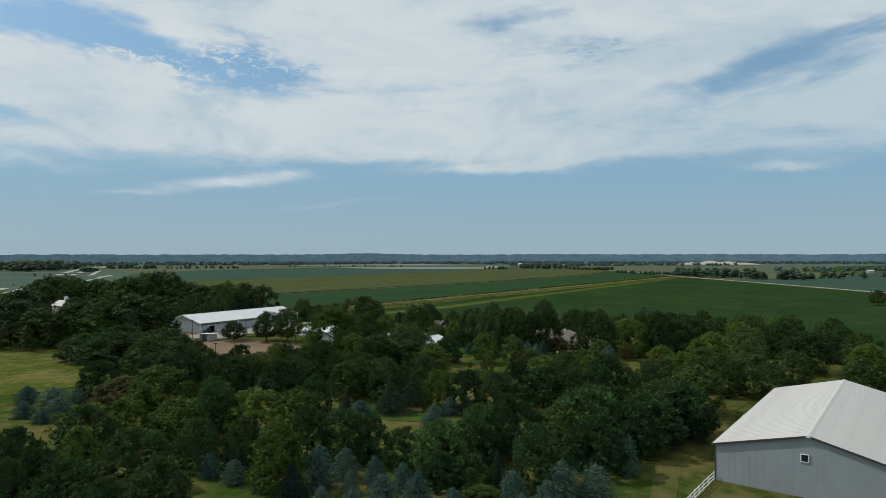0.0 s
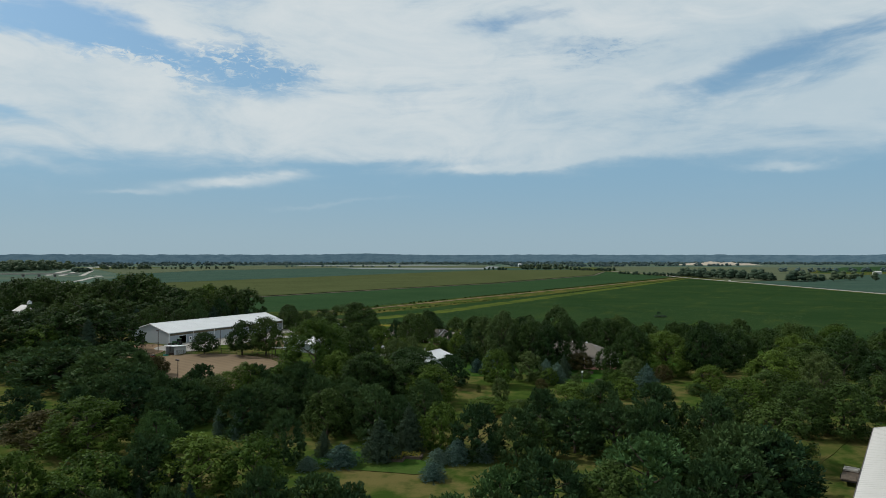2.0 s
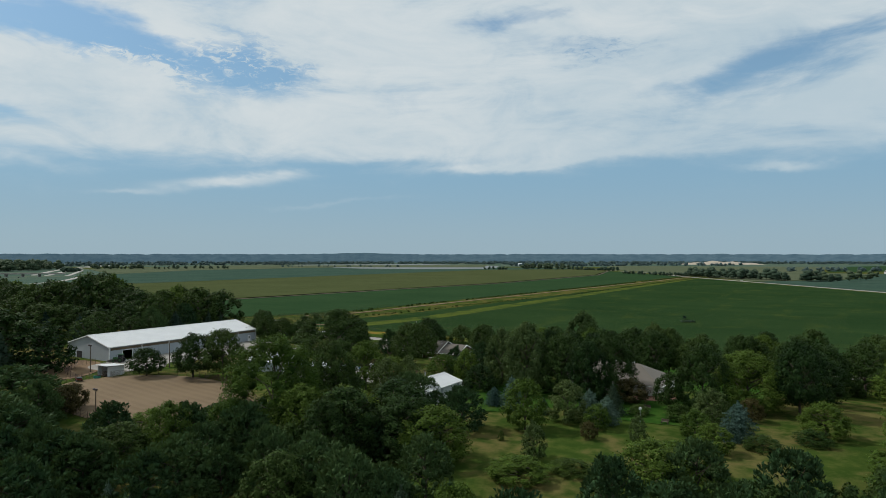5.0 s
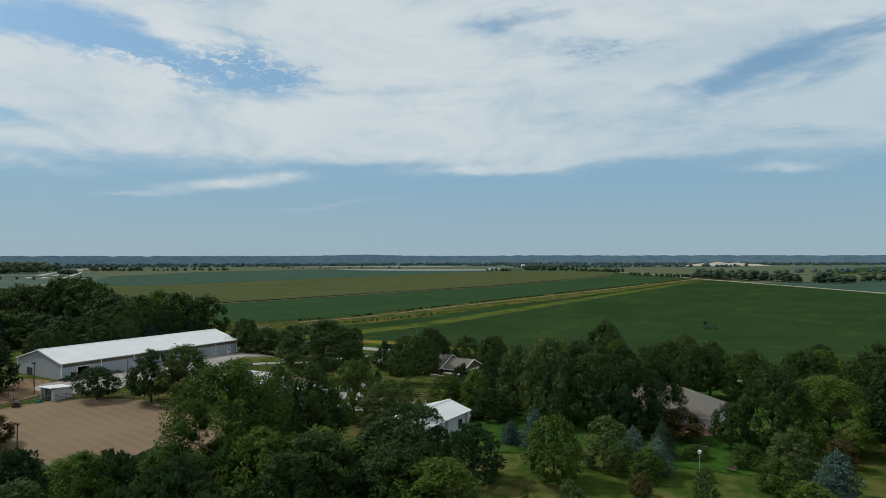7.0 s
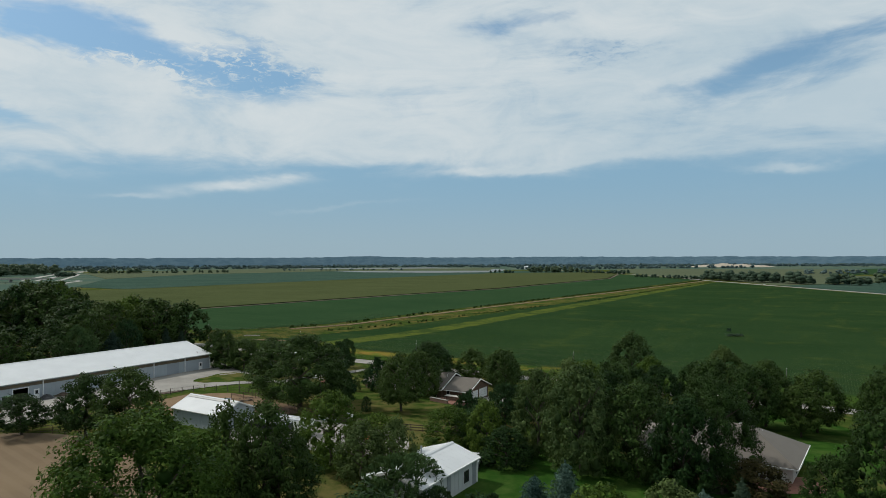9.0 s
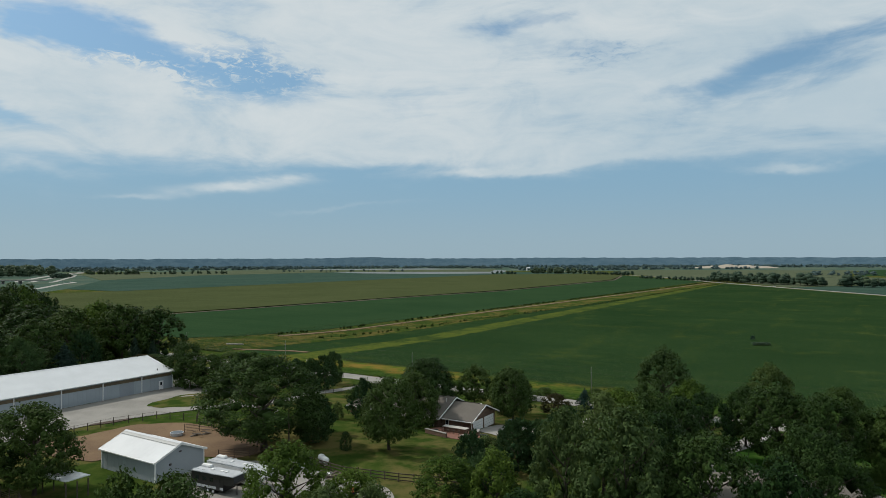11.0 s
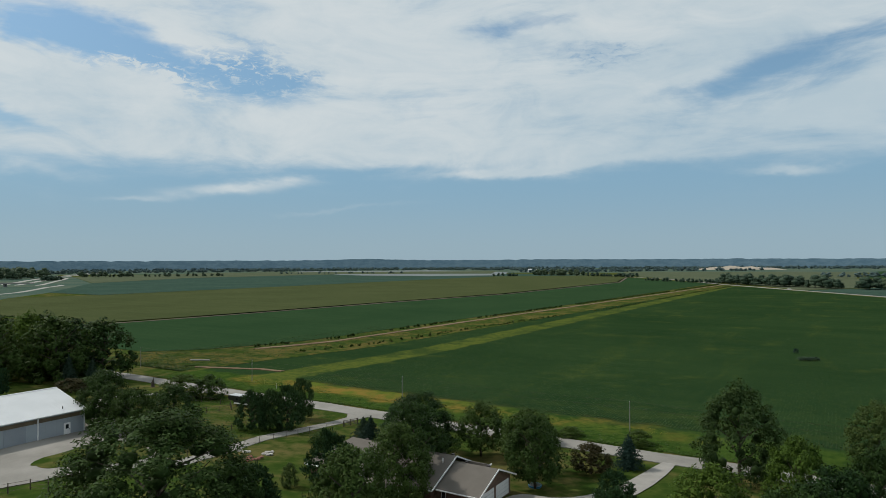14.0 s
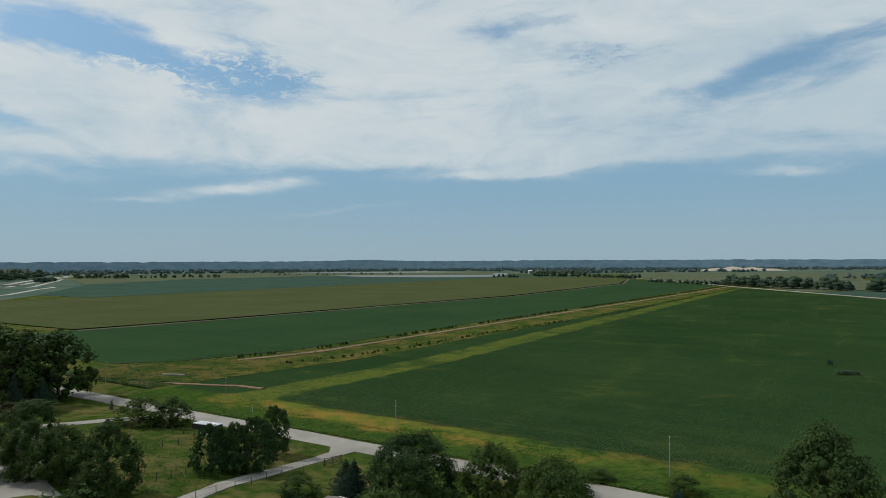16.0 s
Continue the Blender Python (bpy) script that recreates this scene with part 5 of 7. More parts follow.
def woods(name, line, deep, high, gap, label, seed, mat="far", leaf=2.2, per=26, lone=0.0):
    """A far belt of trees along a line: each tree a few rounded masses of leaf sprays on its stem; lone: share of gaps left open."""
    rng = np.random.default_rng(seed)
    pts, outs, body = [], [], []
    stems = bmesh.new()
    for p, q in zip(line, line[1:]):
        n = max(1, int(math.hypot(q[0] - p[0], q[1] - p[1]) / gap))
        for k in range(n):
            s = (k + rng.uniform(0, 1)) / n
            if noise.noise((s * n * gap * 0.03, seed * 3.7, 0.5)) < lone - 0.5:
                continue
            x, y = p[0] + (q[0] - p[0]) * s + rng.uniform(-deep, deep), p[1] + (q[1] - p[1]) * s + rng.uniform(-deep, deep)
            h = high * rng.uniform(0.55, 1.15)
            w = h * (rng.uniform(0.5, 0.75) if mat == "hazy" else rng.uniform(0.40, 0.58))
            z = ground_z(x, y)
            for f, wide in ((0.34, 0.95), (0.56, 1.0), (0.78, 0.66)):
                c = np.array((x + rng.normal(0, w * 0.22), y + rng.normal(0, w * 0.22), z + h * f))
                m = max(4, per // 3)
                d = rng.normal(size=(m, 3))
                d /= np.linalg.norm(d, axis=1, keepdims=True)
                size = np.array((w * wide, w * wide, h * 0.24))
                pts.append(c + d * rng.uniform(0.8, 1.04, (m, 1)) * size)
                outs.append(d)
                body.append((c, size * 0.86))
            rod(stems, (x, y, z - 0.3), (x, y, z + h * 0.4), 0.35, 0.2, 4)
    t = tagged(new(name), label, "woods", kind="stuff")
    ob = new("crowns", leaf_mesh("crowns", np.concatenate(pts), np.concatenate(outs), leaf, LEAF[mat], 1.3, 0.8, seed, 0.0, body))
    ob.parent = t
    part("stems", stems, BARK, t)


woods("roadside_woods", [(495, 1345), (505, 1230), (535, 1150), (560, 1085), (600, 1040)], 13, 18, 3.4, "belt of trees along the section road", 1, "far", 1.3, 130, 0.16)
woods("roadside_brush", [(420, 1520), (480, 1330), (520, 1400)], 10, 8, 6, "brush along the section road", 2, "far", 0.9, 40)
woods("field_grove", [(140, 1985), (200, 1990)], 14, 10, 6, "dark grove at the field end", 3, "far", 1.6, 60)
woods("farm_grove", [(265, 2060), (345, 2030), (375, 2010)], 22, 19, 5, "dark grove round a far farm", 4, "far", 2.0, 80)
woods("lane_grove", [(395, 1960), (440, 1900), (475, 1790)], 14, 11, 6, "grove beside the far lane", 5, "far", 1.6, 60)
woods("field_hedge", [(-1150, 2130), (-1060, 2130), (-960, 2130)], 22, 17, 7, "grove of trees along a far field edge", 6, "far", 2.0, 80)
woods("field_hedge_row", [(-960, 2130), (-820, 2200), (-690, 2200)], 14, 12, 11, "row of trees along a far field edge", 26, "far", 2.0, 60, 0.45)
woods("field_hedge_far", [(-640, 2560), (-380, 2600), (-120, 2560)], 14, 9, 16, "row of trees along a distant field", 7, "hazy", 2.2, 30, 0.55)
woods("ditch_brush", [(-92, 487), (-64, 520), (-9, 602), (90, 744), (280, 1014), (462, 1278)], 1.6, 1.5, 2.2, "scrub along the ditch bank", 8, "B", 0.5, 30, 0.36)
woods("ditch_scrub", [(-66, 470), (-40, 498), (18, 580), (134, 724), (300, 980), (452, 1206)], 3.0, 1.2, 2.6, "low weeds along the ditch", 9, "B", 0.5, 24, 0.4)
woods("right_woods", [(600, 1060), (700, 1120), (800, 1180)], 40, 15, 9, "scattered trees beyond the road", 10, "far", 1.4, 60, 0.5)
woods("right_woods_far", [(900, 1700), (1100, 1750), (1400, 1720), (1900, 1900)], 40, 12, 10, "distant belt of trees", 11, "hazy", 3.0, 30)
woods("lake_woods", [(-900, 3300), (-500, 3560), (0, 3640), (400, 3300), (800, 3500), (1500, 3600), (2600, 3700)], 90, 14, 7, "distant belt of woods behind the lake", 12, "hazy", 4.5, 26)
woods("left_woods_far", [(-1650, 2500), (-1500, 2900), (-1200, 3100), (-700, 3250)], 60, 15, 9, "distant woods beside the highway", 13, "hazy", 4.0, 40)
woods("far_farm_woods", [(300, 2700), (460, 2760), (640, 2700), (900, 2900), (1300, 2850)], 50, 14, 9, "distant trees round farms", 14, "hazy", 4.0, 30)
woods("bluff_woods", [(-1500, 2050), (-1240, 1780), (-1190, 1840), (-1260, 1980), (-1420, 2280)], 80, 30, 6, "wooded bluff beside the highway", 15, "far", 2.4, 90)
woods("verge_woods", [(-1000, 1800), (-960, 1700)], 14, 12, 6, "clump of trees between the highway lanes", 27, "far", 2.4, 70)

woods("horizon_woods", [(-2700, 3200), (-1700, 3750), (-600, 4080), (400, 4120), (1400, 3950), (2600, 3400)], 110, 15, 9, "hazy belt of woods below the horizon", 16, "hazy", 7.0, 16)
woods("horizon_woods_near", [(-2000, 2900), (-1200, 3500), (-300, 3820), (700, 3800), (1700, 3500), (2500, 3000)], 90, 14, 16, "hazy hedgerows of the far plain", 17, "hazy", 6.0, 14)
# Blue-grey of the air mixed into the ridge's own base colour.
HAZE = plain("haze_tinted_hills", (0.052, 0.094, 0.126), (0.080, 0.128, 0.160), 0.02, 1.0, 0.08, 0.0, Specular_IOR_Level=0.0)


def hills():
    """The wooded ridge along the horizon, with distance haze in its colour."""
    rng = random.Random(8)
    bm = bmesh.new()
    prev = None
    n = 420
    for i in range(n + 1):
        a = radians(-62 + 124 * i / n)
        d = 4650
        x, y = math.sin(a) * d, math.cos(a) * d
        h = 57 + 5 * noise.noise((i * 0.03, 0.0, 1.0)) + 4.0 * noise.noise((i * 0.35, 2.0, 0.0)) + rng.uniform(-1.6, 1.6)
        h += 6 * math.exp(-((math.degrees(a) + 6.5) / 2.4) ** 2) - 4.0 * smooth(5, 25, math.degrees(a))
        low, mid, top = bm.verts.new((x * 0.97, y * 0.97, -3.2)), bm.verts.new((x * 0.985, y * 0.985, h * 0.5)), bm.verts.new((x, y, h))
        if prev:
            bm.faces.new((prev[0], low, mid, prev[1]))
            bm.faces.new((prev[1], mid, top, prev[2]))
        prev = (low, mid, top)
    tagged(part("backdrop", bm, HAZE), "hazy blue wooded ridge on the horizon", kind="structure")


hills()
plant("S", -93.1, 141.0, 3.9, 4.8)
plant("S", -86.2, 136.6, 3.4, 4.4)
plant("S", -94.4, 154.0, 4.4, 6.9)
plant("S", -102.1, 155.8, 4.2, 5.5)
plant("S", -89.7, 155.8, 3.7, 4.4)
plant("S", -89.1, 147.2, 3.5, 5.2)
plant("S", -18.4, 141.1, 4.0, 5.3)
plant("S", -23.8, 139.1, 2.5, 3.2)
plant("S", -1.8, 141.3, 3.0, 3.5)
plant("S", 1.6, 142.0, 4.3, 4.5)
plant("S", -2.6, 134.3, 3.0, 4.1)
plant("S", 6.2, 142.5, 3.3, 3.5)
plant("S", -45.8, 159.1, 6.0, 2.5)
plant("S", -41.5, 156.8, 6.0, 2.4)
plant("S", 8.8, 211.5, 4.2, 3.7)
plant("S", 12.2, 208.2, 7.1, 4.3)
plant("S", 26.9, 202.2, 5.6, 4.0)
plant("S", 28.8, 196.2, 5.7, 4.2)
plant("F", -120.1, 245.3, 14.3, 8.7)
plant("F", -22.4, 146.2, 4.9, 3.9)
plant("F", -12.1, 143.8, 7.7, 7.9)
plant("F", -7.2, 148.2, 8.8, 6.6)
plant("F", -158.4, 327.0, 10.8, 6.9)
plant("F", 18.0, 204.3, 3.6, 3.6)
plant("F", -16.6, 319.6, 6.3, 5.7)
plant("F", 31.4, 309.0, 6.1, 5.7)
plant("F", -114.4, 382.5, 9.4, 5.9)
plant("F", -110.2, 387.6, 8.3, 5.5)
plant("F", -18.5, 323.0, 5.4, 5.8)
plant("P", -106.1, 203.9, 11.0, 18.2)
plant("P", -88.7, 193.5, 11.0, 15.5)
plant("P", -87.7, 161.6, 9.0, 8.9)
plant("P", -74.6, 182.5, 10.0, 13.0)
plant("P", -75.1, 161.5, 9.0, 8.6)
plant("P", -122.5, 216.8, 9.0, 15.4)
plant("P", -66.1, 97.9, 9.0, 7.8)
plant("P", -50.8, 86.0, 8.0, 8.8)
plant("P", -47.8, 97.8, 9.0, 9.6)
plant("P", -63.6, 112.6, 9.0, 11.0)
plant("P", -59.1, 91.1, 8.0, 6.5)
plant("P", -39.4, 82.9, 7.0, 7.4)
plant("P", -45.1, 126.9, 9.0, 9.6)
plant("P", -23.8, 111.6, 9.0, 7.4)
plant("P", -17.2, 111.1, 8.5, 7.9)
plant("P", 12.3, 114.4, 10.0, 10.2)
plant("P", 14.8, 97.5, 9.0, 8.2)
plant("P", 37.7, 116.0, 10.0, 10.3)
plant("P", 46.0, 122.9, 10.0, 10.9)
plant("P", -34.0, 107.8, 8.0, 5.7)
plant("P", -40.9, 105.9, 8.5, 6.6)
plant("P", -43.6, 81.3, 7.0, 5.8)
plant("P", -58.9, 86.1, 8.0, 4.6)
plant("P", 1.4, 247.3, 7.3, 4.6)
plant("P", 9.0, 253.4, 7.9, 6.6)
plant("P", -111.4, 218.9, 11.0, 16.7)
plant("P", -92.6, 209.7, 11.0, 17.3)
plant("P", -114.5, 214.4, 11.0, 10.4)
plant("P", -59.8, 186.4, 9.0, 7.4)
plant("P", -75.4, 169.4, 10.0, 9.7)
plant("P", -67.8, 169.4, 10.0, 9.7)
plant("P", -54.6, 154.7, 10.0, 8.6)
plant("P", -38.8, 163.6, 10.0, 9.3)
plant("P", -14.2, 155.7, 10.0, 8.2)
plant("P", -9.1, 152.1, 9.0, 5.6)
plant("P", 5.2, 144.8, 9.0, 7.8)
plant("P", 11.7, 141.6, 9.0, 7.5)
plant("P", 18.1, 153.3, 9.0, 7.5)
plant("P", 22.6, 145.1, 9.0, 8.7)
plant("P", 29.2, 143.8, 9.0, 8.6)
plant("P", 43.3, 130.2, 9.0, 8.1)
plant("P", -45.6, 184.6, 9.0, 7.3)
plant("P", -33.6, 175.4, 10.0, 10.2)
plant("P", -20.2, 163.0, 9.5, 9.2)
plant("P", -41.5, 159.6, 9.0, 8.0)
plant("P", -27.6, 168.7, 9.5, 7.5)
plant("P", -54.5, 168.7, 9.0, 8.6)
plant("P", -4.8, 163.8, 9.0, 7.2)
plant("P", -28.5, 141.9, 9.0, 6.7)
plant("P", -33.2, 175.5, 11.1, 8.2)
plant("P", -58.1, 169.6, 9.1, 8.4)
plant("P", -83.1, 203.7, 9.1, 7.5)
plant("P", -38.2, 171.5, 9.3, 7.8)
plant("P", -62.5, 171.6, 10.1, 7.1)
plant("P", 20.4, 164.6, 5.0, 5.1)
plant("P", -7.4, 213.4, 6.1, 8.1)
plant("P", -9.4, 207.2, 7.9, 7.5)
plant("P", 1.2, 194.0, 7.9, 7.8)
plant("P", -3.7, 207.0, 4.2, 3.9)
plant("P", -65.9, 196.5, 5.0, 6.7)
plant("P", -45.2, 194.8, 5.5, 9.0)
plant("P", 2.8, 240.8, 5.9, 7.4)
plant("P", -26.2, 269.3, 7.3, 5.6)
plant("P", -26.7, 275.3, 7.0, 6.5)
plant("P", 3.2, 266.6, 1.8, 4.1)
plant("P", -19.8, 292.3, 8.1, 6.3)
plant("P", -43.4, 330.3, 8.0, 6.4)
plant("P", -36.7, 333.6, 9.3, 6.8)
plant("P", -36.1, 344.5, 9.5, 5.0)
plant("P", -39.9, 331.7, 8.4, 5.1)
plant("Q", -0.9, 102.6, 9.0, 8.7)
plant("Q", 6.1, 112.2, 9.0, 8.0)
plant("Q", 27.1, 119.1, 11.0, 12.7)
plant("Q", -52.2, 145.6, 8.0, 7.0)
plant("D", -170.5, 250.3, 17.6, 22.3)
plant("D", -155.0, 245.3, 14.9, 17.5)
plant("D", -145.9, 250.3, 15.7, 17.8)
plant("D", -133.7, 250.3, 15.7, 15.6)
plant("D", -125.0, 255.2, 17.0, 20.5)
plant("D", -182.6, 275.2, 19.8, 22.1)
plant("D", -113.6, 255.3, 12.7, 13.6)
plant("D", 20.9, 114.3, 9.0, 8.1)
plant("D", 4.0, 241.4, 6.8, 4.3)
plant("D", -23.9, 158.5, 9.0, 8.9)
plant("D", -53.7, 177.4, 8.0, 9.2)
plant("D", -9.4, 180.0, 10.0, 10.6)
plant("D", -160.7, 330.0, 13.1, 17.6)
plant("D", -153.3, 334.0, 12.4, 15.6)
plant("D", -142.1, 334.0, 10.6, 15.6)
plant("D", -128.4, 331.9, 13.0, 15.5)
plant("D", -171.8, 334.0, 15.1, 17.8)
plant("D", -119.1, 333.8, 15.5, 13.4)
plant("D", -156.3, 309.1, 8.7, 14.0)
plant("D", -145.4, 330.0, 6.5, 11.0)
plant("D", -10.4, 189.4, 10.3, 14.2)
plant("D", -18.6, 181.4, 11.4, 11.4)
plant("D", -20.9, 175.4, 11.1, 9.0)
plant("D", -15.9, 164.4, 7.0, 9.4)
plant("D", -24.5, 210.7, 9.7, 10.6)
plant("D", -30.1, 202.7, 10.5, 9.8)
plant("D", -6.3, 186.8, 4.7, 8.2)
plant("D", 6.7, 227.7, 5.8, 7.8)
plant("D", -53.5, 314.2, 10.2, 9.9)
plant("D", -68.5, 319.1, 8.8, 8.5)
plant("D", -6.8, 294.3, 12.6, 11.0)
plant("D", -8.7, 286.4, 10.6, 10.0)
plant("D", -7.1, 314.4, 11.2, 14.3)
plant("D", -15.9, 279.4, 8.1, 5.6)
plant("Y", -135.4, 245.3, 11.6, 13.1)
plant("Y", -59.5, 118.9, 9.0, 7.9)
plant("Y", -49.1, 118.4, 9.0, 10.0)
plant("Y", -59.2, 103.2, 8.0, 5.5)
plant("Y", -65.5, 147.3, 10.0, 13.8)
plant("Y", -37.7, 126.8, 9.0, 10.7)
plant("Y", -29.3, 126.8, 9.0, 9.0)
plant("Y", -1.2, 148.5, 8.5, 6.5)
plant("Y", 25.8, 161.6, 8.0, 11.2)
plant("Y", -19.1, 186.8, 10.0, 13.6)
plant("Y", -38.7, 186.1, 9.0, 9.9)
plant("Y", -26.0, 183.4, 11.5, 10.7)
plant("Y", -3.7, 178.3, 8.9, 11.0)
plant("Y", -47.4, 181.5, 10.0, 8.7)
plant("Y", 8.8, 170.1, 3.5, 8.5)
plant("Y", -20.6, 227.7, 11.5, 10.0)
plant("Y", -13.6, 230.8, 7.3, 6.8)
plant("Y", -13.1, 194.8, 6.8, 9.0)
plant("Y", -56.6, 194.9, 5.3, 9.0)
plant("Y", -2.2, 237.7, 6.8, 8.4)
plant("Y", 4.0, 234.3, 8.6, 6.5)
plant("t", 346.9, 506.1, 12.2, 11.7)
plant("t", -81.6, 247.0, 7.3, 9.5)
plant("t", -67.8, 244.0, 11.3, 10.6)
plant("t", -59.7, 243.0, 12.4, 10.8)
plant("t", 44.5, 207.3, 7.6, 5.8)
plant("t", 12.4, 304.8, 10.6, 9.4)
plant("t", -33.8, 265.1, 15.4, 19.8)
plant("t", -12.1, 264.7, 12.1, 10.1)
plant("t", 5.0, 315.3, 9.9, 8.8)
plant("t", 12.6, 295.2, 11.3, 9.1)
plant("t", 10.8, 317.0, 6.3, 5.1)
plant("t", -62.2, 316.6, 8.8, 8.5)
plant("t", -72.1, 323.5, 11.1, 9.4)
plant("y", -24.9, 95.8, 10.8, 7.8)
plant("y", -32.8, 191.5, 18.4, 18.6)
plant("D", -25.0, 207.5, 14.6, 9.6)
plant("D", -31.1, 211.1, 13.4, 6.6)
plant("y", 12.9, 193.3, 9.2, 7.7)
plant("y", 26.3, 193.3, 4.4, 4.8)
plant("W", 12.3, 178.4, 5.6, 4.0)
plant("W", 21.8, 198.2, 7.5, 6.8)
plant("W", 31.2, 185.1, 4.4, 2.9)
plant("W", -14.9, 221.3, 8.3, 7.4)
plant("W", -10.0, 221.3, 8.7, 6.6)
plant("W", -25.4, 290.0, 3.5, 2.5)
plant("W", -19.5, 263.9, 3.2, 2.1)
plant("W", -105.7, 377.7, 3.4, 10.0)
plant("R", -76.4, 150.8, 7.0, 10.7)
plant("R", -83.7, 216.7, 5.6, 6.0)
plant("R", -82.2, 211.3, 6.5, 5.5)
plant("R", 38.4, 213.6, 5.2, 7.4)
plant("R", 23.2, 187.2, 3.0, 3.0)
plant("R", 23.7, 305.1, 5.2, 6.5)
plant("R", -104.9, 367.7, 4.0, 8.0)
plant("B", 17.0, 172.1, 2.0, 5.5)
plant("B", 7.9, 187.5, 1.7, 1.1)
plant("B", -74.6, 368.9, 6.2, 10.8)
plant("B", -67.5, 369.7, 6.2, 9.5)
plant("B", -78.3, 360.8, 2.6, 1.8)
plant("B", -25.4, 319.7, 3.0, 6.3)
plant("B", 25.1, 330.3, 2.0, 5.0)
plant("B", 37.6, 323.5, 3.0, 5.6)
plant("B", 17.1, 324.1, 4.0, 8.5)

# ---- trees about the two houses and east of them ----
for kind, x, y, high, wide in (
        ("O", 48.0, 301.5, 15.8, 11.5), ("Y", 45.7, 279.5, 12.4, 8.2), ("Y", 27.0, 262.5, 11.8, 9.6), ("D", 36.0, 259.0, 11.2, 9.0), ("O", 75.3, 307.0, 11.6, 9.6),
        ("t", 56.0, 278.5, 11.4, 8.0), ("t", 54.6, 264.0, 13.2, 11.4), ("t", 64.5, 262.5, 13.4, 11.6), ("t", 57.4, 255.0, 13.0, 10.4), ("t", 72.6, 258.0, 12.2, 10.6)):
    plant(kind, x, y, high, wide)
for kind, x, y, high, wide in (
        ("t", 81.5, 249.0, 12.6, 10.8), ("t", 76.5, 244.0, 12.8, 9.0), ("t", 66.0, 252.0, 10.0, 7.0), ("t", 84.0, 236.0, 11.6, 7.4), ("D", 43.8, 267.0, 11.2, 9.6),
        ("D", 51.4, 206.6, 13.6, 9.8), ("Y", 61.0, 207.5, 12.0, 13.6), ("W", 48.2, 195.0, 6.6, 6.2), ("S", 48.5, 185.4, 7.0, 5.4), ("D", 35.4, 219.0, 14.6, 11.6), ("D", 29.8, 215.6, 13.0, 8.6)):
    plant(kind, x, y, high, wide)
for kind, x, y, high, wide in (
        ("D", 25.4, 222.4, 13.6, 10.6), ("D", 24.0, 232.6, 13.2, 9.4), ("W", 17.6, 224.6, 15.8, 11.0), ("W", 12.6, 234.0, 13.6, 8.6), ("W", 19.4, 242.0, 13.8, 9.6),
        ("D", 28.6, 249.0, 13.0, 8.6), ("P", 12.4, 254.8, 7.6, 5.8), ("P", 9.0, 261.4, 4.8, 5.8), ("P", 17.2, 263.4, 7.0, 6.6), ("P", 23.0, 286.8, 5.2, 5.2), ("P", 19.0, 272.0, 6.4, 6.0)):
    plant(kind, x, y, high, wide)
for kind, x, y, high, wide in (
        ("F", 32.0, 203.6, 6.4, 5.2), ("B", 37.0, 203.4, 2.0, 4.0), ("B", 43.4, 199.0, 3.2, 4.8), ("Y", 42.4, 188.6, 4.4, 5.6), ("Y", 41.4, 179.0, 4.6, 6.0),
        ("B", 50.0, 180.0, 2.4, 5.4), ("B", 60.0, 183.0, 2.4, 6.0), ("Y", 33.6, 170.0, 5.0, 7.6), ("R", 57.0, 198.0, 4.4, 4.6), ("W", 4.2, 256.0, 4.6, 5.4)):
    plant(kind, x, y, high, wide)
for kind, x, y, high, wide in (
        ("P", 25.4, 104.6, 9.2, 8.8), ("P", 43.0, 123.2, 10.6, 11.6), ("P", 34.2, 137.6, 10.6, 7.2), ("P", 46.0, 142.4, 9.8, 8.4), ("D", 54.2, 136.8, 10.2, 11.2),
        ("Y", 60.0, 159.6, 8.4, 10.2), ("D", 66.0, 151.0, 9.4, 9.8), ("Y", 74.4, 175.4, 11.2, 12.2), ("W", 80.2, 167.6, 11.6, 8.8), ("D", 73.2, 149.0, 9.6, 10.4)):
    plant(kind, x, y, high, wide)
for kind, x, y, high, wide in (
        ("D", 88.0, 160.0, 8.4, 9.6), ("D", 101.0, 176.0, 11.2, 11.6), ("D", 78.0, 214.0, 11.2, 12.6), ("Y", 100.0, 214.0, 11.4, 13.4), ("D", 110.0, 207.0, 11.6, 12.2),
        ("D", 94.0, 246.5, 13.2, 12.4), ("D", 107.0, 262.0, 14.2, 12.4), ("D", 116.0, 240.5, 14.0, 13.0), ("Y", 134.0, 248.5, 13.6, 14.4), ("D", 150.0, 247.0, 11.4, 13.4)):
    plant(kind, x, y, high, wide)
for kind, x, y, high, wide in (
        ("D", 90.0, 190.0, 10.6, 12.4), ("D", 122.0, 196.0, 10.6, 11.4), ("D", 118.0, 178.0, 10.4, 12.0), ("Y", 110.0, 164.0, 9.4, 10.8), ("D", 96.0, 145.0, 8.6, 9.2),
        ("D", 138.0, 222.0, 11.0, 13.0), ("D", 68.0, 166.0, 8.4, 9.0), ("P", 38.6, 150.6, 10.2, 8.0), ("P", 30.6, 158.6, 9.0, 7.6), ("D", 52.6, 151.0, 8.6, 8.6), ("D", 90.0, 229.0, 12.0, 11.0)):
    plant(kind, x, y, high, wide)

for kind, x, y, high, wide in (
        ("D", 126.0, 231.0, 12.8, 12.6), ("D", 122.0, 257.0, 13.4, 12.8), ("D", 143.0, 263.0, 12.6, 13.0), ("D", 101.0, 231.0, 12.4, 11.8), ("Y", 90.0, 258.0, 13.0, 10.8),
        ("D", 130.0, 210.0, 11.8, 12.2), ("D", 98.0, 272.0, 12.6, 10.6), ("D", 159.0, 259.0, 11.4, 13.2)):
    plant(kind, x, y, high, wide)

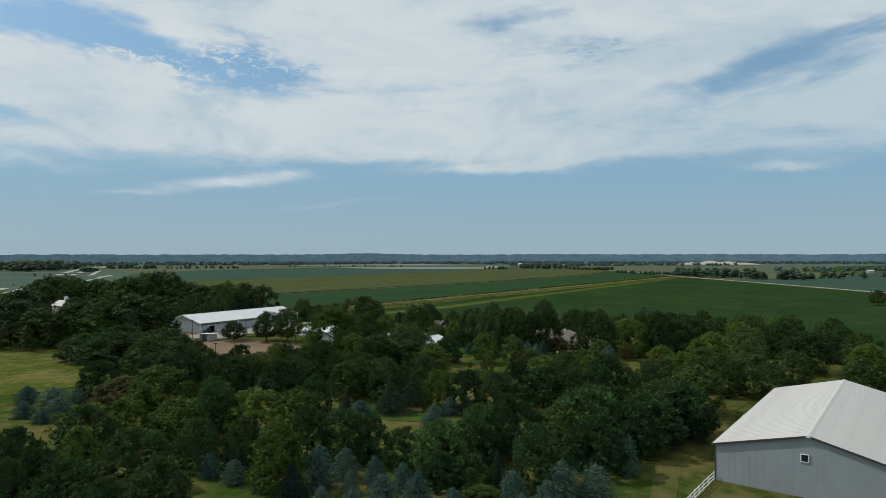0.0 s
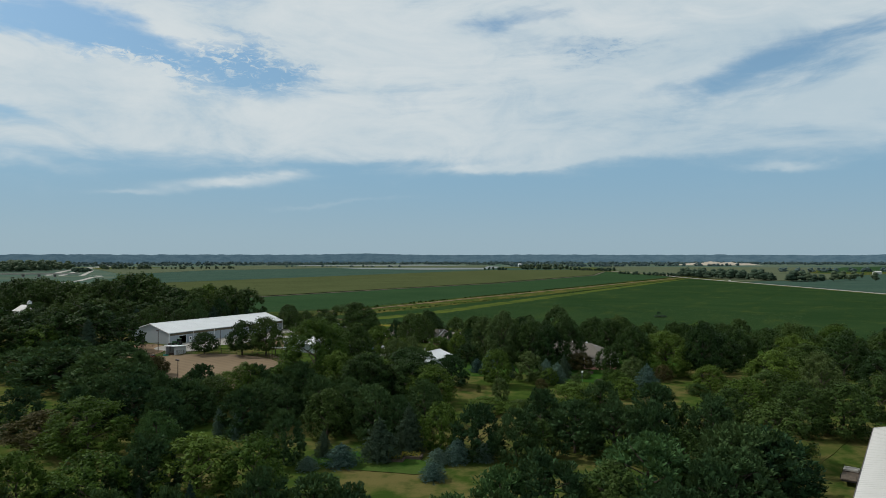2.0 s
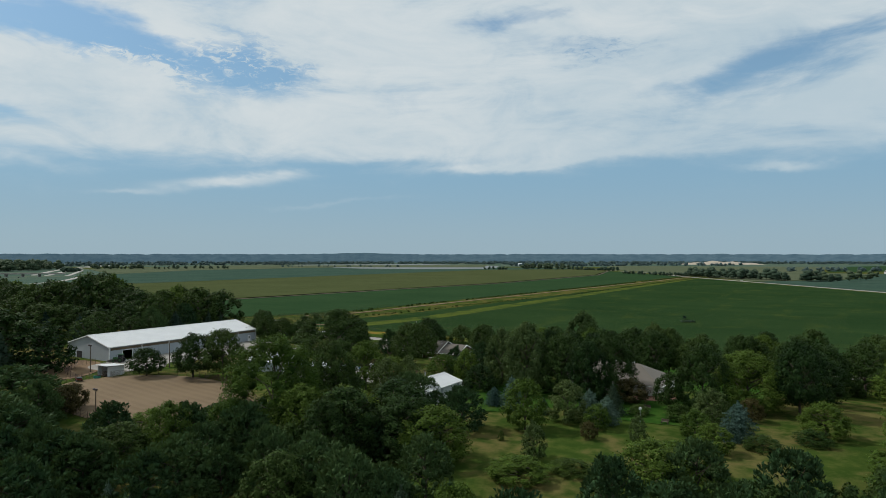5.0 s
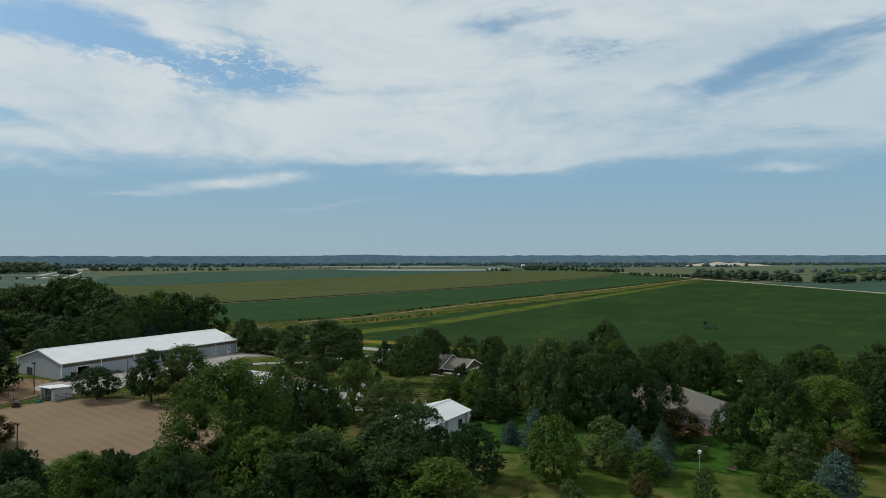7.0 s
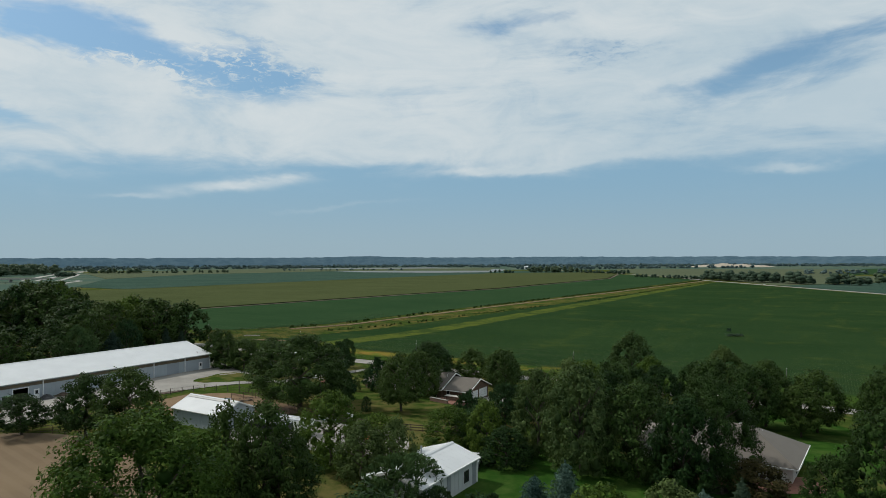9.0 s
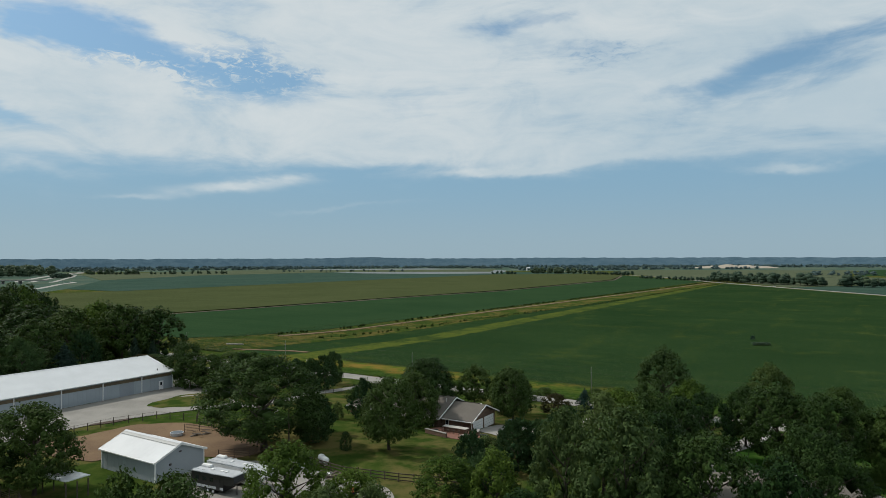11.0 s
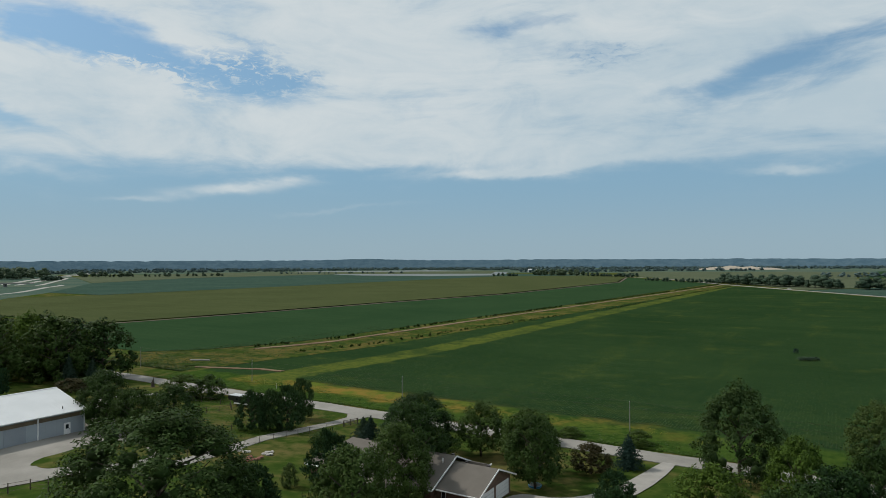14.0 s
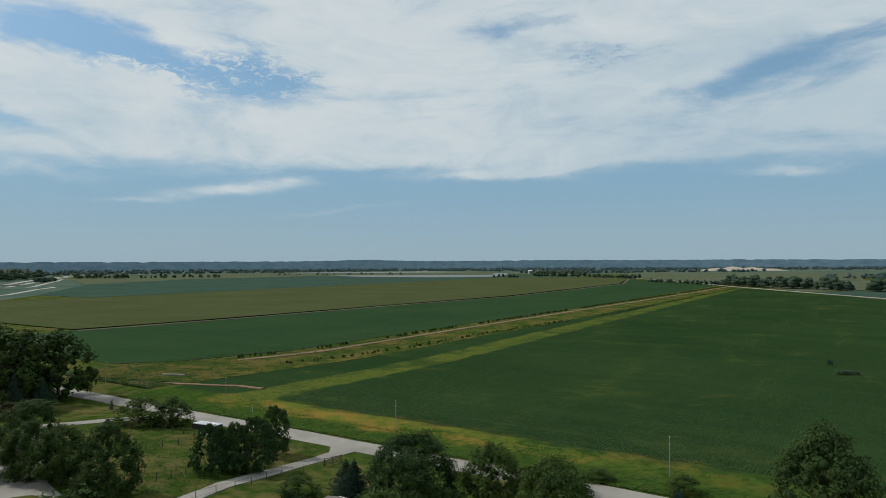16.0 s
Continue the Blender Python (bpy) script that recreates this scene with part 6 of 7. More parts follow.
# ---- young spruces in the clearing before the plantation ----
for kind, x, y, high, wide in (
        ("S", -37.6, 102.5, 4.2, 3.5), ("S", -34.2, 107.2, 3.9, 4.2), ("S", -32.7, 99.7, 4.1, 3.7), ("F", -42.1, 113.4, 5.2, 3.8), ("F", -43.1, 119.9, 4.3, 2.4),
        ("F", -38.8, 116.7, 4.3, 3.0), ("F", -34.1, 115.0, 6.6, 3.5), ("F", -22.0, 92.3, 6.1, 5.0), ("S", -19.0, 97.5, 7.1, 4.5), ("S", -15.6, 101.7, 5.3, 4.2)):
    plant(kind, x, y, high, wide)
for kind, x, y, high, wide in (
        ("S", -10.7, 99.2, 4.8, 3.4), ("S", -8.8, 91.2, 4.7, 4.3), ("S", -6.2, 96.8, 4.5, 3.2), ("S", -3.8, 90.8, 5.0, 4.4), ("S", -14.0, 95.6, 3.7, 2.6),
        ("S", -12.8, 89.7, 3.2, 3.0), ("S", -17.2, 89.7, 3.5, 2.7), ("F", -27.6, 96.1, 4.7, 3.2), ("S", 1.3, 89.7, 3.2, 3.4), ("S", 10.1, 92.3, 4.8, 4.2)):
    plant(kind, x, y, high, wide)
for kind, x, y, high, wide in (
        ("S", 14.4, 88.7, 4.6, 3.8), ("S", 17.3, 92.9, 6.2, 4.6), ("S", 22.4, 93.3, 5.3, 4.8), ("S", 30.2, 103.6, 6.7, 3.5), ("S", 22.5, 105.8, 4.1, 3.0),
        ("F", 8.4, 98.4, 5.7, 3.1), ("S", 13.3, 111.1, 6.1, 3.7), ("S", 11.1, 89.7, 2.4, 1.9)):
    plant(kind, x, y, high, wide)
for kind, x, y, high, wide in (
        ("P", -0.2, 97.2, 5.4, 5.6), ("P", 3.8, 97.0, 5.2, 5.8), ("P", 0.6, 107.4, 7.0, 6.6), ("P", 6.4, 108.8, 7.2, 6.2), ("P", -6.5, 106.0, 6.8, 6.4), ("P", -12.7, 110.0, 7.6, 7.0),
        ("B", 5.6, 92.6, 2.2, 5.4), ("P", 33.4, 113.0, 9.6, 7.6), ("t", 69.0, 202.5, 14.4, 9.8), ("Y", 64.5, 187.0, 6.2, 8.0), ("P", -38.5, 86.5, 8.0, 7.0)):
    plant(kind, x, y, high, wide)


def undergrowth():
    """Smaller trees in the narrow gaps between the trees of the plantation."""
    rng = random.Random(31)
    old = [q for q in STANDS if q[0] in "DYPQ" and 0.52 * q[1] + 0.854 * q[2] < 160 and 0.854 * q[1] - 0.52 * q[2] > -225]
    spots = [(q[1], q[2]) for q in STANDS]
    for i, p in enumerate(old):
        for q in old[:i]:
            if 6 < math.hypot(p[1] - q[1], p[2] - q[2]) < 12.5:
                x, y = (p[1] + q[1]) / 2 + rng.uniform(-1, 1), (p[2] + q[2]) / 2 + rng.uniform(-1, 1)
                if min(math.hypot(x - s[0], y - s[1]) for s in spots) > 4.0 and (y > 108 or abs(x + 2) > 34):
                    spots.append((x, y))
                    plant(rng.choice("PPDF"), x, y, min(p[3], q[3]) * rng.uniform(0.55, 0.8), rng.uniform(5.0, 6.5), True)


undergrowth()

# ---- fences, poles and wires ----


def lay(name, x, y, u_turn=0.0, label="", category="", group="", lift=0.0):
    """A thing on the ground, turned with the farm's grid."""
    t = thing(name, x, y, None, TURN + u_turn, label, category, group)
    t.location.z += lift
    return t


def fence(line, high, gap, rails, mat, label, rail=0.05, post=0.07, round_rails=True, closed=False, group=""):
    """Posts along a line of (u, v) with one panel of rails to a bay."""
    pts = [uv(*p) for p in line]
    if closed:
        pts.append(pts[0])
    x0, y0 = pts[0]
    t = thing("fence", x0, y0, ground_z(x0, y0), 0, label, "fence", group)
    base = Vector((x0, y0, t.location.z))
    shared = None
    stops = []
    for p, q in zip(pts, pts[1:]):
        n = max(1, round(math.hypot(q[0] - p[0], q[1] - p[1]) / gap))
        stops += [(p[0] + (q[0] - p[0]) * k / n, p[1] + (q[1] - p[1]) * k / n) for k in range(n)]
    stops.append(pts[-1])
    for i, (x, y) in enumerate(stops):
        if shared is None:
            ob = part("post", rod(bmesh.new(), (0, 0, -0.4), (0, 0, high + 0.08), post, post * 0.92, 6), mat, t)
            shared = ob.data
        else:
            ob = new("post", shared)
            ob.parent = t
        ob.location = Vector((x, y, ground_z(x, y))) - base
        if i:
            a, b = Vector((*stops[i - 1], ground_z(*stops[i - 1]))) - base, ob.location
            bm = bmesh.new()
            for k in range(rails):
                up = Vector((0, 0, high * (0.98 - 0.78 * k / max(1, rails - 1))))
                if round_rails:
                    rod(bm, a + up, b + up, rail, rail, 5)
                else:
                    side = (b - a).cross(Vector((0, 0, 1))).normalized() * 0.03
                    prism(bm, [a + up + side, a + up - side, a + up - side - Vector((0, 0, rail * 2)), a + up + side - Vector((0, 0, rail * 2))], b - a)
            part("rail_panel", bm, mat, t)
    return t


fence(ARENA, 1.5, 2.6, 5, RUST, "brown pipe fence round the riding arena", 0.035, 0.06, True, True)
fence([(200.5, -168.5), (204, -165), (208.5, -166.5), (211, -174), (212, -184), (208, -187.5)], 1.5, 2.4, 5, RUST, "brown pipe panels of the horse paddock", 0.035, 0.06)
fence([(187, -204.2), (196.8, -205.0), (204.4, -204.8), (212, -202), (215, -193), (213, -186)], 1.4, 3.0, 3, WOOD, "weathered wire and post paddock fence", 0.02, 0.09)
fence([(207.3, -166), (206.4, -155), (205.5, -146), (207.3, -137), (210, -128)], 1.2, 2.6, 3, WOOD, "weathered split-rail fence beside the yard", 0.07, 0.09, False)
fence([(221, -200), (214.5, -192.5), (215, -183), (222, -176)], 1.3, 3.2, 2, WOOD, "post and wire fence at the paddock end", 0.02, 0.08)
fence([(239.5, -219.7), (239.8, -212.6), (247.2, -210.7), (255, -210.0), (263.2, -212.8), (270, -214)], 1.3, 3.0, 2, WOOD, "dark post and wire fence along the drive", 0.02, 0.08)
fence([(252.8, -235.4), (261.8, -231.6), (272.5, -231), (277, -236.9), (274.4, -252.6), (266, -256)], 1.3, 3.2, 2, WOOD, "dark post and wire fence of the small pasture", 0.02, 0.08)
fence([(239.8, -219.6), (246, -227), (252.6, -235.2)], 1.3, 2.6, 3, WOOD, "weathered board fence near the barn", 0.07, 0.09, False)
fence([(236, -198.8), (245, -199), (256, -198.6), (266, -198.4), (275.5, -197)], 1.2, 4.0, 2, WOOD, "thin post and wire fence beside the farm drive", 0.018, 0.06)
fence([(275.7, -197.0), (279.5, -196.2)], 1.4, 1.9, 5, WOOD, "weathered wooden drive gate", 0.05, 0.11, False)
fence([(158, -213), (160, -222), (168, -230), (172, -228)], 1.5, 2.6, 5, RUST, "brown pipe panels of the stock pen", 0.035, 0.06)
fence([(150, -216), (148, -232), (153, -248), (168, -246)], 1.4, 3.0, 3, WOOD, "weathered stock pen fence", 0.03, 0.08)
fence([(108.6, -15.8), (103, -16.5), (96.4, -17.2), (90, -18)], 1.35, 2.3, 3, WHITE_PAINT, "white rail fence running from the barn corner", 0.08, 0.08, False)


GREY_WOOD = plain("grey_pole_wood", (0.17, 0.16, 0.145), (0.25, 0.24, 0.22), 2.0, 0.9, 20.0, 0.4)


def power_line():
    poles = [(303.5, -317), (303.5, -258.5), (303.5, -200.5), (303.5, -140), (303.5, -80), (303.5, -20)]
    tops = []
    for u, v in poles:
        x, y = uv(u, v)
        t = lay("utility_pole", x, y, 0, "tall grey wooden power pole in the field margin", "power pole", "poles along the road")
        part("pole", rod(bmesh.new(), (0, 0, -0.5), (0, 0, 7.0), 0.11, 0.07, 8), GREY_WOOD, t)
        part("insulator", rod(bmesh.new(), (0, 0, 7.0), (0, 0, 7.2), 0.05, 0.05, 6), WHITE_PAINT, t)
        part("bracket", boxed(-0.06, 0.06, -0.3, 0.3, 5.75, 5.85), GREY_TRIM, t)
        tops.append(Vector((x, y, t.location.z)))
    for high in (7.15, 5.8):
        for a, b in zip(tops, tops[1:]):
            bm = bmesh.new()
            prev = None
            for k in range(13):
                s = k / 12
                p = a.lerp(b, s) + Vector((0, 0, high - 4 * 0.5 * s * (1 - s)))
                if prev:
                    rod(bm, prev, p, 0.010, 0.010, 4)
                prev = p
            tagged(part("power_wire", bm, WOOD), "thin sagging power line wire", "wire", "wires along the road")


power_line()


def yard_light(u, v, high):
    t = lay("yard_light", *uv(u, v), 0, "arena floodlight on a wooden pole", "floodlight")
    part("pole", rod(bmesh.new(), (0, 0, -0.4), (0, 0, high), 0.13, 0.1, 8), WOOD, t)
    part("cross_arm", boxed(-0.5, 0.5, -0.05, 0.05, high - 0.35, high - 0.25), WOOD, t)
    for x in (-0.45, 0.45):
        bm = boxed(x - 0.22, x + 0.22, -0.35, 0.05, high - 0.25, high + 0.15)
        bmesh.ops.bevel(bm, geom=bm.edges[:], offset=0.06, segments=1, affect="EDGES")
        part("lamp_head", bm, DARK_TRIM, t)


yard_light(141, -174.5, 5.6)
yard_light(164.8, -218.0, 7.5)


def plain_pole(u, v, high, label):
    t = lay("utility_pole", *uv(u, v), 0, label, "power pole")
    part("pole", rod(bmesh.new(), (0, 0, -0.4), (0, 0, high), 0.14, 0.1, 8), WOOD, t)
    part("pole_cap", rod(bmesh.new(), (0, 0, high), (0, 0, high + 0.12), 0.11, 0.04, 8), GREY_TRIM, t)


plain_pole(208.8, -160.9, 8.0, "weathered wooden service pole beside the yard")
plain_pole(179, -203, 7.0, "weathered wooden pole at the arena edge")

# ---- stock yard and machines ----


def run_in_shed():
    t = lay("run_in_shed", *uv(165.2, -208.8), 92, "small white steel run-in shed with open front", "shed")
    for b in ((-0.1 + 2.4, 2.4, -2.2, 2.2), (-2.4, 2.4, 2.1, 2.2), (-2.4, 2.4, -2.2, -2.1)):
        part("wall", boxed(*b, -0.2, 2.5), WHITE_STEEL, t)
    bm = bmesh.new()
    prism(bm, [(-2.9, -2.5, 2.85), (2.6, -2.5, 2.45), (2.6, -2.5, 2.55), (-2.9, -2.5, 2.95)], (0, 5.0, 0))
    part("roof", bm, WHITE_STEEL, t, "white lean-to roof")
    part("post", boxed(-2.4, -2.25, -0.1, 0.1, -0.2, 2.8), WOOD, t)
    part("bedding", boxed(-2.3, 2.3, -2.0, 2.0, -0.1, 0.05), DARK_SOIL, t)


run_in_shed()


def shelter(u, v, turn, w, l, h, label):
    t = lay("stock_shelter", *uv(u, v), turn, label, "shelter")
    for x in (-w / 2 + 0.2, w / 2 - 0.2):
        for y in (-l / 2 + 0.2, 0, l / 2 - 0.2):
            part("post", boxed(x - 0.07, x + 0.07, y - 0.07, y + 0.07, -0.2, h), WOOD, t)
    bm = bmesh.new()
    prism(bm, [(-w / 2, -l / 2, h), (w / 2, -l / 2, h + 0.3), (w / 2, -l / 2, h + 0.4), (-w / 2, -l / 2, h + 0.1)], (0, l, 0))
    part("roof", bm, WHITE_STEEL, t, "pale steel shelter roof")


shelter(179, -174, 0, 6.5, 3.4, 2.4, "open pole shelter with pale steel roof")
shelter(151, -232, 20, 5, 3, 2.2, "open stock shelter with pale roof")
RED_PAINT = plain("dark_red_paint", (0.12, 0.010, 0.014), (0.16, 0.016, 0.02), 1.0, 0.35)
GREEN_PAINT = plain("green_paint", (0.014, 0.075, 0.020), (0.02, 0.10, 0.03), 1.0, 0.4)
TEAL = plain("teal_plastic", (0.02, 0.18, 0.14), (0.03, 0.24, 0.19), 1.0, 0.5)
ORANGE = plain("orange_paint", (0.42, 0.085, 0.02), (0.50, 0.12, 0.03), 1.0, 0.45)
BLUE = plain("blue_plastic", (0.03, 0.16, 0.30), (0.05, 0.22, 0.38), 1.0, 0.5)
SILVER = plain("silver_paint", (0.40, 0.42, 0.44), (0.50, 0.52, 0.54), 1.0, 0.35)


def wheel(t, x, y, r, wide, rim=SILVER):
    """A wheel that rolls along y."""
    bm = rod(bmesh.new(), (x - wide / 2, y, r), (x + wide / 2, y, r), r, r, 16)
    w = part("wheel", bm, RUBBER, t)
    s = 1 if x > 0 else -1
    part("rim", rod(bmesh.new(), (x, y, r), (x + s * (wide / 2 + 0.02), y, r), r * 0.55, r * 0.5, 12), rim, w)


def soft_box(x0, x1, y0, y1, z0, z1, r):
    bm = boxed(x0, x1, y0, y1, z0, z1)
    bmesh.ops.bevel(bm, geom=bm.edges[:], offset=r, segments=2, affect="EDGES")
    return bm


def tractor(u, v, turn, paint, label):
    t = lay("tractor", *uv(u, v), turn, label, "tractor")
    part("hood", soft_box(-0.4, 0.4, -0.2, 1.7, 0.8, 1.5, 0.1), paint, t)
    part("chassis", boxed(-0.3, 0.3, -1.2, 1.6, 0.5, 0.85), DARK_TRIM, t)
    cab = part("cab", soft_box(-0.7, 0.7, -1.3, -0.1, 1.0, 2.3, 0.08), GLASS, t, "glazed tractor cab")
    part("cab_roof", soft_box(-0.78, 0.78, -1.4, 0.0, 2.3, 2.45, 0.05), paint, cab)
    for x in (-0.8, 0.8):
        wheel(t, x, -0.8, 0.78, 0.42, paint)
        wheel(t, x * 0.9, 1.3, 0.45, 0.28, paint)
    part("exhaust", rod(bmesh.new(), (0.2, 0.9, 1.5), (0.2, 0.9, 2.3), 0.04, 0.04, 6), DARK_TRIM, t)
    ld = part("loader_bucket", boxed(-0.9, 0.9, 2.5, 3.0, 0.2, 0.75), DARK_TRIM, t)
    for x in (-0.55, 0.55):
        part("loader_arm", rod(bmesh.new(), (x, 0.2, 1.3), (x, 2.6, 0.6), 0.07, 0.07, 6), paint, ld)


tractor(177.2, -224.6, 120, GREEN_PAINT, "green farm tractor with loader beside the barn")
tractor(196, -137, 60, ORANGE, "orange compact tractor parked in the yard")


def utility_cart(u, v, turn, paint, label):
    t = lay("utility_cart", *uv(u, v), turn, label, "utility vehicle")
    part("body", soft_box(-0.65, 0.65, -1.3, 1.3, 0.45, 0.85, 0.08), paint, t)
    part("cargo_bed", boxed(-0.65, 0.65, -1.35, -0.4, 0.85, 1.1), BLACK, t)
    part("seat", soft_box(-0.6, 0.6, -0.35, 0.15, 0.85, 1.15, 0.05), BLACK, t)
    for x in (-0.6, 0.6):
        for y in (-0.85, 0.9):
            wheel(t, x, y, 0.32, 0.24)
        part("roll_bar", rod(bmesh.new(), (x, -0.35, 0.9), (x, -0.25, 1.85), 0.03, 0.03, 6), BLACK, t)
    part("roll_top", boxed(-0.6, 0.6, -0.3, -0.2, 1.82, 1.88), BLACK, t)


utility_cart(156.9, -209.6, 70, RED_PAINT, "dark red utility cart parked by the pen")


def tub(u, v, mat, label, r=0.9, h=0.6):
    t = lay("water_tank", *uv(u, v), 0, label, "trough")
    part("tank", rod(bmesh.new(), (0, 0, 0), (0, 0, h), r * 0.92, r, 18), mat, t)
    part("water", rod(bmesh.new(), (0, 0, h), (0, 0, h + 0.01), r * 0.9, r * 0.9, 18), GLASS, t)


tub(161.2, -208.6, TEAL, "teal plastic stock tank by the shed")
tub(206, -187.0, SILVER, "round galvanised stock tank in the paddock", 1.2)


def pickup(u, v, turn, paint, label, lift=0.0):
    t = lay("pickup_truck", *uv(u, v), turn, label, "pickup", "", lift)
    part("body", soft_box(-0.95, 0.95, -2.7, 2.7, 0.5, 1.05, 0.1), paint, t)
    cab = part("cab", soft_box(-0.88, 0.88, -0.9, 1.2, 1.0, 1.8, 0.18), paint, t)
    part("windscreen", prism(bmesh.new(), [(-0.75, 1.23, 1.1), (0.75, 1.23, 1.1), (0.68, 1.06, 1.68), (-0.68, 1.06, 1.68)], (0, 0.02, 0)), GLASS, cab)
    for x in (-0.9, 0.88):
        part("side_window", boxed(x, x + 0.02, -0.7, 0.9, 1.2, 1.65), GLASS, cab)
    part("bed_floor", boxed(-0.8, 0.8, -2.6, -1.0, 1.04, 1.08), BLACK, t)
    for b in ((-0.95, -0.85, -2.7, -0.9), (0.85, 0.95, -2.7, -0.9), (-0.85, 0.85, -2.7, -2.6)):
        part("bed_side", boxed(*b, 1.0, 1.3), paint, t)
    for x in (-0.85, 0.85):
        for y in (-1.7, 1.75):
            wheel(t, x, y, 0.4, 0.26)
    for x in (-0.7, 0.7):
        part("headlight", boxed(x - 0.15, x + 0.15, 2.66, 2.72, 0.75, 0.92), WHITE_PAINT, t)
    part("bumper", boxed(-0.95, 0.95, 2.68, 2.8, 0.45, 0.65), SILVER, t)


pickup(196.5, -121.5, 30, WHITE_PAINT, "white pickup truck parked by the machine shed")
pickup(195.5, -117.0, 20, SILVER, "silver car parked by the machine shed")


def horse_trailer(u, v, turn, long, body, stripe, label):
    t = lay("horse_trailer", *uv(u, v), turn, label, "trailer")
    h = long / 2
    part("body", soft_box(-1.2, 1.2, -h, h - 2.0, 0.55, 2.75, 0.1), body, t)
    bm = bmesh.new()
    prism(bm, [(-1.2, h - 2.05, 1.5), (-1.2, h - 0.4, 1.6), (-1.2, h, 2.0), (-1.2, h - 0.2, 2.75), (-1.2, h - 2.05, 2.75)], (2.4, 0, 0))
    part("gooseneck", bm, body, t, "gooseneck front of the trailer")
    part("roof", soft_box(-1.22, 1.22, -h + 0.05, h - 0.3, 2.72, 2.86, 0.05), SILVER, t)
    for z in (0.75,):
        for x in (-1.215, 1.205):
            part("stripe", boxed(x, x + 0.01, -h + 0.2, h - 2.1, z, z + 0.35), stripe, t)
    n = int(long / 1.5) - 1
    for k in range(n):
        y = -h + 0.9 + k * 1.35
        for x in (-1.22, 1.2):
            part("window", soft_box(x, x + 0.02, y, y + 0.6, 1.7, 2.2, 0.005), GLASS, t)
    for x in (-1.05, 1.05):
        for y in (-0.9, 0.1):
            wheel(t, x, y, 0.38, 0.24)
    part("jack", rod(bmesh.new(), (0, h - 0.7, 0.0), (0, h - 0.7, 1.7), 0.07, 0.07, 6), DARK_TRIM, t)
    for y in (-h * 0.35, h * 0.1, h * 0.3):
        part("roof_vent", soft_box(-0.3, 0.3, y, y + 0.5, 2.84, 2.98, 0.04), WHITE_PAINT, t)
    for x in (-0.95, 0.95):
        part("hay_rack", rod(bmesh.new(), (x, -h + 0.2, 3.05), (x, -h * 0.3, 3.05), 0.03, 0.03, 6), SILVER, t)
    part("roof_bale", soft_box(-1.1, -0.4, -h + 0.3, -h + 2.0, 2.86, 3.2, 0.08), WHITE_PAINT, t)
    part("door", boxed(1.2, 1.23, h - 3.4, h - 2.7, 0.7, 2.5), body, t)


horse_trailer(194.7, -156.4, -86, 11.5, WHITE_PAINT, SILVER, "long white horse trailer parked in the gravel yard")
horse_trailer(190.9, -156.5, -84, 8.2, BLACK, SILVER, "black and grey horse trailer parked in the yard")
horse_trailer(278.2, -234.0, 96, 7.0, BLACK, WHITE_PAINT, "white and black stock trailer parked beside the road")


def propane():
    t = lay("propane_tank", *uv(207.6, -152.0), 65, "white propane tank on legs beside the fence", "gas tank")
    bm = bmesh.new()
    for a, b, r0, r1 in ((-1.45, -1.2, 0.22, 0.48), (-1.2, 1.2, 0.48, 0.48), (1.2, 1.45, 0.48, 0.22)):
        rod(bm, (0, a, 0.85), (0, b, 0.85), r0, r1, 16)
    part("tank", bm, WHITE_PAINT, t)
    part("dome", rod(bmesh.new(), (0, 0, 1.3), (0, 0, 1.5), 0.16, 0.13, 10), WHITE_PAINT, t)
    for y in (-0.9, 0.9):
        part("leg", boxed(-0.3, 0.3, y - 0.1, y + 0.1, -0.1, 0.45), CONCRETE, t)


propane()
BUCKETS = random.Random(4)
for i in range(6):
    t = lay("barrel", *uv(205.2 - i * 0.12, -157.8 + i * 0.85), 0, "pale plastic barrel beside the fence", "barrel", "barrels along the fence")
    part("drum", rod(bmesh.new(), (0, 0, 0), (0, 0, 0.75), 0.28, 0.31, 12), [WHITE_PAINT, BLUE, WHITE_PAINT][i % 3], t)
    part("rim", rod(bmesh.new(), (0, 0, 0.75), (0, 0, 0.8), 0.33, 0.33, 12), GREY_TRIM, t)


def board_pile(u, v, n, label, mats):
    rng = random.Random(int(u * 7 + v))
    t = lay("scrap_pile", *uv(u, v), 0, label, "scrap pile")
    for i in range(n):
        a = rng.uniform(0, 3.1)
        c, s = math.cos(a), math.sin(a)
        l, x, y, z = rng.uniform(0.6, 1.8), rng.uniform(-1.6, 1.6), rng.uniform(-1.2, 1.2), rng.uniform(0.05, 0.7)
        p = Vector((x, y, z))
        d = Vector((c, s, rng.uniform(-0.25, 0.25))) * l
        bm = bmesh.new()
        side = Vector((-s, c, 0)) * rng.uniform(0.08, 0.3)
        prism(bm, [p - d / 2 - side, p + d / 2 - side, p + d / 2 + side, p - d / 2 + side], (0, 0, 0.08))
        part("board", bm, rng.choice(mats), t)


board_pile(203.0, -147.0, 16, "pile of scrap boards and pale sheets on gravel", [WOOD, WHITE_PAINT, WOOD, DARK_TRIM])
board_pile(208.5, -183, 8, "low pile of boards in the paddock", [WOOD])
board_pile(229.5, -187, 7, "small pile of white rubble on the grass", [ROCK, ROCK, WOOD])
board_pile(138, -266, 16, "heap of pale rubble beside the meadow", [ROCK, WOOD, ROCK])


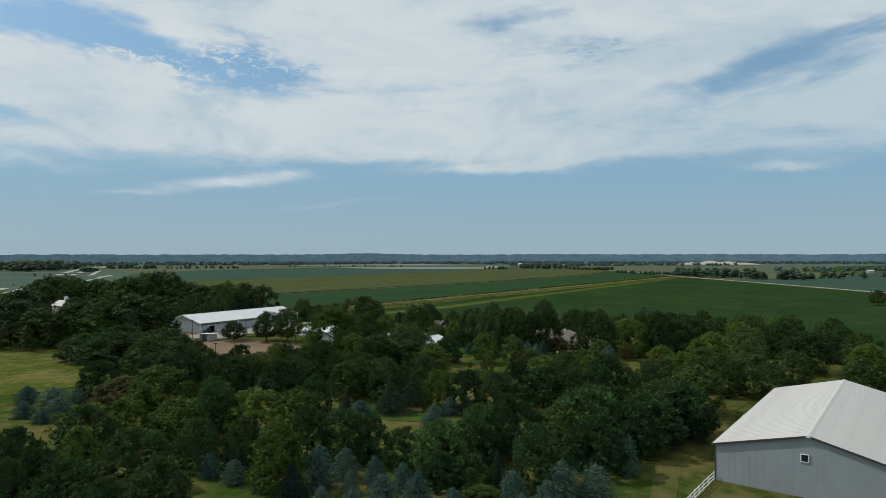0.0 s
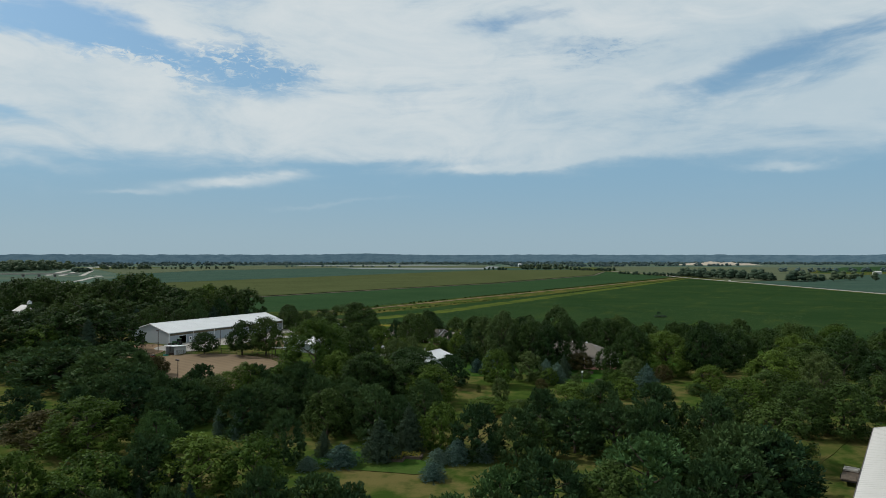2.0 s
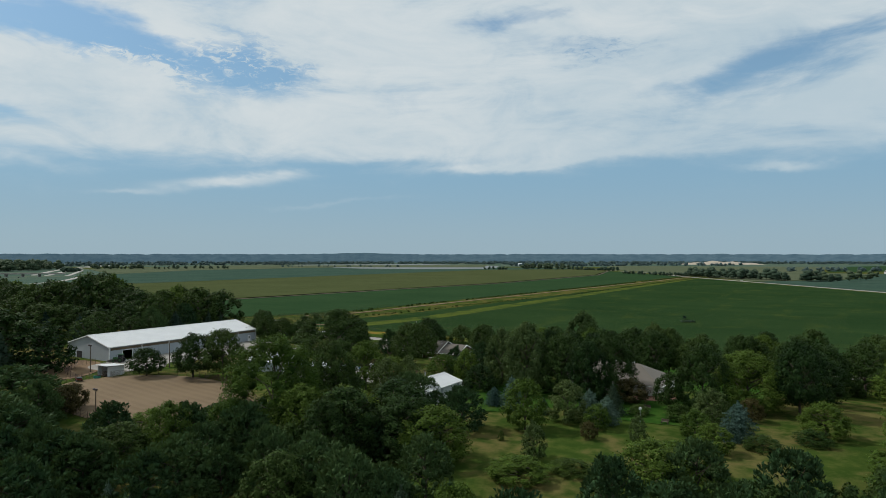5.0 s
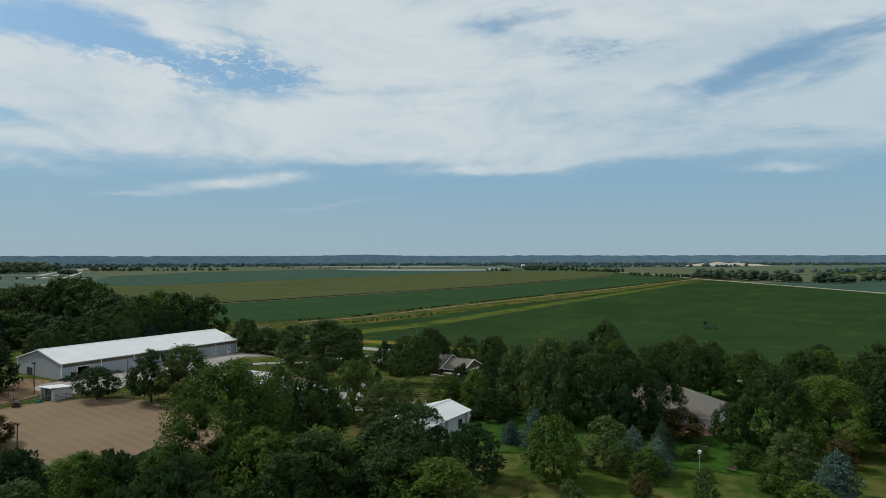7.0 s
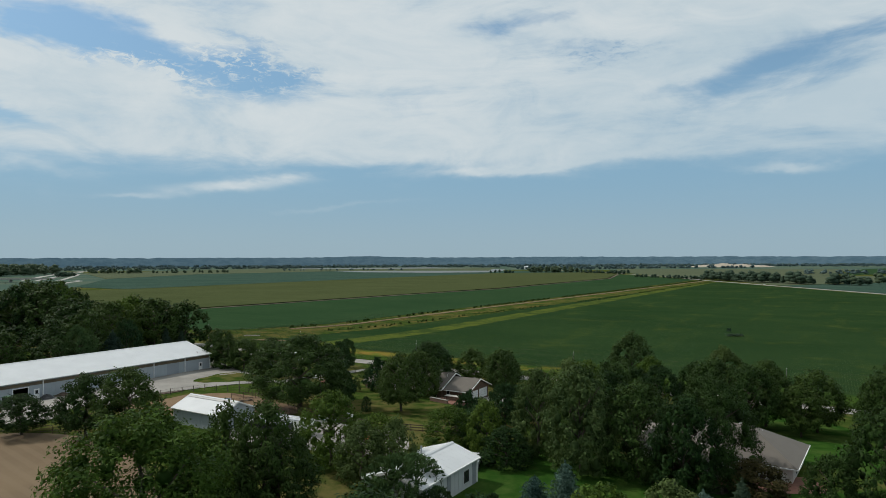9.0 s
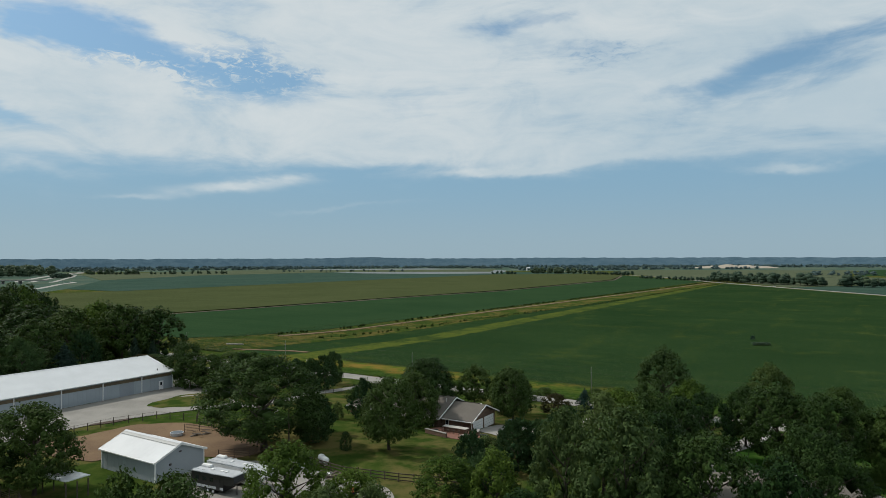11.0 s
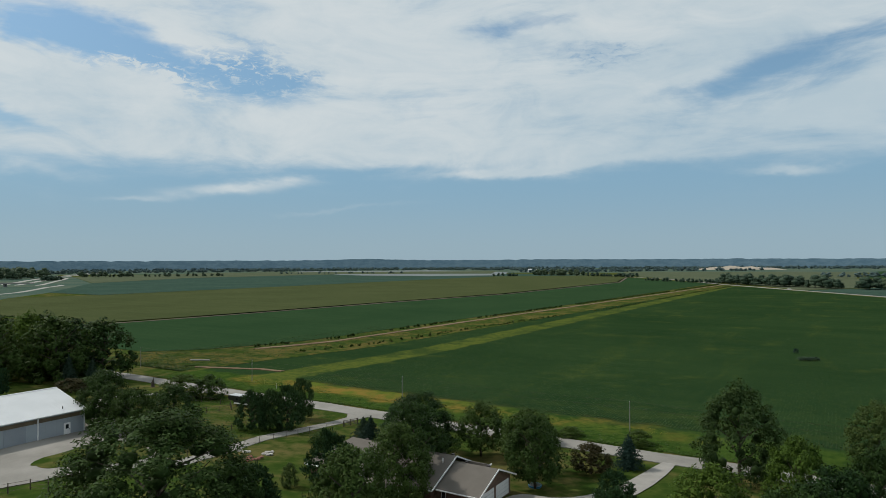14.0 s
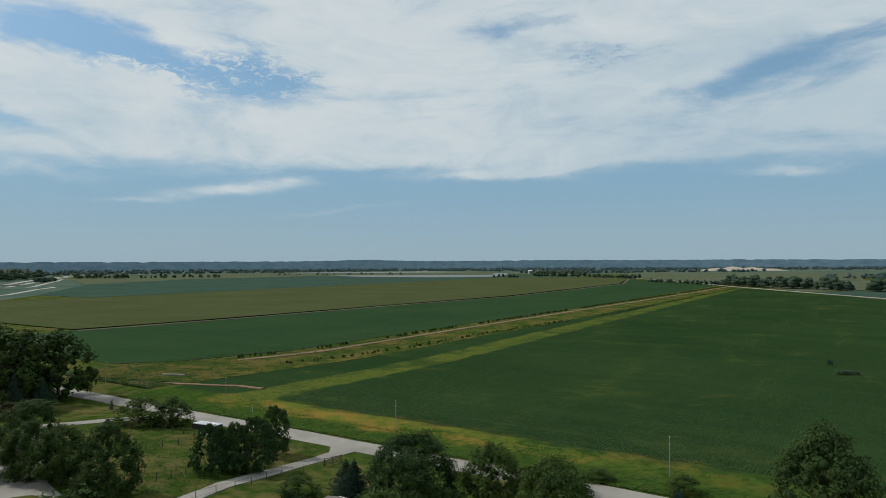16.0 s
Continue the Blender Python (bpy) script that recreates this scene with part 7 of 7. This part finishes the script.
def heap(u, v, w, h, mat, label, name="soil_heap"):
    rng = random.Random(int(u))
    verts, faces = [], []
    n, m = 20, 7
    for j in range(m + 1):
        r = 1 - j / m
        for i in range(n):
            a = 2 * math.pi * i / n
            k = 1 + 0.16 * noise.noise((math.cos(a) * 1.5 + u, math.sin(a) * 1.5, j * 0.4))
            verts.append((math.cos(a) * r * w * k, math.sin(a) * r * w * 0.75 * k, h * (1 - r ** 1.5) * (1 + 0.25 * noise.noise((math.cos(a), math.sin(a), j * 0.7 + u))) - 0.15))
    for j in range(m):
        for i in range(n):
            faces.append((j * n + i, j * n + (i + 1) % n, (j + 1) * n + (i + 1) % n, (j + 1) * n + i))
    t = new(name, mesh_of(name, verts, faces, mat))
    x, y = uv(u, v)
    t.matrix_world = pose(x, y, ground_z(x, y), 0, 0, rng.uniform(0, 360))
    return tagged(t, label, "heap")


heap(124.0, -233.0, 5.0, 2.0, DARK_SOIL, "dark soil heap on the meadow")
heap(127.5, -226.5, 4.0, 1.2, DIRT, "reddish soil heap beside the meadow")
heap(187.0, -226.2, 2.6, 1.1, BLACK, "heap of black tarpaulin against the barn wall", "tarpaulin")
heap(190.5, -226.0, 2.2, 0.9, DARK_SOIL, "dark covered heap along the barn wall", "tarpaulin")

# ---- house gardens ----


def stone_wall(u0, v0, u1, v1, h, label):
    x, y = uv((u0 + u1) / 2, (v0 + v1) / 2)
    t = lay("garden_wall", x, y, 0, label, "wall")
    a, b = Vector(((v0 - v1) / 2, (u0 - u1) / 2, 0)), Vector(((v1 - v0) / 2, (u1 - u0) / 2, 0))
    side = (b - a).cross(Vector((0, 0, 1))).normalized() * 0.22
    part("core", prism(bmesh.new(), [a - side, b - side, b + side, a + side], (0, 0, h)), BRICK, t)
    part("coping", prism(bmesh.new(), [a - side * 1.25 + Vector((0, 0, h)), b - side * 1.25 + Vector((0, 0, h)), b + side * 1.25 + Vector((0, 0, h)), a + side * 1.25 + Vector((0, 0, h))], (0, 0, 0.1)), CONCRETE, t)


stone_wall(235.2, -150.5, 234.2, -145.2, 0.75, "low brown brick patio wall with pale coping")
stone_wall(234.8, -142.6, 237.0, -140.6, 0.7, "short brick patio wall with coping")
stone_wall(239.2, -141.2, 241.0, -141.8, 0.9, "brick pier wall beside the driveway")
bar = lay("bar_counter", *uv(239.5, -146.2), 90, "outdoor brick bar counter with pale top", "counter")
part("base", boxed(-0.5, 0.5, -2.4, 2.4, 0, 1.0), BRICK, bar)
part("top", soft_box(-0.75, 0.75, -2.7, 2.7, 1.0, 1.12, 0.03), ROCK, bar, "pale stone counter top")
for y in (-1.8, -0.6, 0.6, 1.8):
    t = lay("bar_stool", *uv(237.6 + 0.1 * y, -146.2 + y), 90, "small dark bar stool at the counter", "stool", "stools at the bar")
    part("seat", rod(bmesh.new(), (0, 0, 0.72), (0, 0, 0.8), 0.2, 0.2, 10), WOOD, t)
    for a in range(4):
        c, s = math.cos(a * 1.57 + 0.8) * 0.16, math.sin(a * 1.57 + 0.8) * 0.16
        part("leg", rod(bmesh.new(), (c * 1.3, s * 1.3, 0), (c, s, 0.72), 0.025, 0.025, 5), WOOD, t)
fire = lay("fire_pit", *uv(237.0, -149.5), 0, "round brick fire pit on the patio", "fire pit")
part("ring", rod(bmesh.new(), (0, 0, 0), (0, 0, 0.5), 0.8, 0.8, 16), BRICK, fire)
part("ash", rod(bmesh.new(), (0, 0, 0.5), (0, 0, 0.52), 0.6, 0.6, 16), DARK_FILL, fire)
grill = lay("smoker_grill", *uv(236.8, -138.6), 20, "black barrel smoker grill on the driveway", "grill")
part("barrel", rod(bmesh.new(), (-0.6, 0, 0.9), (0.6, 0, 0.9), 0.3, 0.3, 12), BLACK, grill)
part("firebox", boxed(0.6, 1.0, -0.25, 0.25, 0.6, 1.0), BLACK, grill)
part("chimney", rod(bmesh.new(), (-0.4, 0, 1.15), (-0.4, 0, 1.7), 0.06, 0.06, 8), BLACK, grill)
for x in (-0.5, 0.5):
    for y in (-0.2, 0.2):
        part("leg", rod(bmesh.new(), (x, y, 0), (x, y, 0.7), 0.03, 0.03, 5), BLACK, grill)
pool = lay("paddling_pool", *uv(259.5, -143.2), 0, "small round blue paddling pool under a tree", "pool")
part("rim", rod(bmesh.new(), (0, 0, 0), (0, 0, 0.35), 1.0, 1.1, 20), BLUE, pool)
part("water", rod(bmesh.new(), (0, 0, 0.35), (0, 0, 0.36), 0.95, 0.95, 20), WATER, pool)
gz = lay("gazebo", *uv(203.5, -83.4), 0, "small round wooden gazebo with shingled cone roof", "gazebo")
bm = bmesh.new()
top = bm.verts.new((0, 0, 3.6))
ring = [bm.verts.new((1.9 * math.cos(i * math.pi / 4), 1.9 * math.sin(i * math.pi / 4), 2.3)) for i in range(8)]
for i in range(8):
    bm.faces.new((ring[i], ring[(i + 1) % 8], top))
bm.faces.new(ring[::-1])
part("roof", bm, SHINGLE, gz)
for i in range(8):
    a = i * math.pi / 4
    part("post", rod(bmesh.new(), (1.6 * math.cos(a), 1.6 * math.sin(a), 0), (1.6 * math.cos(a), 1.6 * math.sin(a), 2.35), 0.07, 0.07, 6), WOOD, gz)
    b = a + math.pi / 4
    part("rail", rod(bmesh.new(), (1.6 * math.cos(a), 1.6 * math.sin(a), 0.9), (1.6 * math.cos(b), 1.6 * math.sin(b), 0.9), 0.05, 0.05, 5), WOOD, gz)
part("floor", rod(bmesh.new(), (0, 0, -0.1), (0, 0, 0.15), 1.8, 1.8, 8), WOOD, gz)
part("finial", rod(bmesh.new(), (0, 0, 3.55), (0, 0, 3.95), 0.07, 0.02, 6), ROCK, gz)


def bird_house(u, v):
    t = lay("bird_house", *uv(u, v), 0, "white bird house on a slim pole in the lawn", "bird house")
    part("pole", rod(bmesh.new(), (0, 0, -0.2), (0, 0, 2.4), 0.05, 0.05, 6), GREY_TRIM, t)
    part("box", boxed(-0.2, 0.2, -0.2, 0.2, 2.4, 2.68), WHITE_PAINT, t)
    bm = bmesh.new()
    prism(bm, [(-0.28, -0.27, 2.68), (0.28, -0.27, 2.68), (0, -0.27, 2.9)], (0, 0.54, 0))
    part("roof", bm, WHITE_PAINT, t)


bird_house(187.5, -72.5)


def bench(u, v, turn, label):
    t = lay("garden_bench", *uv(u, v), turn, label, "bench")
    part("seat", boxed(-0.7, 0.7, -0.22, 0.22, 0.4, 0.46), WOOD, t)
    part("backrest", boxed(-0.7, 0.7, 0.2, 0.25, 0.5, 0.9), WOOD, t)
    for x in (-0.6, 0.6):
        part("leg", boxed(x - 0.04, x + 0.04, -0.2, 0.2, 0, 0.4), WOOD, t)


bench(198.6, -73.8, 15, "dark wooden garden bench on the lawn")
bench(188.6, -68.2, -10, "dark wooden bench beside the flower bed")


def raised_bed(u, v):
    t = lay("raised_bed", *uv(u, v), 20, "timber raised garden bed with yellow flowers", "garden bed")
    for b in ((-2.0, 2.0, -1.0, -0.85), (-2.0, 2.0, 0.85, 1.0), (-2.0, -1.85, -0.85, 0.85), (1.85, 2.0, -0.85, 0.85)):
        part("board", boxed(*b, 0, 0.5), WOOD, t)
    part("soil", boxed(-1.85, 1.85, -0.85, 0.85, 0.05, 0.42), DARK_SOIL, t)
    rng = np.random.default_rng(2)
    pts = np.stack([rng.uniform(-1.7, 1.7, 260), rng.uniform(-0.8, 0.8, 260), rng.uniform(0.42, 0.95, 260)], 1)
    ob = new("plants", leaf_mesh("plants", pts, rng.normal(size=(260, 3)) * 0.3 + np.array((0, 0, 1.0)), 0.22, LEAF["weed"], 1.3, 0.6, 2))
    ob.parent = t


raised_bed(120.3, -81.0)
raised_bed(117.6, -83.0)


def stump():
    t = lay("tree_stump", *uv(282.6, -278.5), 0, "tall jagged dead tree stump beside the road", "stump")
    bm = bmesh.new()
    rod(bm, (0, 0, -0.2), (0.05, 0, 1.6), 0.55, 0.42, 9)
    rod(bm, (0.2, 0.0, 1.5), (0.32, 0.05, 2.9), 0.22, 0.05, 6)
    rod(bm, (-0.2, 0.05, 1.5), (-0.35, 0.0, 2.2), 0.2, 0.08, 6)
    part("trunk", bm, BARK, t)
    part("root_flare", rod(bmesh.new(), (0, 0, -0.2), (0, 0, 0.35), 0.85, 0.5, 9), BARK, t)


stump()


def hay_wagon():
    t = lay("flat_trailer", *uv(143.0, -14.6), -6, "dark flat trailer with pale boards by the barn", "trailer")
    part("deck", boxed(-1.1, 1.1, -3.0, 3.0, 0.7, 0.82), WOOD, t)
    part("frame", boxed(-0.9, 0.9, -3.0, 3.6, 0.5, 0.7), BLACK, t)
    for y in (1.4, 1.9, 2.4, 2.9):
        part("plank", boxed(-1.05, 1.05, y - 0.2, y + 0.1, 0.95, 1.2), ROCK, t)
    for x in (-1.05, 1.05):
        for y in (-0.6, 0.4):
            wheel(t, x, y, 0.36, 0.22)
    for x in (-1.05, 1.05):
        for y in (-2.8, 0.8, 2.8):
            part("stake", boxed(x - 0.04, x + 0.04, y - 0.04, y + 0.04, 0.82, 1.5), BLACK, t)


hay_wagon()
for u, v, s in ((296.5, -231, 1), (300, -244, -1)):
    t = lay("guy_marker", *uv(u, v), 0, "leaning pale guy wire marker at the roadside", "marker")
    part("rod", rod(bmesh.new(), (0, 0, -0.1), (s * 0.5, 0.3, 1.8), 0.06, 0.05, 6), ROCK, t)
t = lay("culvert_pipe", *uv(325, -312), 25, "pale concrete culvert pipe on the grass", "pipe")
part("pipe", rod(bmesh.new(), (-4, 0, 0.3), (4, 0, 0.3), 0.35, 0.35, 12), CONCRETE, t)
ribbon("field_track", [uv(314, -300), uv(318, -288), uv(323, -276), uv(324, -266)], 2.2, DIRT, 0.25, "pale gravel field entrance track", 3.0, wobble=0.4)
t = new("weed_clump", leaf_mesh("weed_clump", np.random.default_rng(3).uniform((-4, -1.2, 0.4), (4, 1.2, 1.6), (420, 3)), np.tile((0.0, -0.4, 1.0), (420, 1)), 0.5, LEAF["F"], 1.4, 0.6, 3))
t.location = (*uv(454.5, -111.0), ground_z(*uv(454.5, -111.0)))
tagged(t, "dark clump of tall weeds in the crop", "weeds")
t = new("weed_clump", leaf_mesh("weed_clump", np.random.default_rng(4).uniform((-1, -0.5, 0.4), (1, 0.5, 2.2), (120, 3)), np.tile((0.0, -0.4, 1.0), (120, 1)), 0.5, LEAF["F"], 1.4, 0.6, 3))
t.location = (*uv(474, -116.0), ground_z(*uv(474, -116.0)))
tagged(t, "small dark weeds standing in the crop", "weeds")

# ---- far things ----


def far_building(x, y, w, l, h, mat, roof, label, name="farm_building"):
    t = thing(name, x, y, None, 0, label, "building")
    part("wall", boxed(-w / 2, w / 2, -l / 2, l / 2, -0.5, h), mat, t)
    for s in (-1, 1):
        part("roof", prism(bmesh.new(), [(-w / 2 - 0.5, 0, h * 1.5), (w / 2 + 0.5, 0, h * 1.5), (w / 2 + 0.5, s * (l / 2 + 0.5), h), (-w / 2 - 0.5, s * (l / 2 + 0.5), h)], (0, 0, 0.3)), roof, t)


far_building(378, 2760, 34, 16, 7, WHITE_PAINT, WHITE_STEEL, "distant white farm shed")
far_building(330, 2720, 14, 10, 9, WHITE_PAINT, WHITE_STEEL, "distant small white farmhouse")
far_building(1010, 1500, 16, 10, 5, ROOF_STEEL, ROOF_STEEL, "distant pale shed beyond the road")
for u, s, w in ((0, 0.6, 90), (1, 1.0, 80), (2, 0.8, 90), (3, 0.5, 70)):
    verts, faces = [], []
    n = 16
    for i in range(n + 1):
        for j in range(5):
            a = i / n
            hgt = 19 * s * math.sin(math.pi * a) ** 0.7 * math.sin(math.pi * j / 4) * (1 + 0.3 * noise.noise((i * 0.5, j, u)))
            verts.append(((a - 0.5) * 1.7 * w, (j - 2) * 40, hgt - 0.2))
    for i in range(n):
        for j in range(4):
            faces.append((i * 5 + j, i * 5 + 5 + j, i * 5 + 6 + j, i * 5 + j + 1))
    t = new("sand_heap", mesh_of("sand_heap", verts, faces, plain("quarry_sand", (0.27, 0.235, 0.185), (0.34, 0.30, 0.24), 0.02, 0.95, 0.3, 0.1)))
    t.location = (1320 + u * 78, 3330 - 20 * u, -3.0)
    tagged(t, "pale sand heap of a distant quarry", "heap", "quarry heaps")


def overpass():
    t = thing("overpass", -800, 1290, None, 5, "pale concrete highway overpass", "bridge")
    part("deck", boxed(-75, 75, -6, 6, 6.0, 7.2), CONCRETE, t)
    for x in (-30, 0, 30):
        part("pier", boxed(x - 1, x + 1, -4, 4, -0.5, 6.0), CONCRETE, t)
    for y in (-6, 5.6):
        part("parapet", boxed(-75, 75, y, y + 0.4, 7.2, 8.2), CONCRETE, t)


overpass()
for i, (x, y, mat) in enumerate(((476, 1080, WHITE_PAINT), (475, 1235, BLACK), (-700, 1085, WHITE_PAINT), (-960, 1605, SILVER), (-600, 885, RED_PAINT), (-1080, 1845, WHITE_PAINT), (-1215, 2125, WHITE_PAINT), (-775, 1240, BLACK), (-1180, 2127, SILVER), (-1255, 2290, WHITE_PAINT))):
    t = thing("car", x, y, ground_z(x, y) + (0.35 if x > 0 else 0.6), 0 if x > 0 else 28, "far-off car on the road", "car", "cars on far roads")
    part("body", soft_box(-0.9, 0.9, -2.2, 2.2, 0.35, 0.95, 0.12), mat, t)
    part("cabin", soft_box(-0.8, 0.8, -1.2, 0.9, 0.95, 1.5, 0.2), GLASS, t)
    for sx in (-0.8, 0.8):
        for sy in (-1.4, 1.4):
            wheel(t, sx, sy, 0.33, 0.2)

# ---- crop and weed tufts ----


def tufts(name, u0, u1, v0, v1, count, size, low, high, mat, label, seed, row=0.0, keep=None):
    rng = np.random.default_rng(seed)
    u, v = u0 + (u1 - u0) * rng.random(count) ** 2.2, rng.uniform(v0, v1, count)
    if row:
        v = np.round(v / row) * row + rng.normal(0, row * 0.14, count)
    if keep is not None:
        ok = np.array([keep(a, b) for a, b in zip(u, v)])
        u, v = u[ok], v[ok]
    x, y = 0.52 * u + 0.854 * v, 0.854 * u - 0.52 * v
    z = np.array([ground_z(a, b) for a, b in zip(x, y)]) + rng.uniform(low, high, len(x))
    pts = np.stack([x, y, z], 1)
    tagged(new(name, leaf_mesh(name, pts, np.tile((0.0, 0.0, 1.0), (len(pts), 1)), size, mat, 1.4, 0.7, seed)), label, "plants", kind="stuff")


tufts("soy_plants", 314, 540, -248, -30, 70000, 0.24, 0.04, 0.16, LEAF["soy"], "rows of dark green soybean plants", 21, 0.76)
tufts("margin_weeds", 293.6, 302, -300, -60, 5000, 0.34, 0.0, 0.4, LEAF["B"], "tall green roadside weeds", 22)
tufts("yellow_weeds", 303, 312, -268, -120, 5000, 0.26, 0.08, 0.3, LEAF["weed"], "yellowing weeds along the field edge", 23, 0.0, lambda a, b: noise.noise((a * 0.09, b * 0.05, 4.0)) > 0.12)
tufts("bank_weeds", 305, 480, -350, -296, 12000, 0.42, 0.0, 0.5, LEAF["B"], "rough grass and weeds on the ditch bank", 25)
tufts("pasture_grass", 238, 284, -260, -203, 9000, 0.3, 0.0, 0.25, LEAF["Y"], "tufted pasture grass", 26)


def rubble_pile(px, count, spread, mat, label, seed):
    """Broken slabs and stones thrown on the grass."""
    rng = random.Random(seed)
    t = thing("rubble_pile", px[0], px[1], None, TURN, label, "rubble")
    for _ in range(count):
        bm = bmesh.new()
        bmesh.ops.create_icosphere(bm, subdivisions=1, radius=0.5)
        for w in bm.verts:
            w.co = Vector((w.co.x * rng.uniform(0.8, 1.3), w.co.y * rng.uniform(0.5, 1.0), w.co.z * 0.5 + rng.uniform(-0.05, 0.05)))
        bmesh.ops.translate(bm, verts=bm.verts[:], vec=(rng.gauss(0, spread), rng.gauss(0, spread * 0.6), 0.15))
        part("stone", bm, mat, t)


rubble_pile((-38.8, 310.9), 9, 0.8, ROCK, "heap of pale broken concrete on the grass", 3)
rubble_pile((-34.6, 310.1), 6, 0.7, ROCK, "scattered pale stones on the grass", 4)
rubble_pile((-36.1, 305.8), 14, 1.2, RED_BRICK, "spread of broken red-brown brick rubble", 5)
